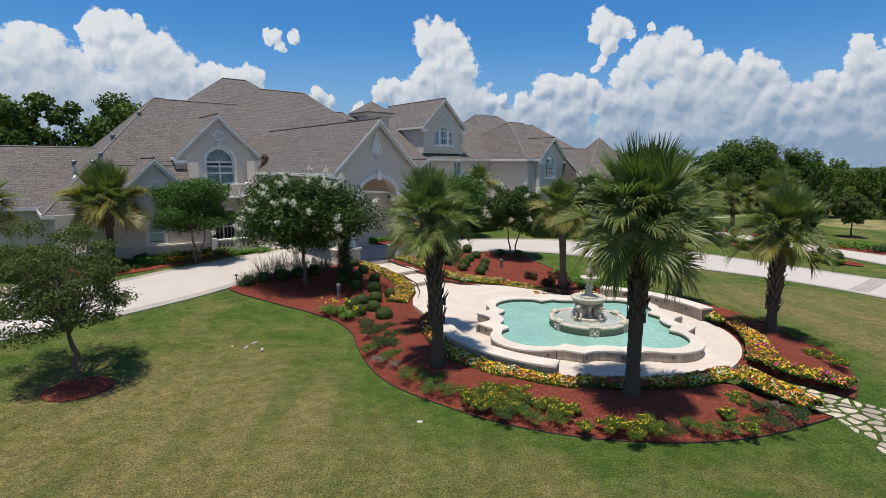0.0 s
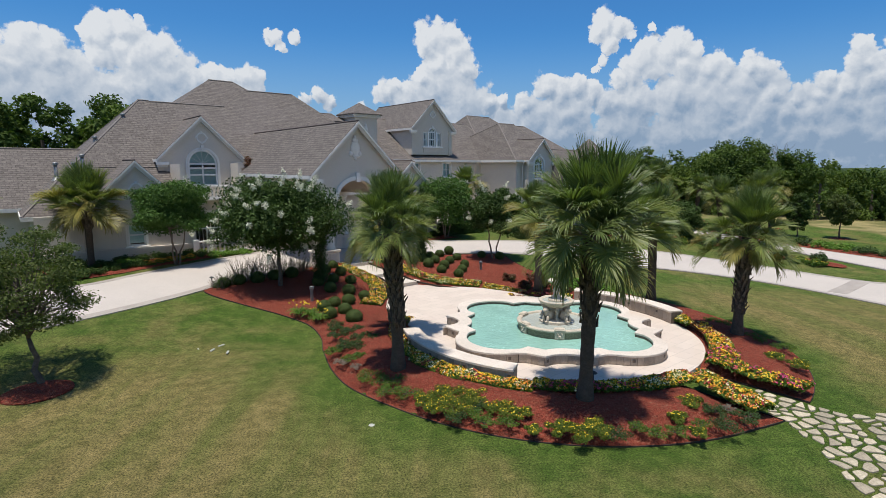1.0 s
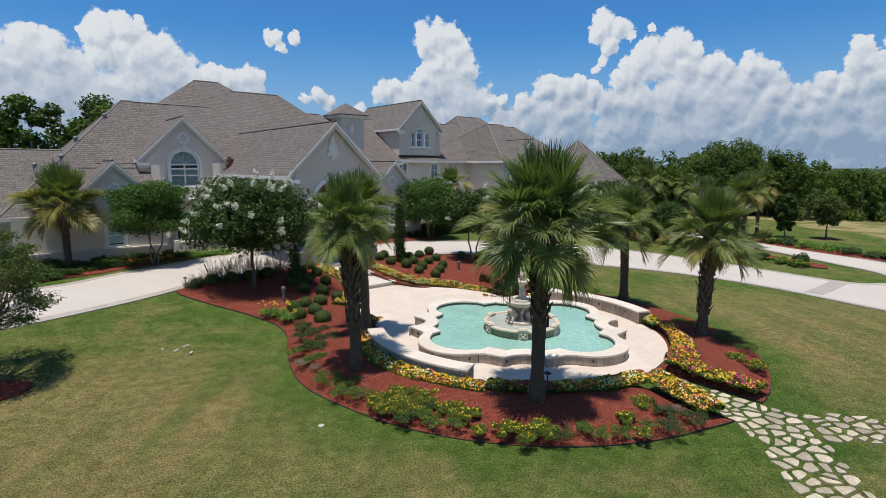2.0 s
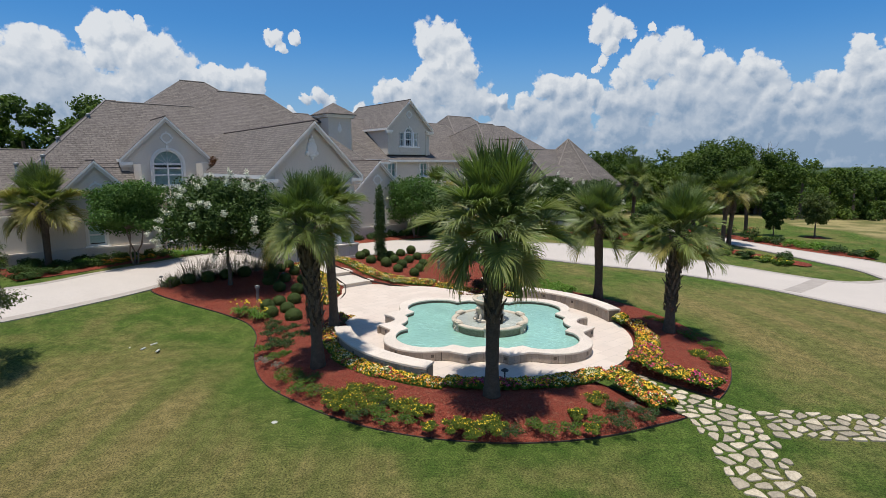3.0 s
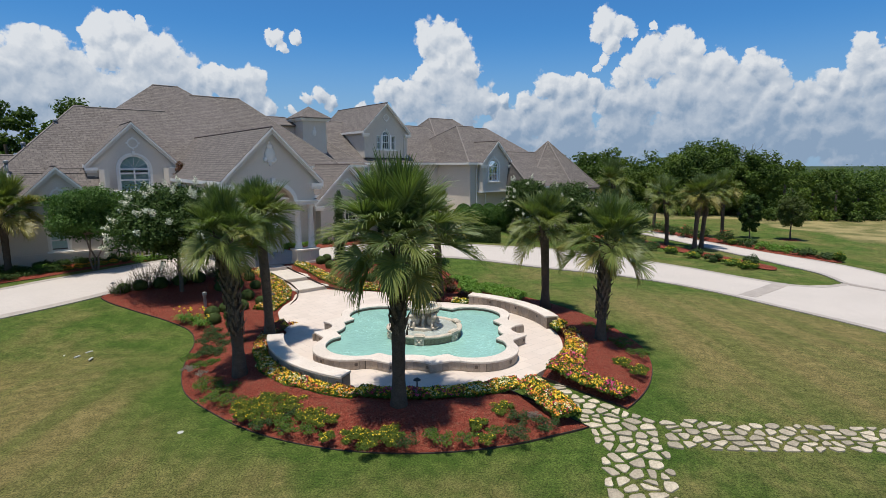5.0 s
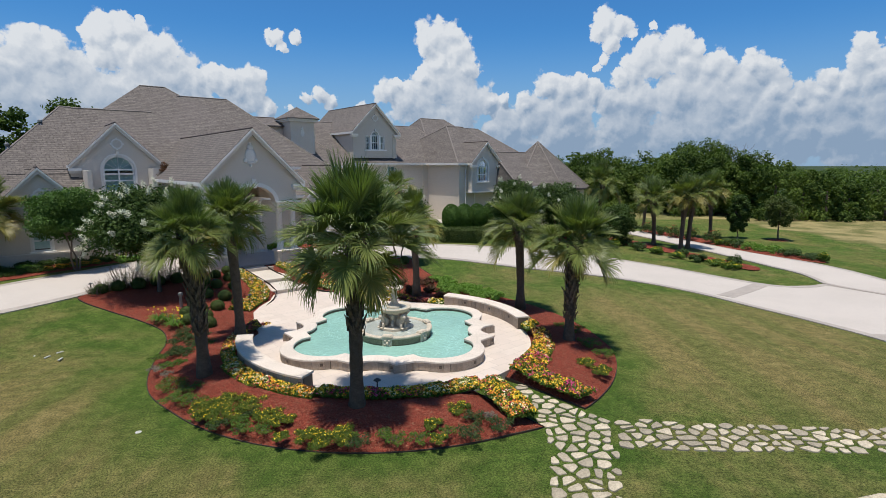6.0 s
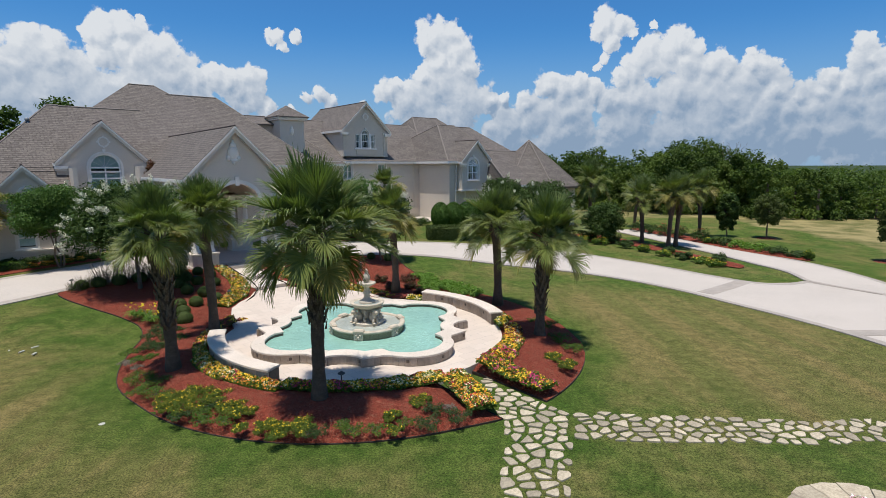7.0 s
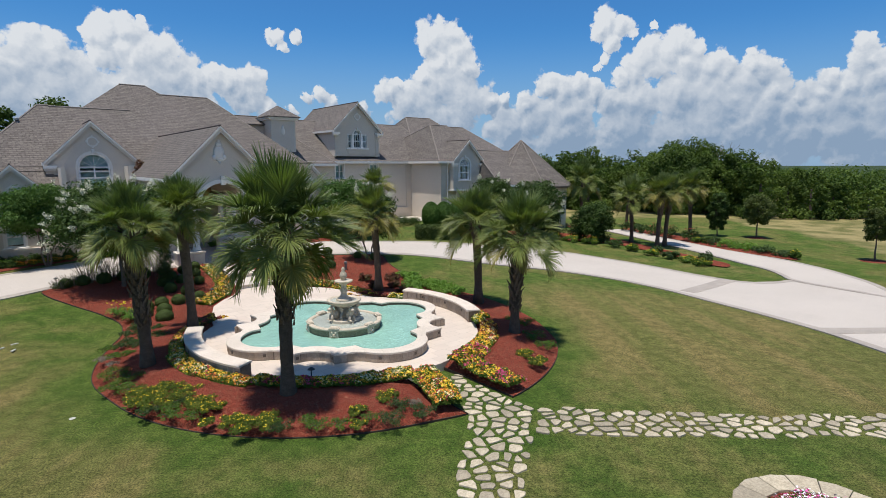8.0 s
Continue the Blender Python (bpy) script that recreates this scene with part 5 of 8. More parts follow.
part("balcony_slab", boxes((10.1, 13.1, 37.35, 38.3, 3.75, 3.92), bevel=0.03), TRIM, house)
part("balcony_bracket", boxes((10.4, 10.65, 37.6, 38.3, 3.35, 3.75)), STUCCO, house)
part("balcony_bracket", boxes((12.5, 12.75, 37.6, 38.3, 3.35, 3.75)), STUCCO, house)
balustrade(10.15, 13.05, 37.5, 3.92, house)
balustrade(9.9, 13.9, 35.2, HOUSE_Z + 0.05, house)
part("wall", boxes((13.3, 13.55, 36.9, 38.3, Z0, 6.3)), STUCCO, house)

# entrance front behind the porch, with the double door
door_hole = arch_loop(16.4, 1.0, HOUSE_Z, 2.7)
front([(13.3, Z0), (23.4, Z0), (23.4, 6.3), (13.3, 6.3)], 36.65, [door_hole])
door = new("door")
door.parent = house
part("leaf", boxes((15.45, 16.38, 36.75, 36.82, HOUSE_Z, 2.7)), CEDAR, door, "brown wooden door leaf")
part("leaf", boxes((16.42, 17.35, 36.75, 36.82, HOUSE_Z, 2.7)), CEDAR, door, "brown wooden door leaf")
bm = bmesh.new()
bm.faces.new([bm.verts.new((u, 36.78, z)) for u, z in arch_loop(16.4, 0.98, 2.7, 2.71)])
part("fanlight", bm, GLASS, door, "arched glass over the door")
part("porch_floor", boxes((13.2, 19.6, 26.0, 36.6, Z0, HOUSE_Z + 0.02)), CONCRETE, house, "pale porch floor")

# the porch gable on paired columns
arch = [(14.05, 4.35), (15.18, 4.35)] + [(16.4 - 1.22 * math.cos(math.pi * k / 20), 4.35 + 0.95 * math.sin(math.pi * k / 20)) for k in range(21)] + [(18.75, 4.35), (18.75, 6.12), (16.4, 8.47), (14.05, 6.12)]
front(arch, 26.0, [], 0.6)
ring_o = [(16.4 - 1.44 * math.cos(math.pi * k / 20), 4.35 + 1.17 * math.sin(math.pi * k / 20)) for k in range(21)]
ring_i = [(16.4 - 1.22 * math.cos(math.pi * k / 20), 4.35 + 0.95 * math.sin(math.pi * k / 20)) for k in range(21)]
bm = bmesh.new()
rows = [[bm.verts.new((u, v, z)) for (u, z), v in ((o, 25.90), (o, 26.0), (i, 26.0), (i, 25.90))] for o, i in zip(ring_o, ring_i)]
for r0, r1 in zip(rows, rows[1:]):
    for k in range(4):
        bm.faces.new((r0[k], r1[k], r1[(k + 1) % 4], r0[(k + 1) % 4]))
part("arch_moulding", bm, TRIM, house, "pale arch moulding")
part("keystone", boxes((16.28, 16.52, 25.82, 26.0, 5.2, 5.72)), TRIM, house)
gable_roof(16.4, 3.0, 8.60, 5.60, 26.0, 41.5, 0.3)
cartouche(16.3, 7.05, 26.0)
for a, b in ((13.8, 14.05), (18.75, 19.0)):
    part("wall", boxes((a, b, 26.05, 36.6, 4.35, 5.6)), STUCCO, house)
part("porch_gable_end", boxes((14.0, 18.8, 36.52, 36.62, 3.5, 5.62)), CEDAR, house, "brown wood cladding inside the porch")
part("porch_beam", boxes((14.0, 18.8, 36.36, 36.6, 3.2, 3.5), bevel=0.02), TRIM, house)
part("porch_ceiling", boxes((14.0, 18.8, 26.6, 36.6, 5.62, 5.7)), CEDAR, house, "brown wood porch ceiling")
for a, b in ((13.72, 15.08), (17.72, 19.08)):
    part("entablature", boxes((a, b, 25.88, 26.75, 4.12, 4.35), (a - 0.08, b + 0.08, 25.80, 26.8, 4.30, 4.38)), TRIM, house)


def column():
    bm = turned([(0.25, 0), (0.25, 0.07), (0.22, 0.10), (0.24, 0.15), (0.19, 0.20), (0.185, 0.9), (0.155, 2.42), (0.19, 2.46), (0.17, 2.50), (0.22, 2.58), (0.24, 2.62), (0.24, 2.70)], 20)
    bmesh.ops.recalc_face_normals(bm, faces=bm.faces)
    me = bpy.data.meshes.new("column")
    bm.to_mesh(me), bm.free()
    me.materials.append(TRIM)
    for p in me.polygons:
        p.use_smooth = True
    return me


COLUMN = column()
for c in (14.4, 18.4):
    for v in (26.35, 32.0):
        part("pedestal", boxes((c - 0.72, c + 0.72, v - 0.42, v + 0.42, Z0 - 0.1, 1.30), (c - 0.78, c + 0.78, v - 0.48, v + 0.48, 1.30, 1.42), (c - 0.76, c + 0.76, v - 0.46, v + 0.46, Z0 - 0.1, 0.66), (c - 0.5, c - 0.1, v - 0.45, v, 0.74, 1.24), (c + 0.1, c + 0.5, v - 0.45, v, 0.74, 1.24), bevel=0.02), STUCCO, house, "panelled stucco pedestal")
        for d in (-0.42, 0.42):
            ob = part("column", COLUMN, None, house, "pale round column")
            ob.matrix_basis = pose(c + d, v, 1.42)
        if v > 30:
            part("entablature", boxes((c - 0.7, c + 0.7, v - 0.4, v + 0.4, 4.12, 4.35)), TRIM, house)

# east gable beside the porch
W3 = window(25.5, 0.5, 1.6, 2.75, 33.2, True, 0.16, 1, 2, 0.5)
front(gable(25.35, 6.5, 0.983, 22.9, 27.9, Z0), 33.2, [W3])
gable_roof(25.35, 2.95, 6.5, 3.6, 33.2, 41.0)
roundel(25.2, 5.0, 0.38, 33.2)
for a, b in ((22.9, 23.15), (27.65, 27.9)):
    part("wall", boxes((a, b, 33.45, 43.8, Z0, 3.6)), STUCCO, house)
part("water_table", boxes((22.85, 27.95, 33.08, 33.2, Z0, 1.3), (22.8, 28.0, 33.02, 33.2, 1.3, 1.42)), STUCCO, house, "projecting base course")
pilaster(27.4, 27.95, 33.2, Z0, 3.4)
pilaster(22.85, 23.3, 33.2, Z0, 3.4)
hip("low roof between porch and gable", 18.6, 24.5, 33.6, 40.0, 4.25, [(21.0, 37.5, 6.45), (23.5, 37.5, 6.45)])
part("wall", boxes((19.0, 23.0, 34.1, 34.35, Z0, 4.1)), STUCCO, house)

# turret
turret = new("turret")
turret.parent = house
part("wall", boxes((26.35, 28.75, 43.2, 45.6, 7.6, 10.75)), STUCCO, turret, "plain stucco turret walls")
part("cornice", boxes((26.15, 28.95, 43.0, 45.8, 10.55, 10.68), (26.05, 29.05, 42.9, 45.9, 10.68, 10.8)), TRIM, turret)
part("roof", hull([(u, v, z) for u in (25.95, 29.15) for v in (42.8, 46.0) for z in (10.8, 10.88)] + [(27.55, 44.4, 12.0)]), ROOF, turret, "small pyramid roof")
bm = bmesh.new()
for du, dz, rx, rz in ((0, 0, 0.22, 0.36), (0, 0.36, 0.13, 0.14), (0, 0.52, 0.05, 0.1)):
    bmesh.ops.create_icosphere(bm, subdivisions=2, radius=1.0, matrix=Matrix.LocRotScale((27.5 + du, 43.2, 9.5 + dz), None, (rx, 0.07, rz)))
part("crest", bm, TRIM, turret, "", True)
part("wall", boxes((24.9, 26.4, 45.0, 47.5, 8.0, 10.2)), STUCCO, turret)
part("roof", hull([(u, v, z) for u in (24.5, 26.6) for v in (44.6, 48.0) for z in (10.1, 10.2)] + [(26.6, 46.3, 10.9)]), ROOF, turret)

# east wing front, with the big dormer
W5, W6 = [window(u, 0.50, 4.95, 6.42, 43.8, False, 0.12, 2, 2, 1.0, rail=0.10, cloth=SHADE, fine=False) for u in (33.7, 37.85)]
front([(27.2, Z0), (42.8, Z0), (42.8, 6.65), (27.2, 6.65)], 43.8, [W5, W6])
part("water_table", boxes((27.2, 42.85, 43.68, 43.8, Z0, 1.5), (27.2, 42.9, 43.62, 43.8, 1.5, 1.62)), STUCCO, house, "projecting base course")
pilaster(42.1, 42.85, 43.8, Z0, 6.5)
dz = 7.25
side = [(34.72, 8.1), (36.98, 8.1), (36.98, 9.55), (36.3, 9.55)] + [(35.85 + 0.45 * math.cos(math.pi * k / 10), 9.55 + 0.5 * math.sin(math.pi * k / 10)) for k in range(1, 10)] + [(35.4, 9.55), (34.72, 9.55)]
front(gable(35.9, 12.85, 1.0, 33.2, 38.5, dz), 43.75, [side])
window(35.85, 0.42, 8.12, 9.55, 43.75, True, 0.10, 1, 2, 0.5, False)
window(34.96, 0.24, 8.12, 9.5, 43.75, False, 0.05, 1, 2, 0.5, False, 0.06)
window(36.74, 0.24, 8.12, 9.5, 43.75, False, 0.05, 1, 2, 0.5, False, 0.06)
part("sill", boxes((34.5, 37.2, 43.6, 43.78, 7.98, 8.1)), FRAME_PAINT, house)
for a, b in ((35.22, 35.40), (36.30, 36.48)):
    part("mullion", boxes((a, b, 43.68, 43.9, 8.1, 9.6)), FRAME_PAINT, house)
part("apron", boxes((34.7, 37.0, 43.68, 43.76, 7.45, 7.9)), STUCCO, house)
gable_roof(35.9, 2.95, 12.85, 9.9, 43.75, 54.0, 0.3)
for a, b in ((33.2, 33.45), (38.25, 38.5)):
    part("wall", boxes((a, b, 44.0, 53.0, 6.8, 10.0)), STUCCO, house)
pilaster(33.2, 33.65, 43.75, dz, 9.75, 0.06)
pilaster(38.05, 38.5, 43.75, dz, 9.75, 0.06)
roundel(35.9, 11.35, 0.34, 43.75)
part("roof", hull([(34.5, 53.6, 10.0), (37.5, 53.6, 10.0), (35.9, 54.0, 12.8), (33.0, 56.0, 9.0), (38.9, 56.0, 9.0)]), ROOF, house)

# bay wing with the tall arched window
W7 = window(45.5, 0.74, 4.72, 6.30, 37.5, True, 0.20, 2, 2, 0.2, rail=0.12)
front(gable(45.95, 9.0, 0.99, 43.9, 48.0, 3.72), 37.5, [W7])
for a, b in ((43.9, 44.1), (47.8, 48.0)):
    part("wall", boxes((a, b, 37.75, 38.3, 3.72, 6.8)), STUCCO, house)
part("bay_floor", boxes((43.8, 48.1, 37.4, 38.35, 3.55, 3.72)), TRIM, house, "pale ledge under the bay")
gable_roof(45.95, 2.3, 9.0, 6.72, 37.5, 43.0, 0.25)
front([(42.8, Z0), (50.7, Z0), (50.7, 6.65), (42.8, 6.65)], 38.3)
pilaster(42.75, 43.4, 38.3, Z0, 6.5)
pilaster(50.1, 50.75, 38.3, Z0, 6.5)
front([(50.7, Z0), (56.6, Z0), (56.6, 6.65), (50.7, 6.65)], 43.9)
for u, v in ((42.98, 43.55), (43.55, 38.12), (50.9, 38.2), (44.9, 38.15)):
    bm = bmesh.new()
    tube(bm, [(u, v - 0.2, 6.5), (u, v - 0.1, 6.2), (u, v - 0.05, 6.0), (u, v - 0.05, Z0)], [0.055] * 4, 8)
    part("downpipe", bm, TRIM, house)

# far turret with its many-sided cone roof
ring = [(54.8 + 6.3 * math.cos(radians(22.5 + 45 * k)), 37.9 + 6.3 * math.sin(radians(22.5 + 45 * k))) for k in range(8)]
part("roof", hull([(x, y, z) for x, y in ring for z in (3.75, 3.95)] + [(54.8, 37.9, 9.2)]), ROOF, house, "eight-sided tent roof")
for x, y in ring:
    bm = bmesh.new()
    tube(bm, [(x, y, 3.97), (54.8, 37.9, 9.22)], [0.085, 0.085], 6)
    part("hip_cap", bm, HIPCAP, house, "paler cap shingles")
wall_ring = [(54.8 + 5.7 * math.cos(radians(22.5 + 45 * k)), 37.9 + 5.7 * math.sin(radians(22.5 + 45 * k))) for k in range(8)]
part("wall", hull([(x, y, z) for x, y in wall_ring for z in (Z0 - 1.5, 3.8)]), STUCCO, house)

# vents on the west roof
def vent(u, v, z, h, r=0.095):
    n = thing("roof_vent", pose(0, 0, 0, 0, 0, TURN) @ Matrix.Translation((u, v, z)), "galvanised metal flue pipe on the shingled roof", "roof vent", "vents on the roof")
    part("pipe", turned([(r, -0.6), (r, h)], 12), METAL, n, "", True)
    part("cap", turned([(r * 0.9, h), (r * 1.5, h + 0.02), (r * 1.5, h + 0.14), (r * 0.6, h + 0.2)], 12), METAL, n)
    part("flashing", turned([(r * 3.2, -0.14), (r * 1.2, 0.12)], 12), METAL, n)


for u, v, z, h in ((3.3, 39.5, 5.3, 0.8), (4.6, 38.5, 5.9, 0.7), (4.1, 38.0, 5.6, 0.5), (5.6, 40.5, 7.2, 0.6), (7.6, 42.5, 9.1, 0.4)):
    vent(u, v, z, h)


# ---- plants ----
def leaf_mesh(name, mat, centres, radii, count, size, seed, squash=1.0, hollow=0.45, upright=0.4, slim=0.5, rough=0.22):
    """Many small leaves, each a folded blade, scattered in overlapping clumps."""
    rng = np.random.default_rng(seed)
    centres, radii = np.array(centres, float), np.array(radii, float)
    w = radii ** 2
    pick = rng.choice(len(centres), count, p=w / w.sum())
    d = rng.normal(size=(count, 3))
    d /= np.linalg.norm(d, axis=1)[:, None]
    r = (hollow + (1 - hollow) * rng.random(count) ** 0.6)[:, None]
    rag = 1 + rough * np.sin(d[:, :1] * 7 + pick[:, None]) * np.cos(d[:, 2:] * 6 + pick[:, None] * 2)
    pos = centres[pick] + d * r * radii[pick][:, None] * rag * np.array([1, 1, squash])
    nrm = d * 0.7 + rng.normal(size=(count, 3)) * 0.6 + np.array([0, 0, upright])
    nrm /= np.linalg.norm(nrm, axis=1)[:, None]
    a = np.cross(nrm, rng.normal(size=(count, 3)))
    a /= np.linalg.norm(a, axis=1)[:, None]
    b = np.cross(nrm, a)
    s = (size * (0.6 + 0.8 * rng.random(count)))[:, None]
    mid = pos + nrm * s * 0.12
    v = np.stack([pos - a * s, mid + b * s * slim, pos + a * s, mid - b * s * slim], 1).reshape(-1, 3)
    idx = np.arange(count)[:, None] * 4
    return quad_mesh(name, v, idx + np.arange(4)[None], mat)


def quad_mesh(name, v, quads, mat):
    me = bpy.data.meshes.new(name)
    me.vertices.add(len(v))
    me.vertices.foreach_set("co", np.ascontiguousarray(v, np.float32).ravel())
    me.loops.add(quads.size)
    me.loops.foreach_set("vertex_index", np.ascontiguousarray(quads, np.int32).ravel())
    me.polygons.add(len(quads))
    me.polygons.foreach_set("loop_start", np.arange(0, quads.size, 4, dtype=np.int32))
    me.materials.append(mat)
    me.update(calc_edges=True)
    return me


def limb_path(rng, a, b, bend=0.12, n=5):
    a, b = Vector(a), Vector(b)
    span = (b - a).length
    mids = [a.lerp(b, k / n) + Vector((rng.uniform(-1, 1), rng.uniform(-1, 1), rng.uniform(-0.3, 0.6))) * bend * span * math.sin(math.pi * k / n) * 0.5 for k in range(n + 1)]
    return mids


def crown_clumps(rng, centre, rx, rz, n, small=0.36):
    """Clumps set unevenly through a crown."""
    out = []
    for k in range(n):
        a, h = k * 2.399, -0.85 + 1.75 * (k + 0.5) / n
        w = math.sqrt(max(0.05, 1 - min(1, abs(h)) ** 2.2))
        q = rng.uniform(0.45, 0.88)
        out.append((Vector((centre[0] + math.cos(a) * rx * w * q, centre[1] + math.sin(a) * rx * w * q, centre[2] + h * rz * rng.uniform(0.7, 0.92))), small * rx * rng.uniform(0.7, 1.25)))
    return out


# --- sabal palms ---
def fan_leaf(elev, seed, petiole, blade, sag):
    """One costapalmate leaf: an arching stalk and a folded fan of stiff segments whose ends hang."""
    rng = random.Random(seed)
    d = Vector((math.cos(radians(elev)), 0, math.sin(radians(elev))))
    p, path = Vector((0, 0, 0)), []
    steps = 5
    for k in range(steps + 1):
        path.append(p.copy())
        p = p + d * petiole / steps
        d = (d + Vector((0.02, 0, -0.02 - sag * 0.22))).normalized()
    bm = bmesh.new()
    tube(bm, path, [0.028 - 0.003 * k for k in range(steps + 1)], 5)
    side = Vector((0, 1, 0))
    n, segs = 56, 6
    for k in range(n):
        f = k / (n - 1) * 2 - 1
        phi = radians(104 * f + rng.uniform(-3, 3))
        long = blade * (0.62 + 0.38 * math.cos(phi * 0.75)) * rng.uniform(0.88, 1.08)
        # the midrib runs on into the blade and bends down, so the middle segments start farther out
        root = path[-1] + d * blade * 0.30 * (1 - abs(f)) ** 1.2 + Vector((0, 0, -0.10 * sag * (1 - abs(f))))
        fwd = (d + Vector((0, 0, -0.9 * sag * (1 - abs(f))))).normalized()
        up = fwd.cross(side)
        if up.z < 0 or (abs(up.z) < 0.05 and up.x > 0):
            up = -up
        # the two halves of the blade fold up like an open book
        way = (fwd * math.cos(phi) + side * math.sin(phi) * 0.8 + up * (0.55 * abs(math.sin(phi)) + rng.uniform(-0.05, 0.07))).normalized()
        across = way.cross(up)
        across = across.normalized() if across.length > 0.05 else side
        q, ring = root.copy(), []
        droop = sag * rng.uniform(0.75, 1.35) + 0.015
        kink = rng.uniform(0.46, 0.66) - 0.14 * sag
        roll = rng.uniform(-0.5, 0.5)
        for s in range(segs + 1):
            g = s / segs
            wide = blade * (0.008 + 0.036 * g if g < 0.42 else 0.0232 * max(0.05, (1.0 - g) / 0.58) ** 0.7)
            axis = (across + up * roll * g).normalized()
            ring.append((bm.verts.new(q - axis * wide), bm.verts.new(q + up * wide * 0.55), bm.verts.new(q + axis * wide)))
            q = q + way * long / segs
            # straight to the kink, then the tip hangs
            way = (way + Vector((0, 0, -1)) * droop * (0.15 if g < kink else 2.2)).normalized()
        for r0, r1 in zip(ring, ring[1:]):
            bm.faces.new((r0[0], r0[1], r1[1], r1[0]))
            bm.faces.new((r0[1], r0[2], r1[2], r1[1]))
    me = bpy.data.meshes.new("frond")
    bm.to_mesh(me), bm.free()
    return me


LEVELS = (85, 75, 64, 52, 39, 25, 9, -8)
SAG = (0.02, 0.05, 0.10, 0.18, 0.28, 0.40, 0.50, 0.54)
REACH = (0.90, 0.92, 0.96, 1.00, 1.06, 1.14, 1.20, 1.16)
FRONDS = {}
for key, old in (("green", "gggggooy"), ("olive", "gggooooy"), ("yellow", "ggoooyyy")):
    FRONDS[key] = []
    for k, (e, c) in enumerate(zip(LEVELS, old)):
        trio = []
        for s in range(3):
            me = fan_leaf(e, 11 * k + s + len(key) * 100, REACH[k] * (1.0, 0.70, 1.14)[s], (0.98, 0.97, 0.95, 0.93, 0.94, 0.95, 0.95, 0.92)[k], SAG[k] * (0.9, 1.15, 0.6)[s])
            me.materials.append({"g": PALM_GREEN, "o": PALM_OLD, "y": PALM_YELLOW}[c])
            trio.append(me)
        FRONDS[key].append(trio)


def boot_mesh():
    """The stub of an old leaf base, split and bent outwards."""
    bm = bmesh.new()
    for s in (-1, 1):
        vs = [bm.verts.new(p) for p in ((-0.02, 0, -0.12), (-0.01, s * 0.085, -0.08), (0.075, s * 0.06, 0.12), (0.13, s * 0.03, 0.22), (0.11, 0, 0.12), (0.06, s * 0.04, -0.10))]
        bm.faces.new((vs[0], vs[1], vs[2], vs[4])), bm.faces.new((vs[2], vs[3], vs[4])), bm.faces.new((vs[1], vs[5], vs[2]))
    me = bpy.data.meshes.new("leaf_boot")
    bm.to_mesh(me), bm.free()
    me.materials.append(BOOT)
    return me


BOOTS = boot_mesh()


def palm(x, y, z, trunk, crown, tint="green", seed=1, leaves=46, lean=(0, 0), boots=0.5, radius=0.2, label="tall sabal palm with a full green crown"):
    """A sabal palm: ringed trunk, split leaf bases below the crown, fan leaves in a spiral."""
    rng = random.Random(seed)
    t = thing("palm_tree", Matrix.Translation((x, y, z)), label, "palm tree", "palms in the garden")
    pts, rad = [], []
    for k in range(15):
        f = k / 14
        pts.append((lean[0] * f * f, lean[1] * f * f, trunk * f - 0.25 * (k == 0)))
        rad.append(radius * (1.32 - 0.5 * min(1, f / 0.16) + 0.15 * f) * (1 + 0.035 * (-1) ** k))
    bm = bmesh.new()
    tube(bm, pts, rad, 14)
    part("trunk", bm, PALM_BARK, t, "rough grey-brown trunk", True)
    low = 1 - boots
    n = int(130 * boots * trunk / 4)
    for k in range(n):
        f = low + boots * (k + rng.random()) / n
        a = k * 2.4 + rng.uniform(-0.2, 0.2)
        r = radius * (0.97 + 0.15 * f)
        ob = part("leaf_boot", BOOTS, None, t)
        sc = rng.uniform(0.75, 1.2) * radius / 0.2 * (0.75 + 0.45 * (f - low) / boots)
        ob.matrix_basis = Matrix.LocRotScale((lean[0] * f * f + math.cos(a) * r * 0.9, lean[1] * f * f + math.sin(a) * r * 0.9, trunk * f), Euler((0, rng.uniform(-0.25, 0.25), a)), (sc * rng.uniform(0.7, 1.3), sc, sc * rng.uniform(0.9, 1.4)))
    top = Vector((lean[0], lean[1], trunk))
    for k in range(leaves):
        f = (k + 0.5) / leaves
        level = min(7, int(f ** 1.05 * 7.5))
        me = FRONDS[tint][level][rng.randrange(3)]
        ob = part("frond", me, None, t)
        s = crown * rng.uniform(0.82, 1.12)
        ob.matrix_basis = Matrix.LocRotScale(top + Vector((0, 0, 0.30 * crown * (1 - f) - 0.12)), Euler((rng.uniform(-0.25, 0.25), rng.uniform(-0.34, 0.34), k * 2.39996 + rng.uniform(-0.35, 0.35))), (s, s, s))
    return t


palm(4.95, 13.0, -0.05, 4.45, 0.97, "green", 1, 96, (0.05, 0.05), 0.52, 0.205, "tall sabal palm with a full green crown before the pool")
palm(-0.15, 15.2, -0.02, 4.3, 0.71, "green", 2, 76, (-0.25, 0), 0.68, 0.205, "sabal palm with a shaggy trunk beside the terrace")
palm(-0.35, 18.8, 0.05, 4.4, 0.72, "olive", 3, 74, (-0.2, 0), 0.15, 0.19, "sabal palm with a smooth trunk beside the steps")
palm(12.0, 18.5, -0.05, 3.65, 0.80, "olive", 4, 72, (0.15, 0.1), 0.75, 0.20, "sabal palm with a shaggy trunk on the mulch bed")
palm(11.0, 24.0, -0.05, 3.5, 0.84, "olive", 5, 68, (-0.15, 0), 0.12, 0.21, "sabal palm with a smooth trunk behind the seat wall")
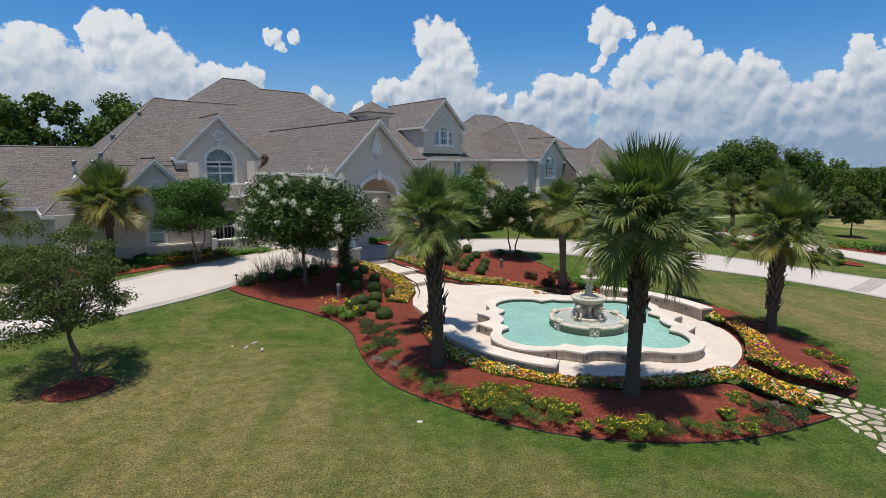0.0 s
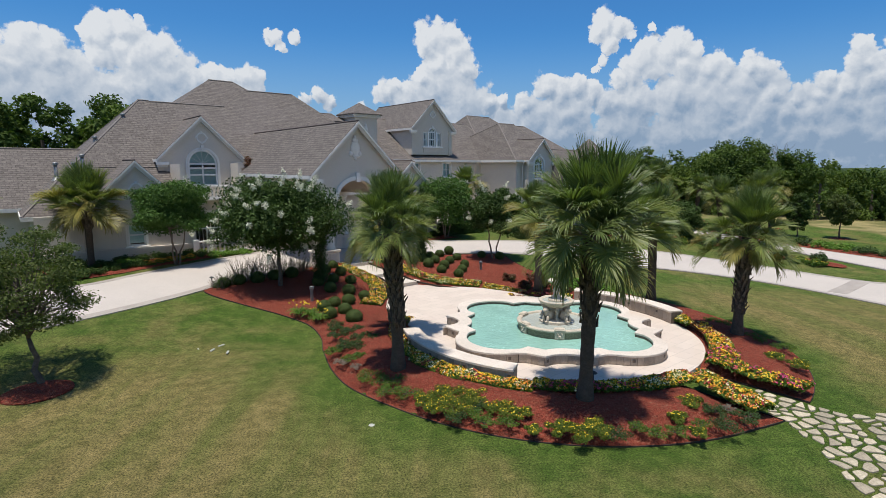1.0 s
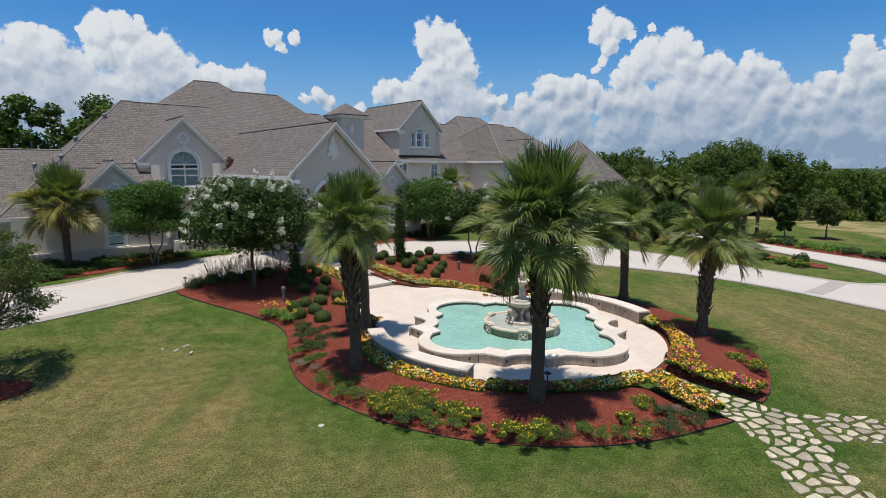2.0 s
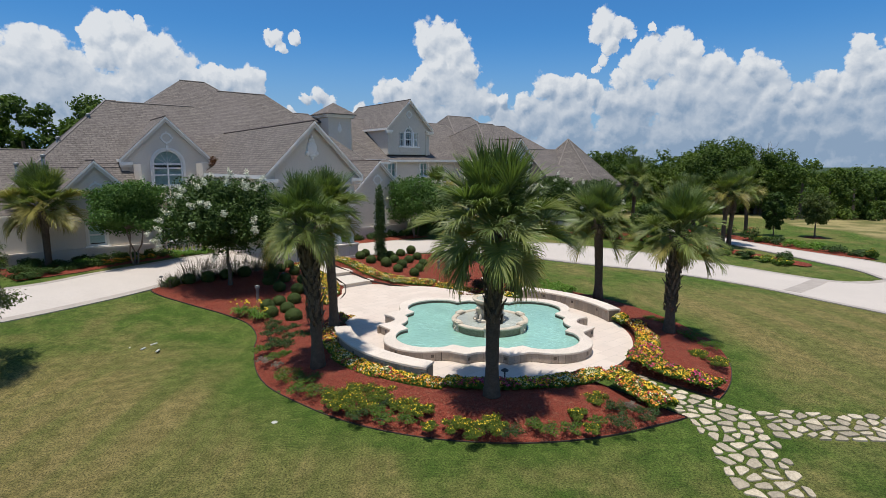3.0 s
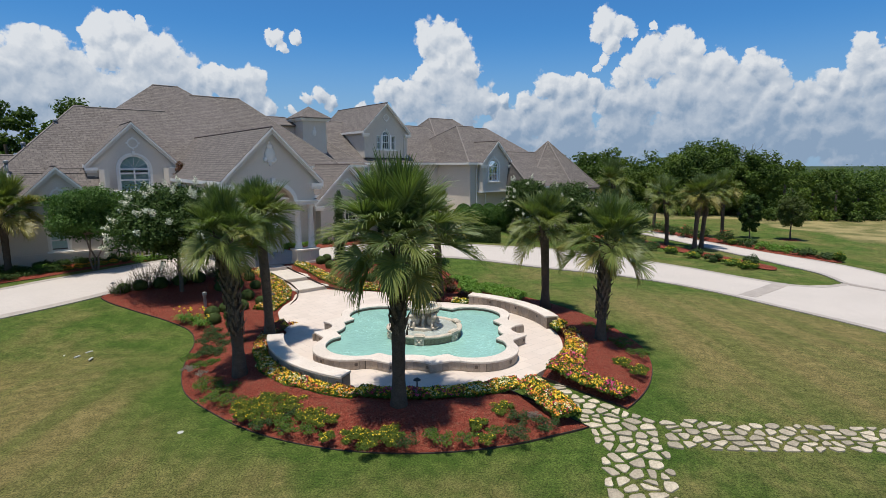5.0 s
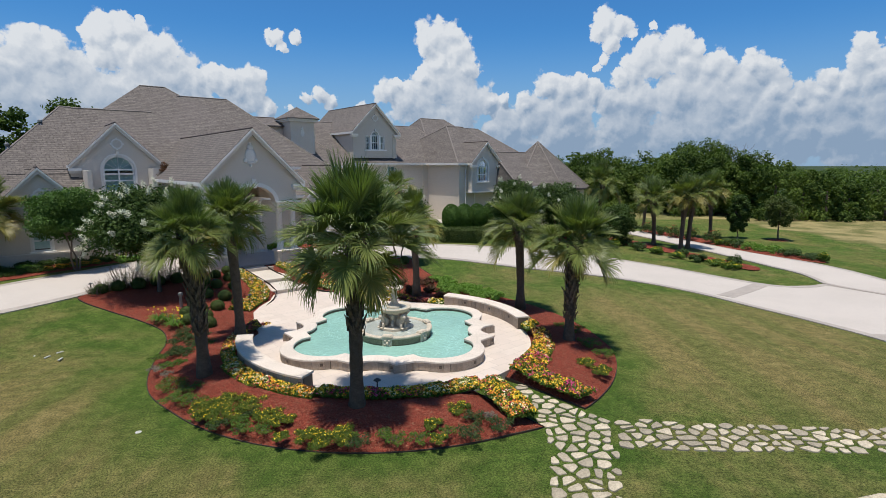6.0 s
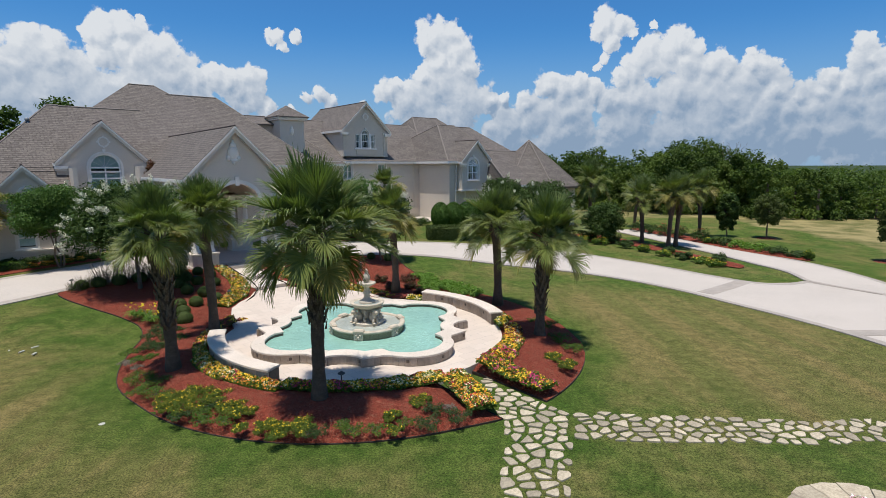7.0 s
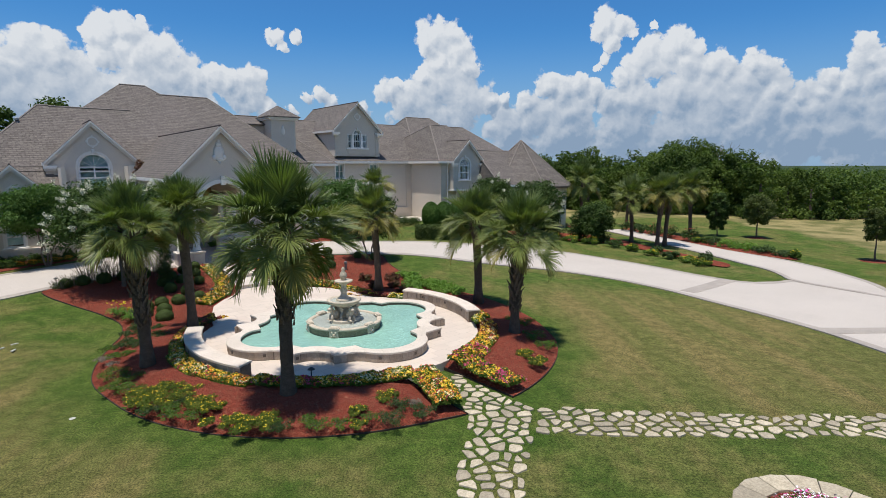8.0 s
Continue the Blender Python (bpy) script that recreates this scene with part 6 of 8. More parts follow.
palm(6.0, 25.6, 0.25, 3.45, 0.78, "yellow", 6, 58, (-0.2, 0), 0.2, 0.19, "sabal palm with yellowing lower fronds behind the pool")
palm(-18.2, 29.0, 0.45, 3.2, 1.08, "yellow", 7, 84, (0, 0), 0.3, 0.2, "sabal palm with yellowing fronds beside the house wall")
palm(-22.3, 25.6, 0.40, 3.4, 0.95, "yellow", 8, 58, (0, 0), 0.3, 0.2, "sabal palm with yellowing fronds beside the drive")
palm(3.4, 46.2, 0.3, 4.1, 0.85, "yellow", 9, 36, (0, 0), 0.3, 0.18, "sabal palm with yellowing fronds near the east wing")
for k, (x, y, h, c, tint) in enumerate(((27.2, 49.0, 4.3, 1.0, "olive"), (28.6, 46.4, 4.6, 0.95, "yellow"), (29.6, 47.2, 4.6, 0.95, "olive"), (35.2, 54.4, 4.8, 0.98, "yellow"), (24.4, 57.2, 5.4, 1.15, "olive"), (31.5, 63.0, 4.5, 0.9, "olive"))):
    palm(x, y, land(x, y) - 0.05, h, c, tint, 20 + k, 40, ((-0.3, 0.2, 0.3)[k % 3], 0), 0.35, 0.2, "sabal palm standing in the far bed beside the road")


# --- broad-leaved trees ---
def tree(name, x, y, height, crown_h, rx, rz, mat, bark, label, category, seed, leaves, size, trunks=1, girth=0.1, clumps=26, bloom=0, group_name="", small=0.36, squash=0.8, slim=0.5, z=None, lean=(0, 0), offset=(0, 0), wild=0.0):
    """Trunk and limbs that reach into a crown of many leaf clumps."""
    rng = random.Random(seed)
    z = land(x, y) if z is None else z
    t = thing(name, Matrix.Translation((x, y, z)), label, category, group_name)
    centre = (offset[0], offset[1], crown_h)
    cl = crown_clumps(rng, centre, rx, rz, clumps, small)
    if wild:
        cl = [(Vector(centre) + (c - Vector(centre)) * rng.uniform(1 - wild, 1 + wild * 0.6), r * rng.uniform(0.7, 1.3)) for c, r in cl]
    bm = bmesh.new()
    fork = crown_h - rz * 0.75
    for k in range(trunks):
        a = k * math.tau / trunks + 0.4
        spread = 0.0 if trunks == 1 else 0.10 * height
        foot = Vector((math.cos(a) * 0.07 * (trunks > 1), math.sin(a) * 0.07 * (trunks > 1), -0.15))
        head = Vector((math.cos(a) * spread + lean[0], math.sin(a) * spread + lean[1], fork))
        path = limb_path(rng, foot, head, 0.08)
        tube(bm, path, [girth * (1.25 if i == 0 else 1.0 - 0.09 * i) for i in range(len(path))], 8)
        if trunks == 1:
            top = Vector((offset[0], offset[1], crown_h + rz * 0.5))
            tube(bm, limb_path(rng, head, top, 0.1), [girth * 0.55 * (1 - 0.15 * i) for i in range(6)], 6)
        for c, r in cl[k::trunks]:
            start = head + Vector((0, 0, rng.uniform(0, 0.4) * rz)) if trunks == 1 else head
            tube(bm, limb_path(rng, start, c, 0.15, 4), [girth * q for q in (0.38, 0.3, 0.2, 0.13, 0.06)], 5)
    part("trunk", bm, bark, t, "", True)
    part("crown", leaf_mesh("crown", mat, [c for c, r in cl], [r for c, r in cl], leaves, size, seed, squash, 0.1 if wild else 0.35, 0.4, slim), None, t)
    if bloom:
        outer = [(c, r) for c, r in cl if (c - Vector(centre)).length > rx * 0.35]
        cs, rs = [], []
        for k in range(bloom):
            c, r = outer[rng.randrange(len(outer))]
            d = (c - Vector(centre)).normalized() + Vector((rng.uniform(-0.6, 0.6), rng.uniform(-0.6, 0.6), rng.uniform(-0.1, 0.9)))
            tip = c + d.normalized() * r * 0.9
            for j in range(3):
                cs.append(tip + d.normalized() * 0.13 * j)
                rs.append(0.17 - 0.04 * j)
        part("blossoms", leaf_mesh("blossoms", WHITE_BLOOM, cs, rs, bloom * 150, 0.026, seed + 5, 1.0, 0.2, 0.3, 0.8), None, t, "white flower heads")
    return t


tree("live_oak", -10.6, 14.7, 5.4, 2.95, 2.3, 2.05, OAK_LEAF, BARK, "young oak tree with small grey-green leaves on the lawn", "tree", 31, 26000, 0.040, 1, 0.10, 72, small=0.21, squash=0.5, wild=0.35, lean=(-0.25, 0), offset=(-0.35, 0))
tree("crape_myrtle", -6.55, 24.9, 5.4, 3.45, 3.1, 1.75, MYRTLE_LEAF, BARK, "dark green crape myrtle with white flower heads beside the drive", "tree", 32, 52000, 0.07, 1, 0.11, 76, 62, "crape myrtles", 0.30, 0.7, wild=0.22)
tree("crape_myrtle", -13.9, 29.9, 5.0, 3.35, 2.4, 1.65, FRESH_LEAF, SMOOTH_BARK, "bright green crape myrtle tree before the house wall", "tree", 33, 42000, 0.06, 3, 0.06, 44, 2, "crape myrtles", 0.30, 0.55, wild=0.3)
tree("crape_myrtle", 4.55, 33.0, 5.0, 3.15, 1.8, 1.45, MYRTLE_LEAF, SMOOTH_BARK, "dark green crape myrtle with a few white flowers", "tree", 34, 18000, 0.075, 2, 0.06, 40, 14, "crape myrtles", 0.32, 0.7, wild=0.25)
tree("crape_myrtle", 1.6, 41.6, 5.0, 3.0, 2.3, 1.9, FRESH_LEAF, SMOOTH_BARK, "light green crape myrtle before the east gable", "tree", 35, 16000, 0.085, 3, 0.06, 34, 6, "crape myrtles", 0.36)
tree("crape_myrtle", 14.2, 49.0, 5.0, 3.4, 2.4, 2.0, MYRTLE_LEAF, SMOOTH_BARK, "dark green crape myrtle with white flower heads", "tree", 36, 16000, 0.09, 3, 0.07, 34, 40, "crape myrtles", 0.36)
tree("crape_myrtle", 18.6, 50.6, 5.0, 3.6, 2.6, 2.0, MYRTLE_LEAF, SMOOTH_BARK, "dark green crape myrtle with white flower heads", "tree", 37, 16000, 0.09, 3, 0.07, 34, 20, "crape myrtles", 0.36)
tree("oak_sapling", 41.2, 52.7, 5.0, 2.9, 1.35, 1.9, OAK_LEAF, BARK, "young oak tree standing alone on the far lawn", "tree", 38, 9000, 0.09, 1, 0.10, 30)
tree("oak_sapling", 42.4, 39.2, 4.5, 2.8, 1.0, 1.6, OAK_LEAF, BARK, "slim young oak tree on the far lawn", "tree", 39, 7000, 0.08, 1, 0.08, 26)
tree("holly_tree", 37.9, 54.1, 4.8, 2.6, 1.05, 2.4, MYRTLE_LEAF, BARK, "dense dark evergreen tree in the far bed", "tree", 40, 9000, 0.09, 1, 0.08, 30)
tree("holly_tree", 23.6, 49.5, 4.2, 2.0, 1.9, 1.8, MYRTLE_LEAF, BARK, "dense dark evergreen tree in the far bed", "tree", 41, 10000, 0.1, 1, 0.08, 30)
tree("holly_tree", 19.5, 53.0, 4.0, 1.8, 2.0, 1.7, MYRTLE_LEAF, BARK, "dense dark evergreen tree in the far bed", "tree", 42, 10000, 0.1, 1, 0.08, 30)
tree("vine_shrub", *spot(14.2, 36.6), 5.0, 4.6, 0.55, 2.3, BRONZE_LEAF, SMOOTH_BARK, "slim bronze-leaved climber against the wall", "shrub", 43, 3500, 0.06, 1, 0.03, 18, small=0.5)

# --- columnar cypress ---
cyp = thing("cypress_tree", Matrix.Translation((0.0, 31.3, 0.45)), "slim dark columnar cypress beside the porch", "tree")
bm = bmesh.new()
tube(bm, [(0, 0, -0.1), (0, 0, 4.3)], [0.09, 0.03], 8)
part("trunk", bm, BARK, cyp)
cs = [(math.cos(k * 2.4) * 0.13, math.sin(k * 2.4) * 0.13, 0.35 + 4.1 * k / 40) for k in range(41)]
part("crown", leaf_mesh("crown", DARK_LEAF, cs, [0.30 - 0.16 * (k / 40) ** 3 for k in range(41)], 11000, 0.055, 50, 1.1, 0.2, 0.9, 0.3), None, cyp)


# --- shrubs ---
def box_ball(r, seed):
    """A clipped ball: twiggy core and a skin of small leaves."""
    bm = bmesh.new()
    bmesh.ops.create_icosphere(bm, subdivisions=3, radius=r * 0.93, matrix=Matrix.Translation((0, 0, r * 0.8)))
    bmesh.ops.recalc_face_normals(bm, faces=bm.faces)
    core = bpy.data.meshes.new("core")
    bm.to_mesh(core), bm.free()
    core.materials.append(BOX_LEAF)
    return core, leaf_mesh("foliage", BOX_LEAF, [(0, 0, r * 0.8)], [r], 3600, 0.018, seed, 0.95, 0.965, 0.2, 0.6, 0.03)


BALLS = [box_ball(0.42, 60), box_ball(0.42, 61)]


def boxwood(x, y, r, seed):
    rng = random.Random(seed)
    t = thing("boxwood_shrub", Matrix.LocRotScale((x, y, bed_height(x, y, 1.0) - 0.05), Euler((0, 0, rng.uniform(0, 6))), (r / 0.42, r / 0.42, r / 0.42 * rng.uniform(0.88, 1.0))), "clipped round boxwood shrub on red mulch", "shrub", "clipped boxwood balls")
    core, skin = BALLS[seed % 2]
    part("core", core, None, t)
    part("foliage", skin, None, t)


rng = random.Random(5)
for u, v, r in ((10.8, 19.4, 0.46), (10.6, 18.5, 0.44), (11.5, 19.8, 0.44), (11.35, 18.6, 0.46), (12.2, 19.8, 0.46), (11.1, 17.4, 0.52), (13.1, 22.9, 0.42), (12.9, 21.0, 0.46), (13.6, 24.7, 0.42), (14.0, 23.8, 0.42), (13.8, 22.4, 0.42), (14.4, 25.4, 0.4), (12.3, 21.7, 0.44), (12.8, 23.8, 0.42), (12.2, 22.8, 0.42), (13.2, 20.1, 0.4),
                (9.9, 24.6, 0.5), (9.0, 24.7, 0.5), (8.3, 24.6, 0.45), (10.8, 24.7, 0.5), (11.7, 24.7, 0.5),
                (18.9, 25.3, 0.46), (18.9, 24.1, 0.46), (19.3, 23.1, 0.48), (20.7, 25.6, 0.44), (20.0, 22.5, 0.44), (21.5, 24.8, 0.44), (22.6, 25.2, 0.46), (20.5, 24.5, 0.44), (19.6, 25.9, 0.42), (19.3, 21.9, 0.42), (19.7, 20.9, 0.42), (20.2, 23.6, 0.42), (21.0, 23.2, 0.42), (21.3, 22.2, 0.4), (20.5, 21.5, 0.42), (21.9, 23.6, 0.42), (19.7, 24.2, 0.42), (24.6, 22.6, 0.45), (23.8, 23.4, 0.4)):
    p = spot(u, v)
    boxwood(p.x, p.y, r * 0.68, rng.randrange(99))


def low_shrub(x, y, r, h, mat, seed, bloom=None, label="low spreading green shrub on red mulch", size=0.04, n=900, blooms=120, z=None, blossom=0.03):
    """A loose spreading shrub: a few stems, leaf clumps, and blossoms where it flowers."""
    rng = random.Random(seed)
    z = bed_height(x, y, 1.0) if z is None else z
    t = thing("shrub", Matrix.Translation((x, y, z - 0.02)), label, "shrub", "low shrubs in the beds")
    cs, rs = [], []
    bm = bmesh.new()
    for k in range(9):
        a, q = k * 2.4 + rng.random(), r * math.sqrt((k + 0.3) / 9) * 0.85
        c = Vector((math.cos(a) * q, math.sin(a) * q, h * rng.uniform(0.35, 0.75) * (1 - 0.4 * q / r)))
        cs.append(c), rs.append(r * rng.uniform(0.26, 0.42))
        tube(bm, [(0, 0, 0), tuple(c * 0.6 + Vector((0, 0, 0.03))), tuple(c)], [0.014, 0.01, 0.006], 4)
    part("stem_tuft", bm, BARK, t)
    part("foliage", leaf_mesh("foliage", mat, cs, rs, n, size, seed, h / r * 0.9, 0.3, 0.7, 0.45), None, t)
    if bloom:
        part("blossoms", leaf_mesh("blossoms", bloom, [c + Vector((0, 0, rs[i] * h / r * 0.75)) for i, c in enumerate(cs)], [q * 0.95 for q in rs], blooms, blossom, seed + 3, 0.25, 0.2, 1.5, 0.9), None, t, "small flower heads")
    return t


# plants round the fountain bed: place, spread, height
LANTANA = [(0.7, 13.0, 0.45, 0.36), (1.3, 13.4, 0.5, 0.4), (1.45, 12.6, 0.55, 0.42), (2.0, 13.2, 0.45, 0.36), (0.95, 12.55, 0.3, 0.28), (2.65, 12.55, 0.45, 0.34), (3.1, 12.25, 0.38, 0.3), (3.95, 11.5, 0.4, 0.32), (4.45, 11.25, 0.5, 0.38), (4.85, 11.45, 0.42, 0.34), (3.3, 11.45, 0.24, 0.22), (7.7, 12.9, 0.4, 0.32), (7.0, 12.05, 0.28, 0.24), (7.15, 11.3, 0.25, 0.22), (12.4, 15.6, 0.4, 0.26), (12.05, 16.3, 0.35, 0.26)]
SPRAWLS = [(-1.05, 14.7, 0.5, 0.3), (-0.45, 14.3, 0.55, 0.3), (0.2, 13.55, 0.4, 0.22), (-0.35, 13.65, 0.42, 0.22), (1.95, 12.3, 0.3, 0.2), (2.2, 11.85, 0.34, 0.2), (2.75, 11.85, 0.32, 0.2), (5.8, 11.6, 0.26, 0.24), (6.1, 11.3, 0.34, 0.24), (6.65, 11.35, 0.34, 0.24), (7.4, 11.65, 0.28, 0.26), (-2.5, 16.85, 0.36, 0.26), (-1.8, 16.15, 0.32, 0.24), (-1.55, 16.5, 0.25, 0.2), (12.7, 18.3, 0.5, 0.36), (12.95, 17.2, 0.42, 0.32), (11.05, 14.8, 0.25, 0.22), (11.1, 14.0, 0.2, 0.2), (12.7, 20.1, 0.45, 0.36), (12.2, 20.6, 0.4, 0.34)]
DARK_SHRUBS = [(1.5, 12.1, 0.34, 0.26), (2.1, 12.75, 0.3, 0.24), (5.2, 11.25, 0.38, 0.3), (7.95, 11.6, 0.42, 0.34), (8.05, 12.4, 0.34, 0.3), (8.7, 12.1, 0.4, 0.24), (-3.0, 19.9, 0.36, 0.36), (-2.9, 19.3, 0.34, 0.34), (-2.4, 19.0, 0.4, 0.36), (-1.85, 18.2, 0.36, 0.36), (-1.5, 18.5, 0.34, 0.36), (-1.25, 18.2, 0.3, 0.32), (-2.15, 17.7, 0.4, 0.34), (-1.7, 17.3, 0.36, 0.34), (-2.2, 17.2, 0.34, 0.3), (-2.75, 18.5, 0.3, 0.3), (-2.05, 19.4, 0.3, 0.32)]
GREY_PLANTS = [(-2.05, 15.85, 0.32, 0.24), (-1.5, 15.5, 0.22, 0.18), (8.5, 12.55, 0.24, 0.2)]
for kind, spots in (("y", LANTANA), ("j", SPRAWLS), ("d", DARK_SHRUBS), ("p", GREY_PLANTS)):
    mat, bl, lab = {"y": (LANTANA_LEAF, YELLOW, "mound of green lantana with yellow flowers"), "j": (LOW_LEAF, None, "sprawling green shrub on red mulch"), "d": (DARK_LEAF, None, "small dark green shrub on red mulch"), "p": (GREY_STALK, None, "grey-leaved low plant on red mulch")}[kind]
    for k, (x, y, rad, h) in enumerate(spots):
        low_shrub(x, y, rad, h * 0.72, mat, 100 + 40 * "yjdp".index(kind) + k, bl, lab, {"y": 0.021, "j": 0.022, "d": 0.021, "p": 0.02}[kind], int({"y": 7000, "j": 2300, "d": 3200, "p": 2000}[kind] * rad), int(150 * rad), blossom=0.017)


def daylily(x, y, r, seed):
    """A fountain of strap leaves with a few flowers on stalks."""
    rng = random.Random(seed)
    t = thing("daylily", Matrix.Translation((x, y, bed_height(x, y, 1.0) - 0.02)), "strappy light green daylily clump with yellow flowers", "flowers", "daylilies in the bed")
    bm = bmesh.new()
    for k in range(110):
        a = rng.uniform(0, math.tau)
        out, high = r * rng.uniform(0.45, 1.15), r * rng.uniform(0.55, 1.0)
        side = Vector((-math.sin(a), math.cos(a), 0)) * 0.014
        d = Vector((math.cos(a), math.sin(a), 0))
        rows = []
        for g in (0.0, 0.35, 0.7, 1.0):
            p = d * (0.05 + out * g) + Vector((0, 0, high * 1.6 * g * (1.15 - g)))
            w = side * (1.0 - 0.9 * g * g)
            rows.append((bm.verts.new(p - w), bm.verts.new(p + w)))
        for r0, r1 in zip(rows, rows[1:]):
            bm.faces.new((r0[0], r0[1], r1[1], r1[0]))
    part("foliage", bm, LIME_LEAF, t)
    tips = [Vector((math.cos(k * 2.4) * r * 0.7, math.sin(k * 2.4) * r * 0.7, r * rng.uniform(0.8, 1.15))) for k in range(6)]
    bm = bmesh.new()
    for p in tips:
        tube(bm, [(0, 0, 0), tuple(p * 0.6 + Vector((0, 0, 0.08))), tuple(p)], [0.008, 0.006, 0.005], 4)
    part("stalk_tuft", bm, STEM, t)
    part("blossoms", leaf_mesh("blossoms", YELLOW, tips, [0.05] * 6, 60, 0.035, seed, 0.7, 0.2, 0.8, 0.6), None, t, "yellow trumpet flowers")


for k, (x, y, r) in enumerate(((-4.75, 21.25, 0.5), (-4.2, 21.1, 0.55), (-3.75, 20.65, 0.45))):
    daylily(x, y, r, 200 + k)


def flower_bed(name, inner, outer, height, count, petal, leaf, label, seed, blossom=0.029):
    """A dense drift of annuals between two curves: leaves below, blossoms on top."""
    r = np.random.default_rng(seed)
    rows = len(inner)
    count = int(count * 1.35)
    pick = r.integers(0, rows - 1, count)
    f, g = r.random(count), r.random(count)
    a = np.array([tuple(p)[:2] for p in inner])
    b = np.array([tuple(p)[:2] for p in outer])
    pa = a[pick] * (1 - f)[:, None] + a[pick + 1] * f[:, None]
    pb = b[pick] * (1 - f)[:, None] + b[pick + 1] * f[:, None]
    q = pa * (1 - g)[:, None] + pb * g[:, None]
    hump = 0.45 + 0.55 * np.sin(np.pi * np.clip(g, 0.02, 0.98)) ** 0.6
    lump = np.array([0.8 + 0.55 * noise.noise((float(x) * 3.6, float(y) * 3.6, 0)) for x, y in q])
    base = np.array([bed_height(float(x), float(y), 1.0) for x, y in q])
    top = base + 0.64 * height * hump * lump

    def blades(n0, n1, z, size, slim, flat):
        n = n1 - n0
        nr = r.normal(size=(n, 3)) * (1 - flat) + np.array([0, -0.15, flat])
        nr /= np.linalg.norm(nr, axis=1)[:, None]
        u = np.cross(nr, r.normal(size=(n, 3)))
        u /= np.linalg.norm(u, axis=1)[:, None]
        w = np.cross(nr, u)
        s = (size * (0.7 + 0.6 * r.random(n)))[:, None]
        p = np.column_stack([q[n0:n1], z])
        v = np.stack([p - u * s, p - w * s * slim + nr * s * 0.2, p + u * s, p + w * s * slim + nr * s * 0.2], 1).reshape(-1, 3)
        return v, np.arange(n)[:, None] * 4 + np.arange(4)[None]
    cut = int(count * 0.66)
    bed = tagged(new(name), label, "flowers", kind="stuff")
    v, f4 = blades(0, cut, base[:cut] + (top - base)[:cut] * r.random(cut) * 0.9, 0.06, 0.5, 0.5)
    part("foliage", quad_mesh("foliage", v, f4, leaf), None, bed)
    z = base[cut:] + (top - base)[cut:] * (0.55 + 0.5 * r.random(count - cut))
    v, f4 = blades(cut, count, z, blossom, 0.9, 0.62)
    # blossoms of one colour stand together in small drifts
    drift = np.array([noise.noise((float(x) * 2.3, float(y) * 2.3, seed)) for x, y in q[cut:]]) + r.normal(size=count - cut) * 0.045
    order = np.argsort(np.argsort(drift)) * len(petal) // (count - cut)
    for k, mat in enumerate(petal):
        some = np.where(order == k)[0]
        vv = v.reshape(-1, 4, 3)[some].reshape(-1, 3)
        part("blossoms", quad_mesh("blossoms", vv, np.arange(len(some))[:, None] * 4 + np.arange(4)[None], mat), None, bed)


def ring_band(name, a0, a1, r0, r1, height, count, petal, leaf, label, seed):
    flower_bed(name, arc(POOL.x, POOL.y, r0, a0, a1, 24), arc(POOL.x, POOL.y, r1, a0, a1, 24), height, count, petal, leaf, label, seed)


ring_band("annual_flowers", 214, 236, 5.68, 6.25, 0.34, 5200, ANNUALS_PALE, LOW_LEAF, "dense cream and yellow bedding flowers beside the terrace", 301)
ring_band("annual_flowers", 236, 254, 5.66, 6.15, 0.32, 4200, ANNUALS, LOW_LEAF, "dense orange and red bedding flowers beside the terrace", 302)
ring_band("annual_flowers", 254, 284, 5.42, 5.95, 0.30, 6000, ANNUALS_RED + [CREAM_F, GOLD_F], LOW_LEAF, "rose, yellow and cream bedding flowers under the tall palm", 303)
ring_band("annual_flowers", 284, 302, 5.42, 6.05, 0.34, 4600, ANNUALS_PALE, LOW_LEAF, "dense cream and yellow bedding flowers beside the terrace", 304)
ring_band("annual_flowers", 199, 214, 5.68, 6.1, 0.30, 2400, ANNUALS_PALE, LOW_LEAF, "thin yellow bedding flowers behind the seat wall", 305)
ring_band("annual_flowers", 178, 199, 5.50, 6.1, 0.30, 3000, ANNUALS, BRONZE_LEAF, "orange and maroon bedding flowers beside the terrace", 306)
ring_band("annual_flowers", 160, 178, 5.45, 6.2, 0.30, 2800, MAROON, BRONZE_LEAF, "dark maroon bedding plants beside the terrace", 307)
# along the stone path
W_A, W_B = [Vector((8.95, 14.75, 0)), Vector((9.35, 14.1, 0)), Vector((9.65, 13.4, 0)), Vector((9.8, 12.6, 0))], [Vector((8.2, 14.2, 0)), Vector((8.6, 13.6, 0)), Vector((8.85, 13.0, 0)), Vector((9.05, 12.35, 0))]
flower_bed("annual_flowers", W_A, W_B, 0.36, 4200, ANNUALS, LOW_LEAF, "bright yellow and orange bedding flowers beside the stone path", 308)
E_A, E_B = [Vector((9.4, 15.6, 0)), Vector((10.0, 14.9, 0)), Vector((10.6, 14.2, 0)), Vector((11.15, 13.6, 0))], [Vector((10.05, 16.15, 0)), Vector((10.65, 15.4, 0)), Vector((11.25, 14.7, 0)), Vector((11.75, 14.0, 0))]
flower_bed("annual_flowers", E_A, E_B, 0.36, 3400, ANNUALS_RED, LOW_LEAF, "magenta and yellow bedding flowers beside the stone path", 309)
ring_band("annual_flowers", 322, 332, 5.45, 6.35, 0.38, 4200, ANNUALS_RED, LOW_LEAF, "rose, orange and yellow bedding flowers beside the terrace", 310)
ring_band("annual_flowers", 331, 347, 5.45, 6.2, 0.36, 4200, ANNUALS, LOW_LEAF, "orange and yellow bedding flowers beside the terrace", 311)
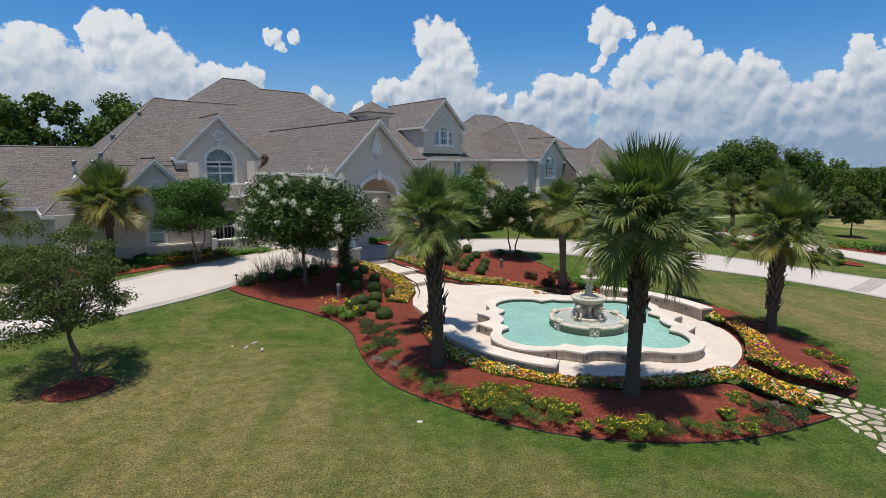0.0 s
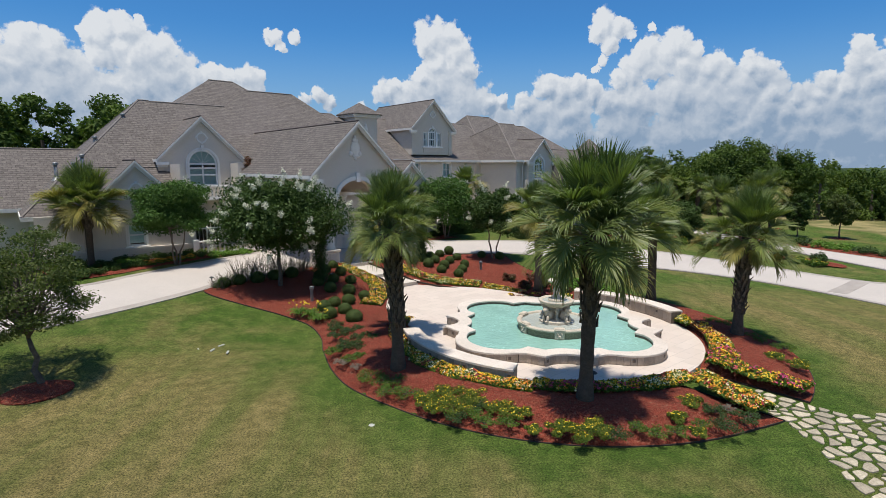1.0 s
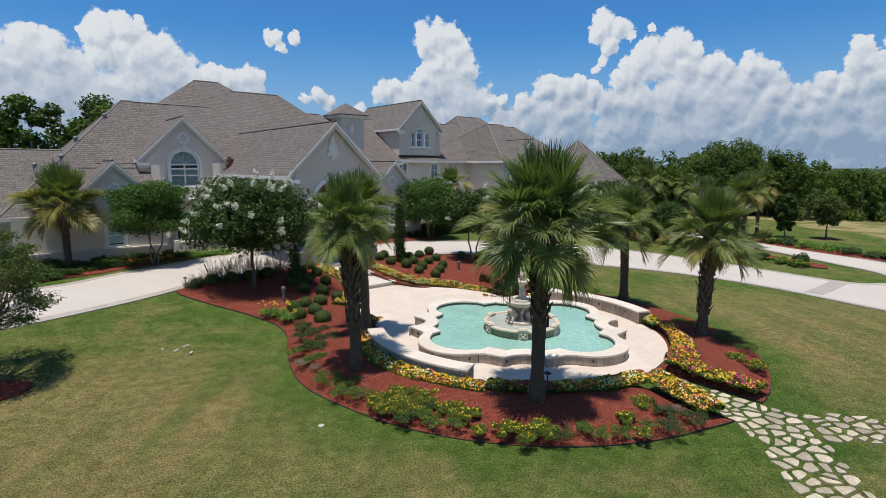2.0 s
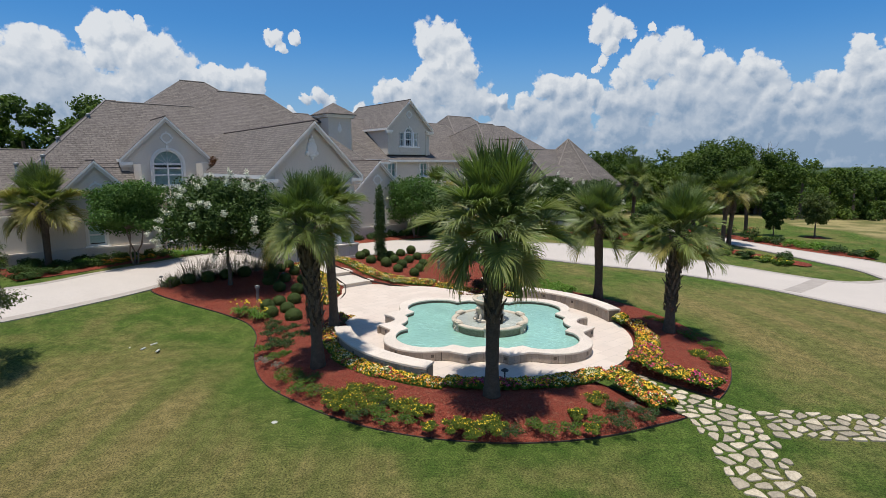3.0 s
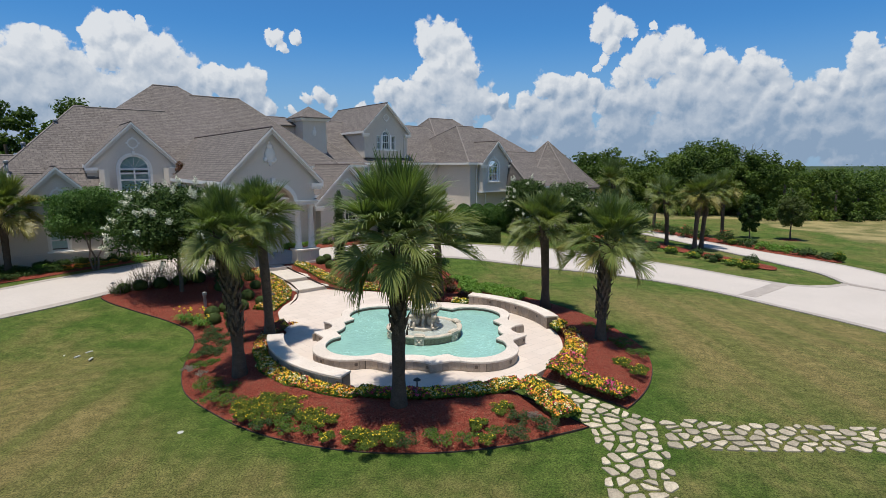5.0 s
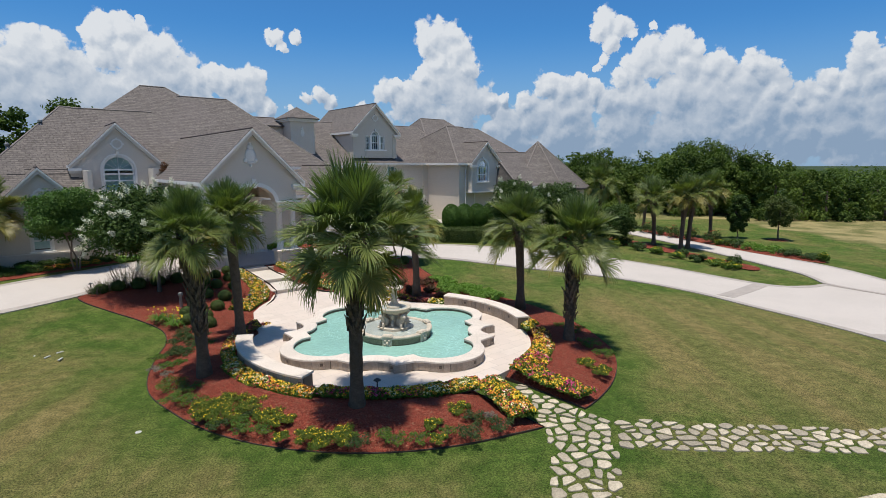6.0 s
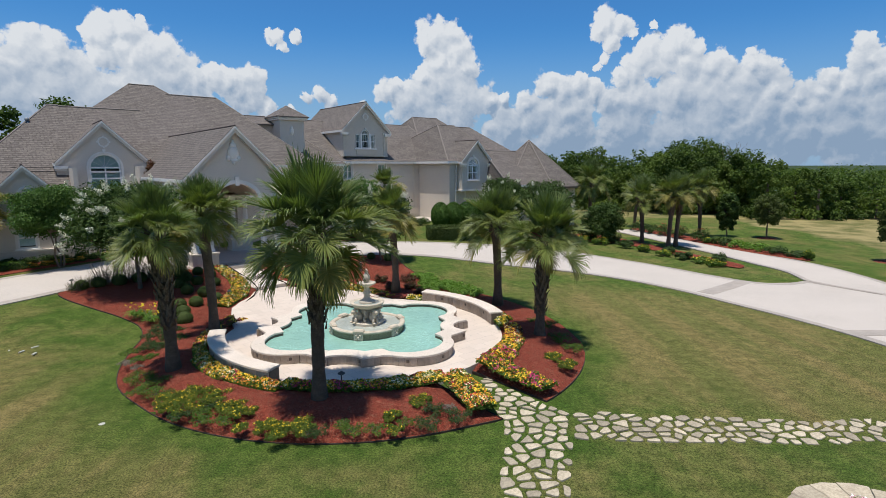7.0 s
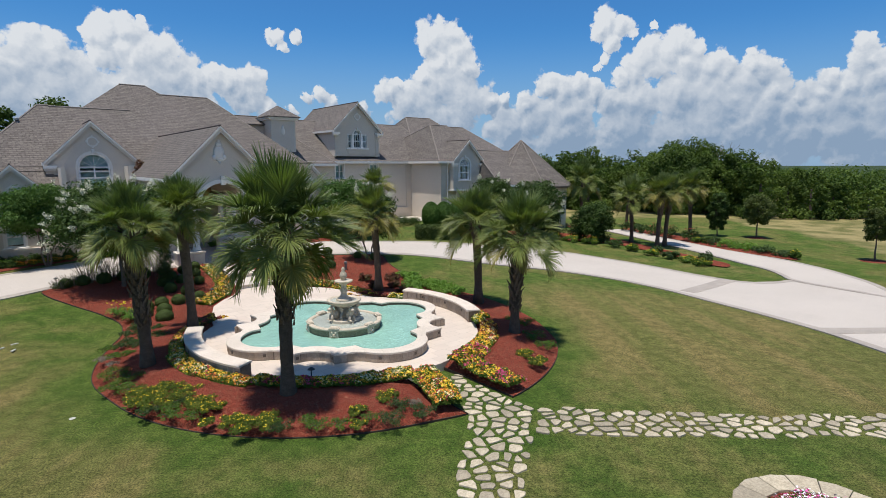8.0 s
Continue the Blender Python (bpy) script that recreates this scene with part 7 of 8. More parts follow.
ring_band("annual_flowers", 347, 362, 5.45, 6.1, 0.32, 2400, ANNUALS, BRONZE_LEAF, "orange and yellow bedding flowers beside the terrace", 312)
ring_band("annual_flowers", 2, 12, 5.2, 5.75, 0.32, 1500, [GOLD_F, GOLD_F, CREAM_F], LOW_LEAF, "bright yellow bedding flowers at the seat wall's end", 313)
ring_band("annual_flowers", 12, 24, 5.7, 6.1, 0.28, 1600, ANNUALS, LOW_LEAF, "yellow and orange bedding flowers behind the seat wall", 314)
ring_band("annual_flowers", 68, 76, 5.3, 6.0, 0.34, 1400, [GOLD_F, GOLD_F, CREAM_F], LOW_LEAF, "bright yellow bedding flowers at the seat wall's end", 315)
ring_band("annual_flowers", 76, 98, 5.45, 6.2, 0.30, 3600, MAROON, BRONZE_LEAF, "maroon bedding plants behind the pool", 316)


def plan_band(pts, width, side, height, count, petal, leaf, label, seed):
    a = [Vector((*spot(u, v), 0)) for u, v in pts]
    b = [Vector((*spot(u + side[0] * width, v + side[1] * width), 0)) for u, v in pts]
    flower_bed("annual_flowers", a, b, height, count, petal, leaf, label, seed)


plan_band([(19.35, 18.9), (18.8, 19.45), (18.0, 20.2), (17.5, 21.2), (17.35, 22.3), (17.35, 24.0), (17.35, 25.8)], 0.95, (0.8, 0.6), 0.36, 7500, ANNUALS_PALE, LOW_LEAF, "cream, yellow and orange bedding flowers along the steps", 320)
plan_band([(19.4, 18.7), (19.85, 17.4), (20.15, 16.4)], 0.9, (0.8, 0.6), 0.34, 2600, ANNUALS, LOW_LEAF, "orange and yellow bedding flowers behind the terrace", 321)
plan_band([(13.35, 18.9), (13.9, 19.45), (14.7, 20.2), (15.2, 21.2), (15.36, 22.3), (15.36, 23.6)], 0.95, (-0.8, 0.6), 0.36, 6000, ANNUALS, LOW_LEAF, "orange and yellow bedding flowers along the steps", 322)
plan_band([(15.36, 23.6), (15.36, 25.7)], 0.7, (-1, 0.2), 0.3, 1500, ANNUALS_PALE, LOW_LEAF, "yellow bedding flowers beside the porch pedestal", 323)
# lime ground cover behind the east seat wall
for k, (x, y, r) in enumerate(((7.6, 28.6, 0.9), (8.4, 27.6, 0.9), (9.2, 26.7, 0.9), (7.0, 29.6, 0.8), (8.8, 27.9, 0.7), (7.6, 26.9, 0.7), (9.9, 26.2, 0.6))):
    low_shrub(x, y, r, 0.4, LIME_LEAF, 330 + k, None, "mat of lime-green ground cover", 0.06, 1400)
for k, (x, y, r) in enumerate(((6.6, 27.6, 0.5), (5.6, 27.2, 0.45), (7.3, 25.7, 0.45), (6.4, 28.9, 0.5), (4.9, 28.5, 0.45))):
    low_shrub(x, y, r, 0.5, BRONZE_LEAF, 340 + k, None, "bronze-leaved low shrub on red mulch", 0.06, 700)


def wispy(x, y, r, h, seed, mat=GREY_STALK, label="wispy grey-green shrub of thin upright stalks"):
    rng = random.Random(seed)
    t = thing("grass_clump", Matrix.Translation((x, y, land(x, y))), label, "ornamental grass", "wispy shrubs by the drive")
    bm = bmesh.new()
    for k in range(90):
        a, q = rng.uniform(0, 6.28), r * math.sqrt(rng.random()) * 0.6
        p = Vector((math.cos(a) * q, math.sin(a) * q, 0))
        tip = p + Vector((math.cos(a) * rng.uniform(0.1, 0.6), math.sin(a) * rng.uniform(0.1, 0.6), rng.uniform(0.55, 1.0))) * h
        tube(bm, [p, p.lerp(tip, 0.5) + Vector((0, 0, 0.06)), tip], [0.012, 0.008, 0.004], 3, False)
    part("stalk_tuft", bm, mat, t)
    part("foliage", leaf_mesh("foliage", DARK_LEAF, [(0, 0, h * 0.35)], [r * 0.8], 700, 0.035, seed, 0.6, 0.2, 0.8, 0.3), None, t)


for k, (x, y, r, h) in enumerate(((-9.0, 24.7, 0.6, 0.7), (-8.5, 25.5, 0.8, 1.3), (-7.8, 26.3, 0.8, 1.3), (-7.1, 27.1, 0.7, 1.2), (-6.3, 28.0, 0.6, 1.0), (-9.2, 24.2, 0.5, 0.5))):
    wispy(x, y, r, h, 350 + k)

# house-side planting on the west front
west_beds = (([(1.6, 34.9), (13.3, 34.9), (13.2, 34.0), (10.5, 33.3), (7.4, 32.2), (5.2, 31.1), (2.6, 30.4)], "bed_house_west"), ([(19.6, 33.0), (28.2, 33.0), (28.4, 30.8), (19.6, 31.2)], "bed_house_east"))
for loop, name in west_beds:
    pts = []
    for i in range(len(loop)):
        a, b = Vector((*spot(*loop[i]), 0)), Vector((*spot(*loop[(i + 1) % len(loop)]), 0))
        pts += [a.lerp(b, k / 6) for k in range(6)]
    mulch_bed(name, pts[::-1], lambda x, y, d: land(x, y) + 0.05 + 0.06 * smooth_step(d), "red-brown mulch bed along the house wall", 0.9, False)
HOUSE_WEST = [(3.4, 34.3, 0.8, 0.7), (4.6, 33.4, 0.7, 0.5), (6.6, 34.4, 0.5, 0.55), (7.5, 34.4, 0.5, 0.55), (8.3, 34.3, 0.5, 0.55), (9.2, 34.3, 0.5, 0.55), (5.6, 34.5, 0.5, 0.55), (3.0, 32.6, 0.9, 0.7), (1.2, 34.6, 1.0, 1.6), (3.6, 31.4, 0.8, 0.55), (5.9, 32.6, 0.7, 0.45), (9.9, 34.0, 0.6, 0.5), (2.8, 30.8, 0.6, 0.45), (4.9, 32.2, 0.7, 0.45)]
HOUSE_EAST = [(22.9, 32.4, 0.5, 0.6), (24.0, 32.3, 0.5, 0.6), (25.0, 32.4, 0.5, 0.7), (26.0, 32.4, 0.5, 0.7), (27.0, 32.3, 0.6, 0.8), (28.3, 31.8, 0.9, 1.8), (29.4, 32.4, 1.0, 2.2), (31.5, 34.5, 1.1, 1.2), (33.5, 35.5, 1.1, 1.4), (35.5, 36.0, 1.1, 1.2), (37.5, 36.5, 1.1, 1.0)]
HOUSE_LIME = [(5.6, 33.1, 0.7, 0.5), (10.6, 33.6, 0.6, 0.4), (11.4, 33.4, 0.6, 0.4), (12.3, 33.4, 0.6, 0.4), (17.9, 33.8, 0.5, 0.5), (19.8, 32.6, 0.6, 0.5), (20.7, 32.6, 0.6, 0.5), (21.6, 32.5, 0.6, 0.5)]
HOUSE_ORANGE = [(6.7, 32.9, 0.55, 0.28), (7.5, 33.2, 0.55, 0.28), (8.3, 33.4, 0.55, 0.28), (9.0, 33.6, 0.45, 0.28)]
for k, (spots, mat, bl, lab) in enumerate(((HOUSE_WEST, MYRTLE_LEAF, None, "dark leafy shrub in the bed along the house wall"), (HOUSE_EAST, MYRTLE_LEAF, None, "dark leafy shrub before the east gable"), (HOUSE_LIME, LIME_LEAF, None, "lime-green shrub in the bed along the house wall"), (HOUSE_ORANGE, LOW_LEAF, ORANGE, "low orange-flowering shrub along the drive"))):
    for i, (u, v, r, h) in enumerate(spots):
        p = spot(u, v)
        low_shrub(p.x, p.y, r, h, mat, 400 + 30 * k + i, bl, lab, 0.05, int(1300 * r * (1 + h)), 260, land(p.x, p.y) + 0.05)


def clipped_hedge(name, a, b, wide, high, label, mat=BOX_LEAF, seed=1, round_top=False):
    """A clipped hedge: a core with a skin of leaves."""
    a, b = Vector((*a, 0)), Vector((*b, 0))
    mid = (a + b) / 2
    long = (b - a).length
    t = thing(name, Matrix.Translation((mid.x, mid.y, land(mid.x, mid.y) - 0.1)) @ Matrix.Rotation(math.atan2(b.y - a.y, b.x - a.x), 4, "Z"), label, "hedge")
    bm = bmesh.new()
    if round_top:
        for k in range(4):
            bmesh.ops.create_icosphere(bm, subdivisions=2, radius=1.0, matrix=Matrix.LocRotScale((-long / 2 + long * (k + 0.5) / 4, 0, high * 0.48), None, (long / 6, wide * 0.48, high * 0.46)))
    else:
        box(bm, -long / 2 + 0.05, long / 2 - 0.05, -wide / 2 + 0.05, wide / 2 - 0.05, 0, high - 0.05, 0.1)
    part("core", bm, mat, t)
    r = np.random.default_rng(seed)
    n = int(2600 * (long * wide + 2 * high * (long + wide)) / 10)
    pts = []
    for k in range(n):
        if round_top:
            j = r.integers(0, 4)
            d = r.normal(size=3)
            d /= np.linalg.norm(d)
            pts.append((-long / 2 + long * (j + 0.5) / 4 + d[0] * long / 6, d[1] * wide / 2, high * 0.5 + d[2] * high / 2))
            continue
        f = r.random() * (long * wide + 2 * high * long + 2 * high * wide)
        x, y, z = (r.random() - 0.5) * long, (r.random() - 0.5) * wide, r.random() * high
        if f < long * wide:
            z = high
        elif f < long * wide + 2 * high * long:
            y = wide / 2 * (1 if r.random() < 0.5 else -1)
        else:
            x = long / 2 * (1 if r.random() < 0.5 else -1)
        pts.append((x, y, z))
    part("foliage", leaf_mesh("foliage", mat, pts, [0.06] * n, n * 2, 0.05, seed, 1.0, 0.2, 0.3, 0.6), None, t)
    return t


clipped_hedge("hedge", (7.2, 41.8), (10.7, 42.4), 1.5, 1.2, "square clipped green hedge beside the drive", seed=70)
clipped_hedge("hedge", (7.6, 50.2), (12.6, 51.2), 3.0, 2.6, "tall cloud-clipped green hedge before the east wing", FRESH_LEAF, 71, True)
clipped_hedge("hedge", (0.8, 43.4), (4.6, 45.6), 1.2, 1.0, "low clipped green hedge before the east wing", MYRTLE_LEAF, 72)

# beds and shrubs beside the far roads
for k, loop in enumerate((((29.3, 37.0), (27.9, 41.0), (26.6, 45.0), (25.0, 48.2), (20.7, 49.4), (16.5, 49.4), (16.0, 52.5), (20.5, 55.0), (24.6, 54.5), (26.8, 51.0), (28.1, 46.5), (29.4, 42.0), (30.5, 38.6), (30.3, 37.2)), ((36.3, 39.6), (34.3, 43.6), (33.0, 48.0), (31.9, 53.0), (30.2, 60.0), (31.8, 60.5), (34.0, 53.5), (35.4, 48.0), (36.9, 43.6), (37.4, 41.0)))):
    mulch_bed("bed_far", spline([(*p, 0) for p in loop], 4, True), lambda x, y, d: land(x, y) + 0.07 + 0.06 * smooth_step(d), "red-brown mulch bed beside the far road", 0.9, False)
frng = random.Random(77)
for k, (x, y, r, h, kind) in enumerate(((28.4, 37.6, 0.8, 0.5, "y"), (28.0, 39.2, 0.8, 0.5, "y"), (27.4, 40.6, 0.7, 0.7, "g"), (26.5, 42.2, 0.7, 0.5, "y"), (27.2, 43.0, 0.6, 0.7, "g"), (25.6, 44.4, 0.7, 0.6, "y"), (24.6, 46.2, 0.8, 0.8, "g"), (23.0, 47.8, 0.9, 0.7, "y"), (21.4, 48.8, 0.9, 0.7, "y"), (19.8, 49.8, 0.9, 0.8, "y"), (18.4, 50.2, 0.8, 0.8, "g"), (22.4, 50.4, 1.1, 1.6, "r"), (20.6, 51.6, 1.1, 1.7, "r"), (24.4, 49.0, 0.9, 1.1, "g"), (17.6, 51.4, 1.0, 1.6, "r"), (29.0, 38.2, 0.6, 0.9, "g"),
                                              (36.8, 41.0, 0.9, 0.6, "g"), (36.0, 42.6, 1.0, 0.7, "g"), (35.4, 44.4, 1.1, 0.8, "l"), (34.8, 46.0, 1.0, 0.8, "l"), (34.2, 47.8, 1.0, 0.9, "g"), (33.2, 50.0, 1.0, 1.4, "r"), (32.2, 52.6, 1.0, 1.5, "r"), (31.4, 54.6, 1.0, 1.5, "r"), (30.8, 56.6, 1.0, 1.2, "g"), (36.9, 40.1, 0.5, 0.8, "y"), (33.6, 48.8, 0.7, 0.7, "y"), (30.2, 58.0, 1.0, 1.4, "r"))):
    mat, bl, lab = {"y": (LOW_LEAF, YELLOW, "yellow-flowering shrub in the far bed"), "g": (DARK_LEAF, None, "grey-green shrub in the far bed"), "r": (MYRTLE_LEAF, RED_BLOOM, "red-flowering shrub in the far bed"), "l": (LIME_LEAF, None, "lime-green spreading shrub in the far bed")}[kind]
    low_shrub(x, y, r, h, mat, 500 + k, bl, lab, 0.09, 700, 90, land(x, y) + 0.08)


# --- woods ---
def woods(name, spots, leaf, leaves, size, label, mat, seed):
    """Far trees in one piece: each has a trunk and a broken crown of clumps."""
    r = random.Random(seed)
    cs, rs = [], []
    bm = bmesh.new()
    for x, y, h, w in spots:
        h *= 0.98
        z = land(x, y)
        tube(bm, [(x, y, z - 0.5), (x + r.uniform(-0.4, 0.4), y, z + h * 0.55)], [w * 0.06 + 0.1, w * 0.03 + 0.05], 6)
        for k in range(3):
            a = r.uniform(0, 6.28)
            cs.append(Vector((x + math.cos(a) * w * 0.9, y + math.sin(a) * w * 0.9 - 0.5, z + h * 0.10))), rs.append(w * r.uniform(0.32, 0.5))
        for c, q in crown_clumps(r, (x, y, z + h * 0.46), w * r.uniform(0.85, 1.2), h * r.uniform(0.48, 0.58), 24, r.uniform(0.26, 0.42)):
            cs.append(c), rs.append(q)
    t = tagged(new(name), label, "woods", kind="stuff")
    part("trunks", bm, BARK, t)
    part("crowns", leaf_mesh("crowns", mat, cs, rs, leaves, size, seed, 0.8, 0.45, 0.5, 0.6), None, t)


# the height of the woodland's skyline along its edge
CREST_X = (20, 26, 32, 35, 37, 41, 44, 48, 52, 54.5, 57, 62, 66, 72)
CREST_H = (9.0, 10.2, 10.8, 7.6, 9.0, 9.0, 10.6, 11.8, 11.2, 9.0, 7.4, 7.2, 6.2, 4.8)
wr = random.Random(8)
edge = []
for k in range(34):
    f = k / 33
    x, y = 16 + 52 * f + wr.uniform(-2, 2), 84 + 8 * math.sin(f * 5) + wr.uniform(-4, 5) - 4 * f
    h = float(np.interp(x, CREST_X, CREST_H)) * wr.uniform(0.82, 1.04)
    edge.append((x, y, h, h * wr.uniform(0.30, 0.42)))
edge += [(45.0, 86, 11.0, 4.2), (48.5, 85, 12.2, 4.6), (51.5, 88, 11.4, 3.6), (39.5, 87, 9.2, 3.4), (32, 82, 11.2, 2.8)]
woods("woodland_edge", edge, None, 230000, 0.17, "dense mixed green oak woodland behind the meadow", WOOD_LEAF, 81)
east_edge = []
for k in range(30):
    x, y = 66 + k * 3.4 + wr.uniform(-2, 2), 88 + wr.uniform(-5, 7) - 0.25 * k
    h = wr.uniform(2.6, 4.4)
    east_edge.append((x, y, h, h * wr.uniform(0.5, 0.7)))
woods("woodland_east", east_edge, None, 130000, 0.18, "dense green oak woodland at the end of the meadow", WOOD_LEAF, 82)
west = [(-47, 66, 16.0, 5.5), (-54, 68, 15.5, 5.5), (-40, 70, 14.0, 4.5), (-34, 72, 13.5, 4.5), (-61, 70, 17, 6), (-44, 76, 15, 5), (-37, 66, 14.0, 4.5), (-50, 60, 15.5, 5), (-68, 66, 17, 6), (-57, 58, 15.0, 5)]
woods("woodland_west", west, None, 120000, 0.25, "tall dark oaks behind the house", WOOD_LEAF, 83)
back = [(x, 98 + wr.uniform(-4, 8), wr.uniform(9, 11.5), wr.uniform(4, 5)) for x in range(-20, 70, 6)]
woods("woodland_back", back, None, 50000, 0.3, "dark oak woodland behind the house", WOOD_LEAF, 84)
farther = []
for k in range(260):
    d = 150 + 900 * (k / 260) ** 1.6
    a = radians(wr.uniform(2, 62))
    h = wr.uniform(4.5, 7)
    farther.append((d * math.sin(a), d * math.cos(a), h * 1.1, h * (0.7 + d / 600)))
woods("woodland_far", farther, None, 330000, 0.34, "continuous far woodland reaching to the horizon", WOOD_LEAF, 85)
# a bare dead tree that stands out of the woodland
dead = thing("dead_tree", Matrix.Translation((53.2, 82, land(53, 82))), "bare grey dead tree at the woodland edge", "tree")
bm = bmesh.new()
dr = random.Random(4)
tube(bm, [(0, 0, -0.3), (0.2, 0, 5), (0, 0, 8)], [0.25, 0.18, 0.1], 6)
for k in range(40):
    a, z = k * 2.4, 5 + 3 * (k % 10) / 10
    tip = Vector((math.cos(a) * dr.uniform(1, 2.6), math.sin(a) * dr.uniform(1, 2.6), z + dr.uniform(1.2, 3.6)))
    tube(bm, limb_path(dr, (0, 0, z), tip, 0.3), [0.07, 0.06, 0.045, 0.03, 0.02, 0.012], 4)
part("crown_frame", bm, GREY_STALK, dead)

# a narrow dark shrub close to the porch pedestal
col = thing("columnar_shrub", Matrix.Translation((-4.75, 25.5, land(-4.75, 25.5))), "narrow dark green shrub beside the porch pedestal", "shrub")
bm = bmesh.new()
tube(bm, [(0, 0, -0.1), (0.02, 0, 2.2)], [0.05, 0.02], 6)
part("trunk", bm, BARK, col)
cs = [(math.cos(k * 2.4) * 0.16, math.sin(k * 2.4) * 0.16, 0.3 + 2.2 * k / 20) for k in range(21)]
part("crown", leaf_mesh("crown", DARK_LEAF, cs, [0.32 - 0.10 * (k / 20) ** 2 for k in range(21)], 5000, 0.045, 51, 1.1, 0.2, 0.9, 0.4), None, col)


# ---- stone path and small things ----
def flag_mesh(loop, h=0.05):
    bm = bmesh.new()
    low = [bm.verts.new((x, y, -0.06)) for x, y in loop]
    mid = [bm.verts.new((x, y, h - 0.009)) for x, y in loop]
    cx, cy = sum(x for x, y in loop) / len(loop), sum(y for x, y in loop) / len(loop)
    top = [bm.verts.new((cx + (x - cx) * 0.95, cy + (y - cy) * 0.95, h)) for x, y in loop]
    n = len(loop)
    for a, b in ((low, mid), (mid, top)):
        for i in range(n):
            bm.faces.new((a[i - 1], a[i], b[i], b[i - 1]))
    bm.faces.new(top)
    return bm


def cut(poly, mx, my, nx, ny):
    """The part of a polygon on the near side of a line."""
    out, n = [], len(poly)
    for i in range(n):
        a, b = poly[i], poly[(i + 1) % n]
        da, db = (a[0] - mx) * nx + (a[1] - my) * ny, (b[0] - mx) * nx + (b[1] - my) * ny
        if da <= 0:
            out.append(a)
        if da * db < 0:
            t = da / (da - db)
            out.append((a[0] + (b[0] - a[0]) * t, a[1] + (b[1] - a[1]) * t))
    return out


def stone_path(name, outline, pitch, label, seed, gap=0.10):
    """Irregular flat stones with grass joints, fitted inside an outline."""
    rng = random.Random(seed)
    p = tagged(new(name), label, "stone path", kind="structure")
    x0, x1 = min(q[0] for q in outline), max(q[0] for q in outline)
    y0, y1 = min(q[1] for q in outline), max(q[1] for q in outline)
    loop = [Vector((*q, 0)) for q in outline]
    seeds = []
    y, row = y0 - pitch, 0
    while y < y1 + pitch:
        x = x0 - pitch + (row % 2) * pitch * 0.5
        while x < x1 + pitch:
            seeds.append((x + rng.uniform(-0.42, 0.42) * pitch, y + rng.uniform(-0.38, 0.38) * pitch))
            x += pitch * rng.uniform(0.8, 1.45)
        y += pitch * 0.82
        row += 1
    for i, (sx, sy) in enumerate(seeds):
        if not inside(loop, sx, sy) or edge_gap(loop, sx, sy) < pitch * 0.16:
            continue
        poly = [(sx - pitch, sy - pitch), (sx + pitch, sy - pitch), (sx + pitch, sy + pitch), (sx - pitch, sy + pitch)]
        for j, (ox, oy) in enumerate(seeds):
            d = math.hypot(ox - sx, oy - sy)
            if j == i or d > 2.6 * pitch:
                continue
            nx, ny = (ox - sx) / d, (oy - sy) / d
            poly = cut(poly, sx + nx * (d / 2 - gap / 2), sy + ny * (d / 2 - gap / 2), nx, ny)
        for k in range(len(outline)):
            a, b = outline[k], outline[(k + 1) % len(outline)]
            ex, ey = b[0] - a[0], b[1] - a[1]
            q = math.hypot(ex, ey)
            nx, ny = ey / q, -ex / q
            if abs((sx - a[0]) * nx + (sy - a[1]) * ny) < pitch * 1.4 and (sx - a[0]) * nx + (sy - a[1]) * ny < 0 and -0.3 < ((sx - a[0]) * ex + (sy - a[1]) * ey) / q / q < 1.3:
                wob = rng.uniform(0, 0.05)
                poly = cut(poly, a[0] - nx * wob, a[1] - ny * wob, nx, ny)
        if len(poly) < 3:
            continue
        fine = []
        for k in range(len(poly)):
            a, b = poly[k - 1], poly[k]
            c = poly[(k + 1) % len(poly)]
            t = rng.uniform(0.10, 0.24)
            fine.append((b[0] + (a[0] - b[0]) * t, b[1] + (a[1] - b[1]) * t))
            fine.append((b[0] + (c[0] - b[0]) * t, b[1] + (c[1] - b[1]) * t))
        local = [(q[0] - sx + rng.uniform(-0.012, 0.012), q[1] - sy + rng.uniform(-0.012, 0.012)) for q in fine]
        area = abs(sum(local[k - 1][0] * local[k][1] - local[k][0] * local[k - 1][1] for k in range(len(local)))) / 2
        if area < 0.02:
            continue
        ob = part("flagstone", flag_mesh(local, rng.uniform(0.012, 0.026)), FLAG, p)
        ob.matrix_basis = Matrix.Translation((sx, sy, land(sx, sy) + 0.01))
    return p


stone_path("path_axis", [(8.75, 15.0), (9.35, 13.9), (9.75, 12.9), (9.9, 12.1), (9.75, 10.9), (9.5, 9.6), (9.2, 8.2), (8.9, 6.8), (10.5, 6.8), (10.8, 8.2), (11.1, 9.6), (11.45, 10.9), (11.75, 12.0), (11.8, 12.75), (11.25, 13.4), (10.5, 14.3), (9.95, 15.3)], 0.37, "irregular tan flagstones set in grass from terrace to lawn", 91)
stone_path("path_east", [(11.45, 11.35), (14.0, 11.2), (17.0, 11.08), (20.0, 11.05), (23.5, 11.1), (23.5, 12.55), (20.0, 12.45), (17.0, 12.45), (14.0, 12.68), (11.75, 12.95)], 0.36, "irregular tan flagstones set in grass leading east", 92)
stone_path("path_drive", [(-20.2, 21.4), (-18.6, 23.0), (-17.4, 24.3), (-18.6, 25.5), (-19.8, 24.4), (-21.2, 23.0)], 0.55, "irregular tan flagstones beside the drive", 93)

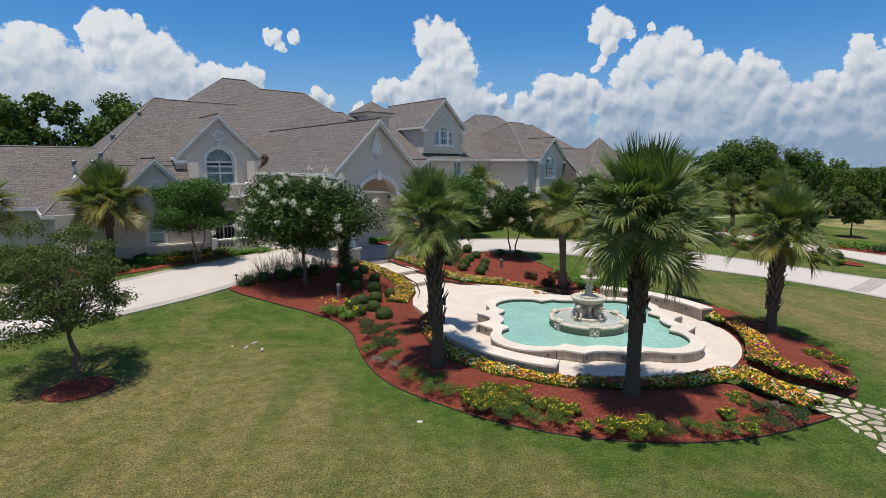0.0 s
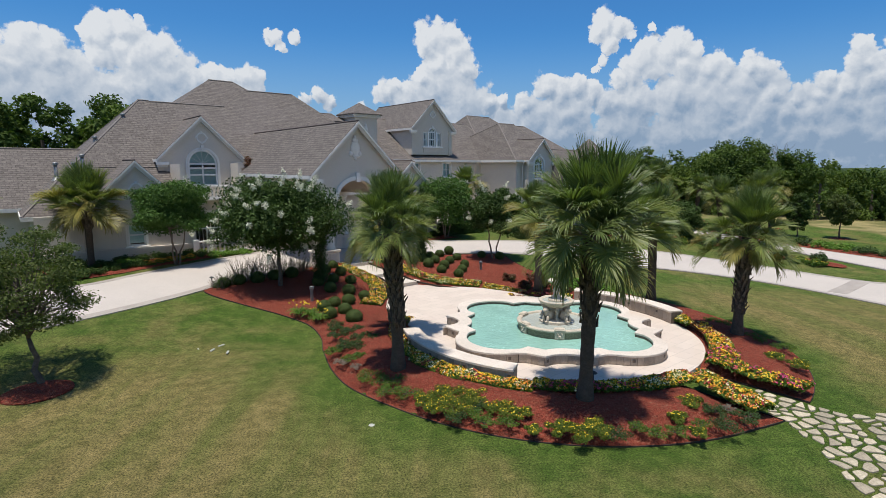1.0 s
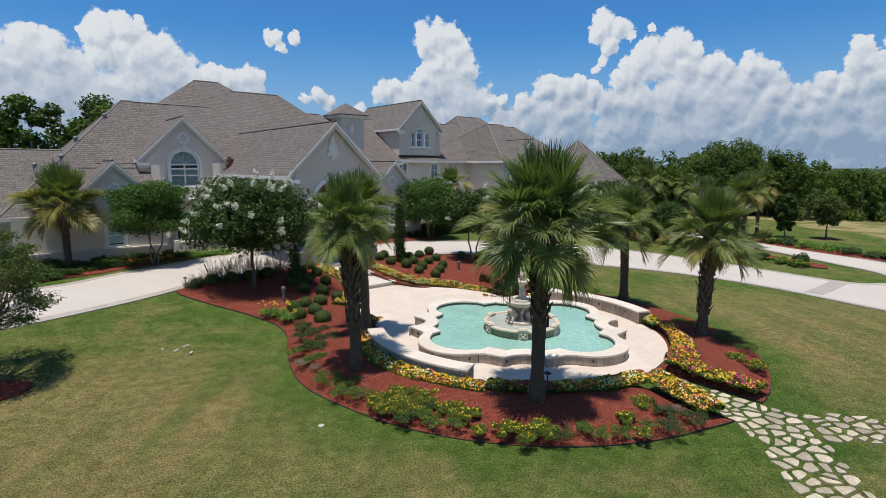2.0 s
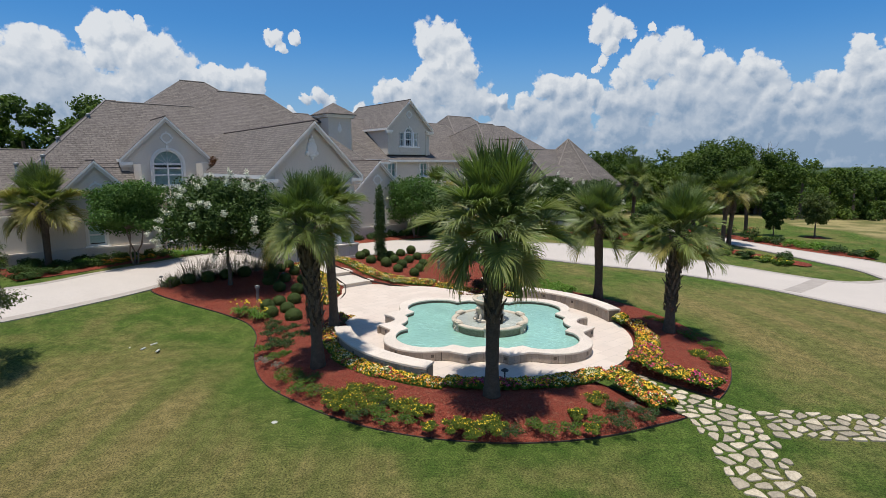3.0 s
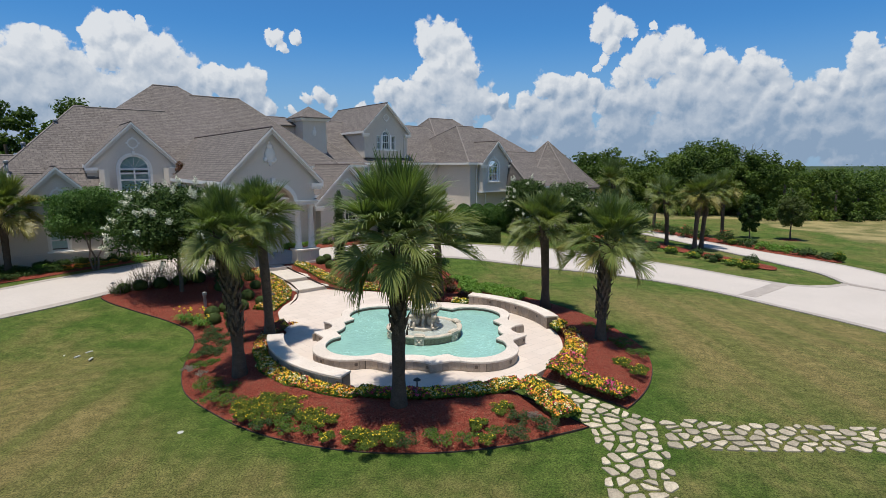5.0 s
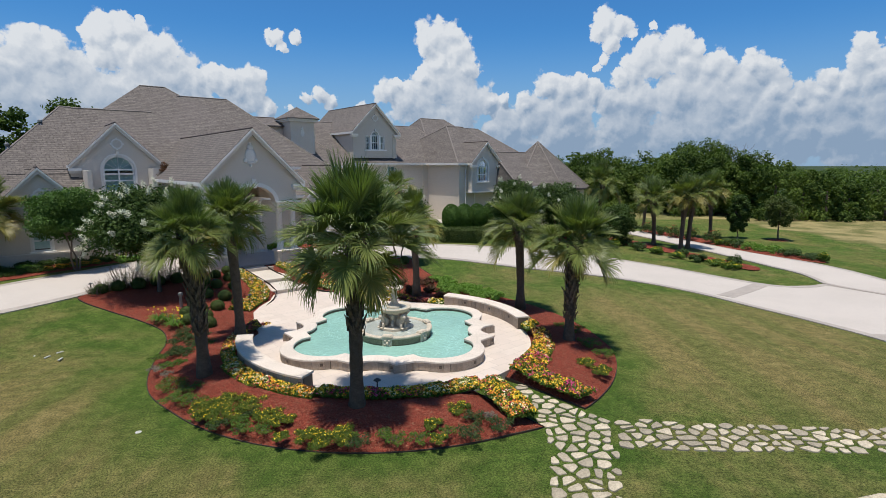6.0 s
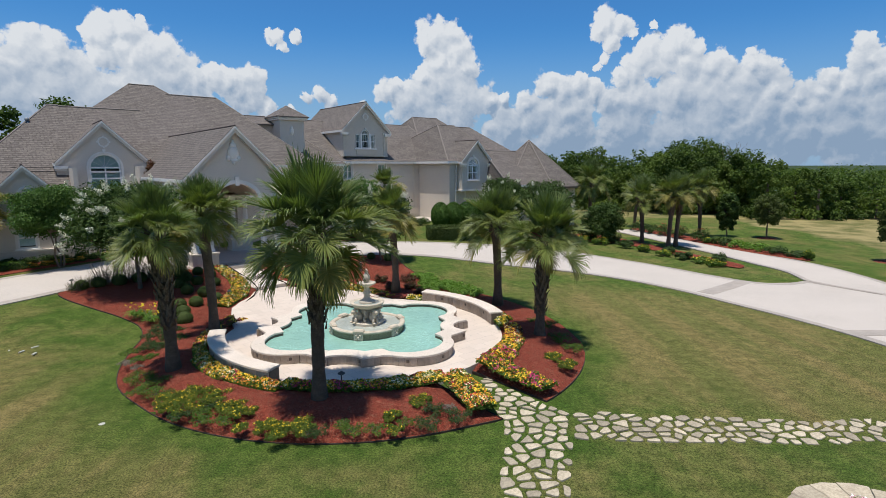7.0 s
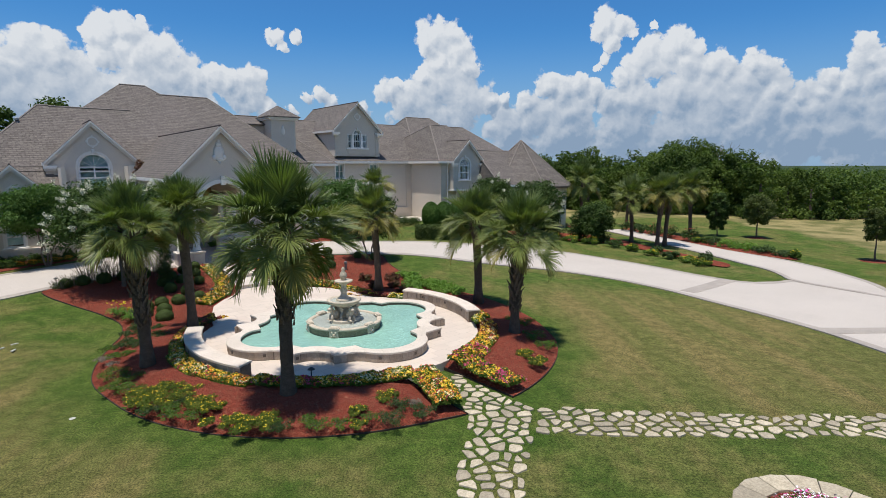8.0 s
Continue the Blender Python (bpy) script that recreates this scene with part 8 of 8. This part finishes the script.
# round planter of stone at the lawn's edge
planter = thing("round_planter", Matrix.Translation((16.3, 7.6, -0.33)), "round flower planter ringed with flat tan stones", "planter")
prng = random.Random(12)
for k in range(17):
    a0, a1 = k * math.tau / 17 + 0.006, (k + 1) * math.tau / 17 - 0.006
    r0, r1 = 1.12 + prng.uniform(-0.04, 0.04), 1.62 + prng.uniform(-0.06, 0.06)
    loop = [(r0 * math.cos(a0), r0 * math.sin(a0)), (r1 * math.cos(a0), r1 * math.sin(a0)), (r1 * 1.02 * math.cos((a0 + a1) / 2), r1 * 1.02 * math.sin((a0 + a1) / 2)), (r1 * math.cos(a1), r1 * math.sin(a1)), (r0 * math.cos(a1), r0 * math.sin(a1))]
    part("rim_stone", flag_mesh(loop, 0.20), FLAG, planter)
part("soil", turned([(1.14, 0.0), (1.14, 0.14), (0.1, 0.2)], 24), MULCH, planter)
pcs = [(0.85 * math.sqrt((k + 0.5) / 24) * math.cos(k * 2.4), 0.85 * math.sqrt((k + 0.5) / 24) * math.sin(k * 2.4), 0.26) for k in range(24)]
planted = thing("planter_flowers", Matrix.Translation((16.3, 7.6, -0.33)), "pink and white bedding flowers filling the stone planter", "flowers")
part("foliage", leaf_mesh("foliage", LOW_LEAF, pcs, [0.24] * 24, 5200, 0.030, 95, 0.6, 0.2, 0.7), None, planted)
part("blossoms", leaf_mesh("blossoms", PINKS, [(x, y, z + 0.11) for x, y, z in pcs], [0.22] * 24, 2400, 0.022, 96, 0.3, 0.2, 1.6, 0.9), None, planted)


# low garden lamps
def path_light(x, y, z, h=0.5, pale=False):
    t = thing("garden_lamp", Matrix.Translation((x, y, z)), "short pale bollard lamp in the mulch" if pale else "small dark mushroom-topped garden lamp in the mulch", "lamp", "garden lamps")
    part("post", turned([(0.02, -0.1), (0.02, h)], 8) if not pale else turned([(0.07, -0.1), (0.07, h)], 8), METAL if pale else LAMP_METAL, t)
    part("hood", turned([(0.025, h - 0.02), (0.11, h), (0.10, h + 0.02), (0.02, h + 0.07)], 14) if not pale else turned([(0.10, h), (0.11, h + 0.04), (0.10, h + 0.13), (0.03, h + 0.16)], 10), METAL if pale else LAMP_METAL, t)


for x, y, h, pale in ((5.4, 13.85, 0.32, False), (-1.9, 24.2, 0.4, False), (-4.3, 26.0, 0.4, False), (3.5, 30.3, 0.35, True), (-4.6, 23.0, 0.55, True), (-9.75, 24.7, 0.3, False)):
    path_light(x, y, bed_height(x, y, 1.0), h, pale)

# pale broken slabs of a drain in the lawn
drain = thing("drain_cover", Matrix.Translation((-7.5, 17.8, land(-7.5, 17.8))), "pale broken slabs lying flush in the lawn", "drain cover")
for k, (x, y, w, d) in enumerate(((-0.55, 0.25, 0.22, 0.07), (-0.2, 0.2, 0.10, 0.05), (0.45, 0.7, 0.18, 0.06), (0.8, 0.28, 0.24, 0.07), (0.68, -0.2, 0.22, 0.07), (1.3, -0.42, 0.24, 0.07), (0.15, -0.1, 0.10, 0.05))):
    ob = part("slab", boxes((-w / 2, w / 2, -d / 2, d / 2, -0.03, 0.006), bevel=0.003), PALE_BLOCK, drain)
    ob.matrix_basis = pose(x, y, 0, 0, 0, 20 * k)
tag = thing("valve_cover", Matrix.Translation((-0.6, 12.25, land(-0.6, 12.25))), "small pale disc set in the lawn", "valve cover")
part("disc", turned([(0.08, -0.03), (0.08, 0.015), (0.06, 0.02)], 12), PALE_BLOCK, tag)

# bark chips and a ring of mulch under the young oak
ring = thing("mulch_ring", Matrix.Translation((-10.5, 14.35, land(-10.45, 14.35) - 0.03)), "ring of red mulch round the young oak's trunk", "mulch")
part("mound", turned([(0.95, 0.0), (0.85, 0.035), (0.5, 0.09), (0.12, 0.12)], 26), MULCH, ring, "", True)
for x, y in ((41.2, 52.7), (42.4, 39.2)):
    ring = thing("mulch_ring", Matrix.Translation((x, y, land(x, y) - 0.03)), "ring of dark mulch round the young tree's trunk", "mulch")
    part("mound", turned([(1.0, 0.0), (0.8, 0.05), (0.1, 0.1)], 20), MULCH, ring, "", True)
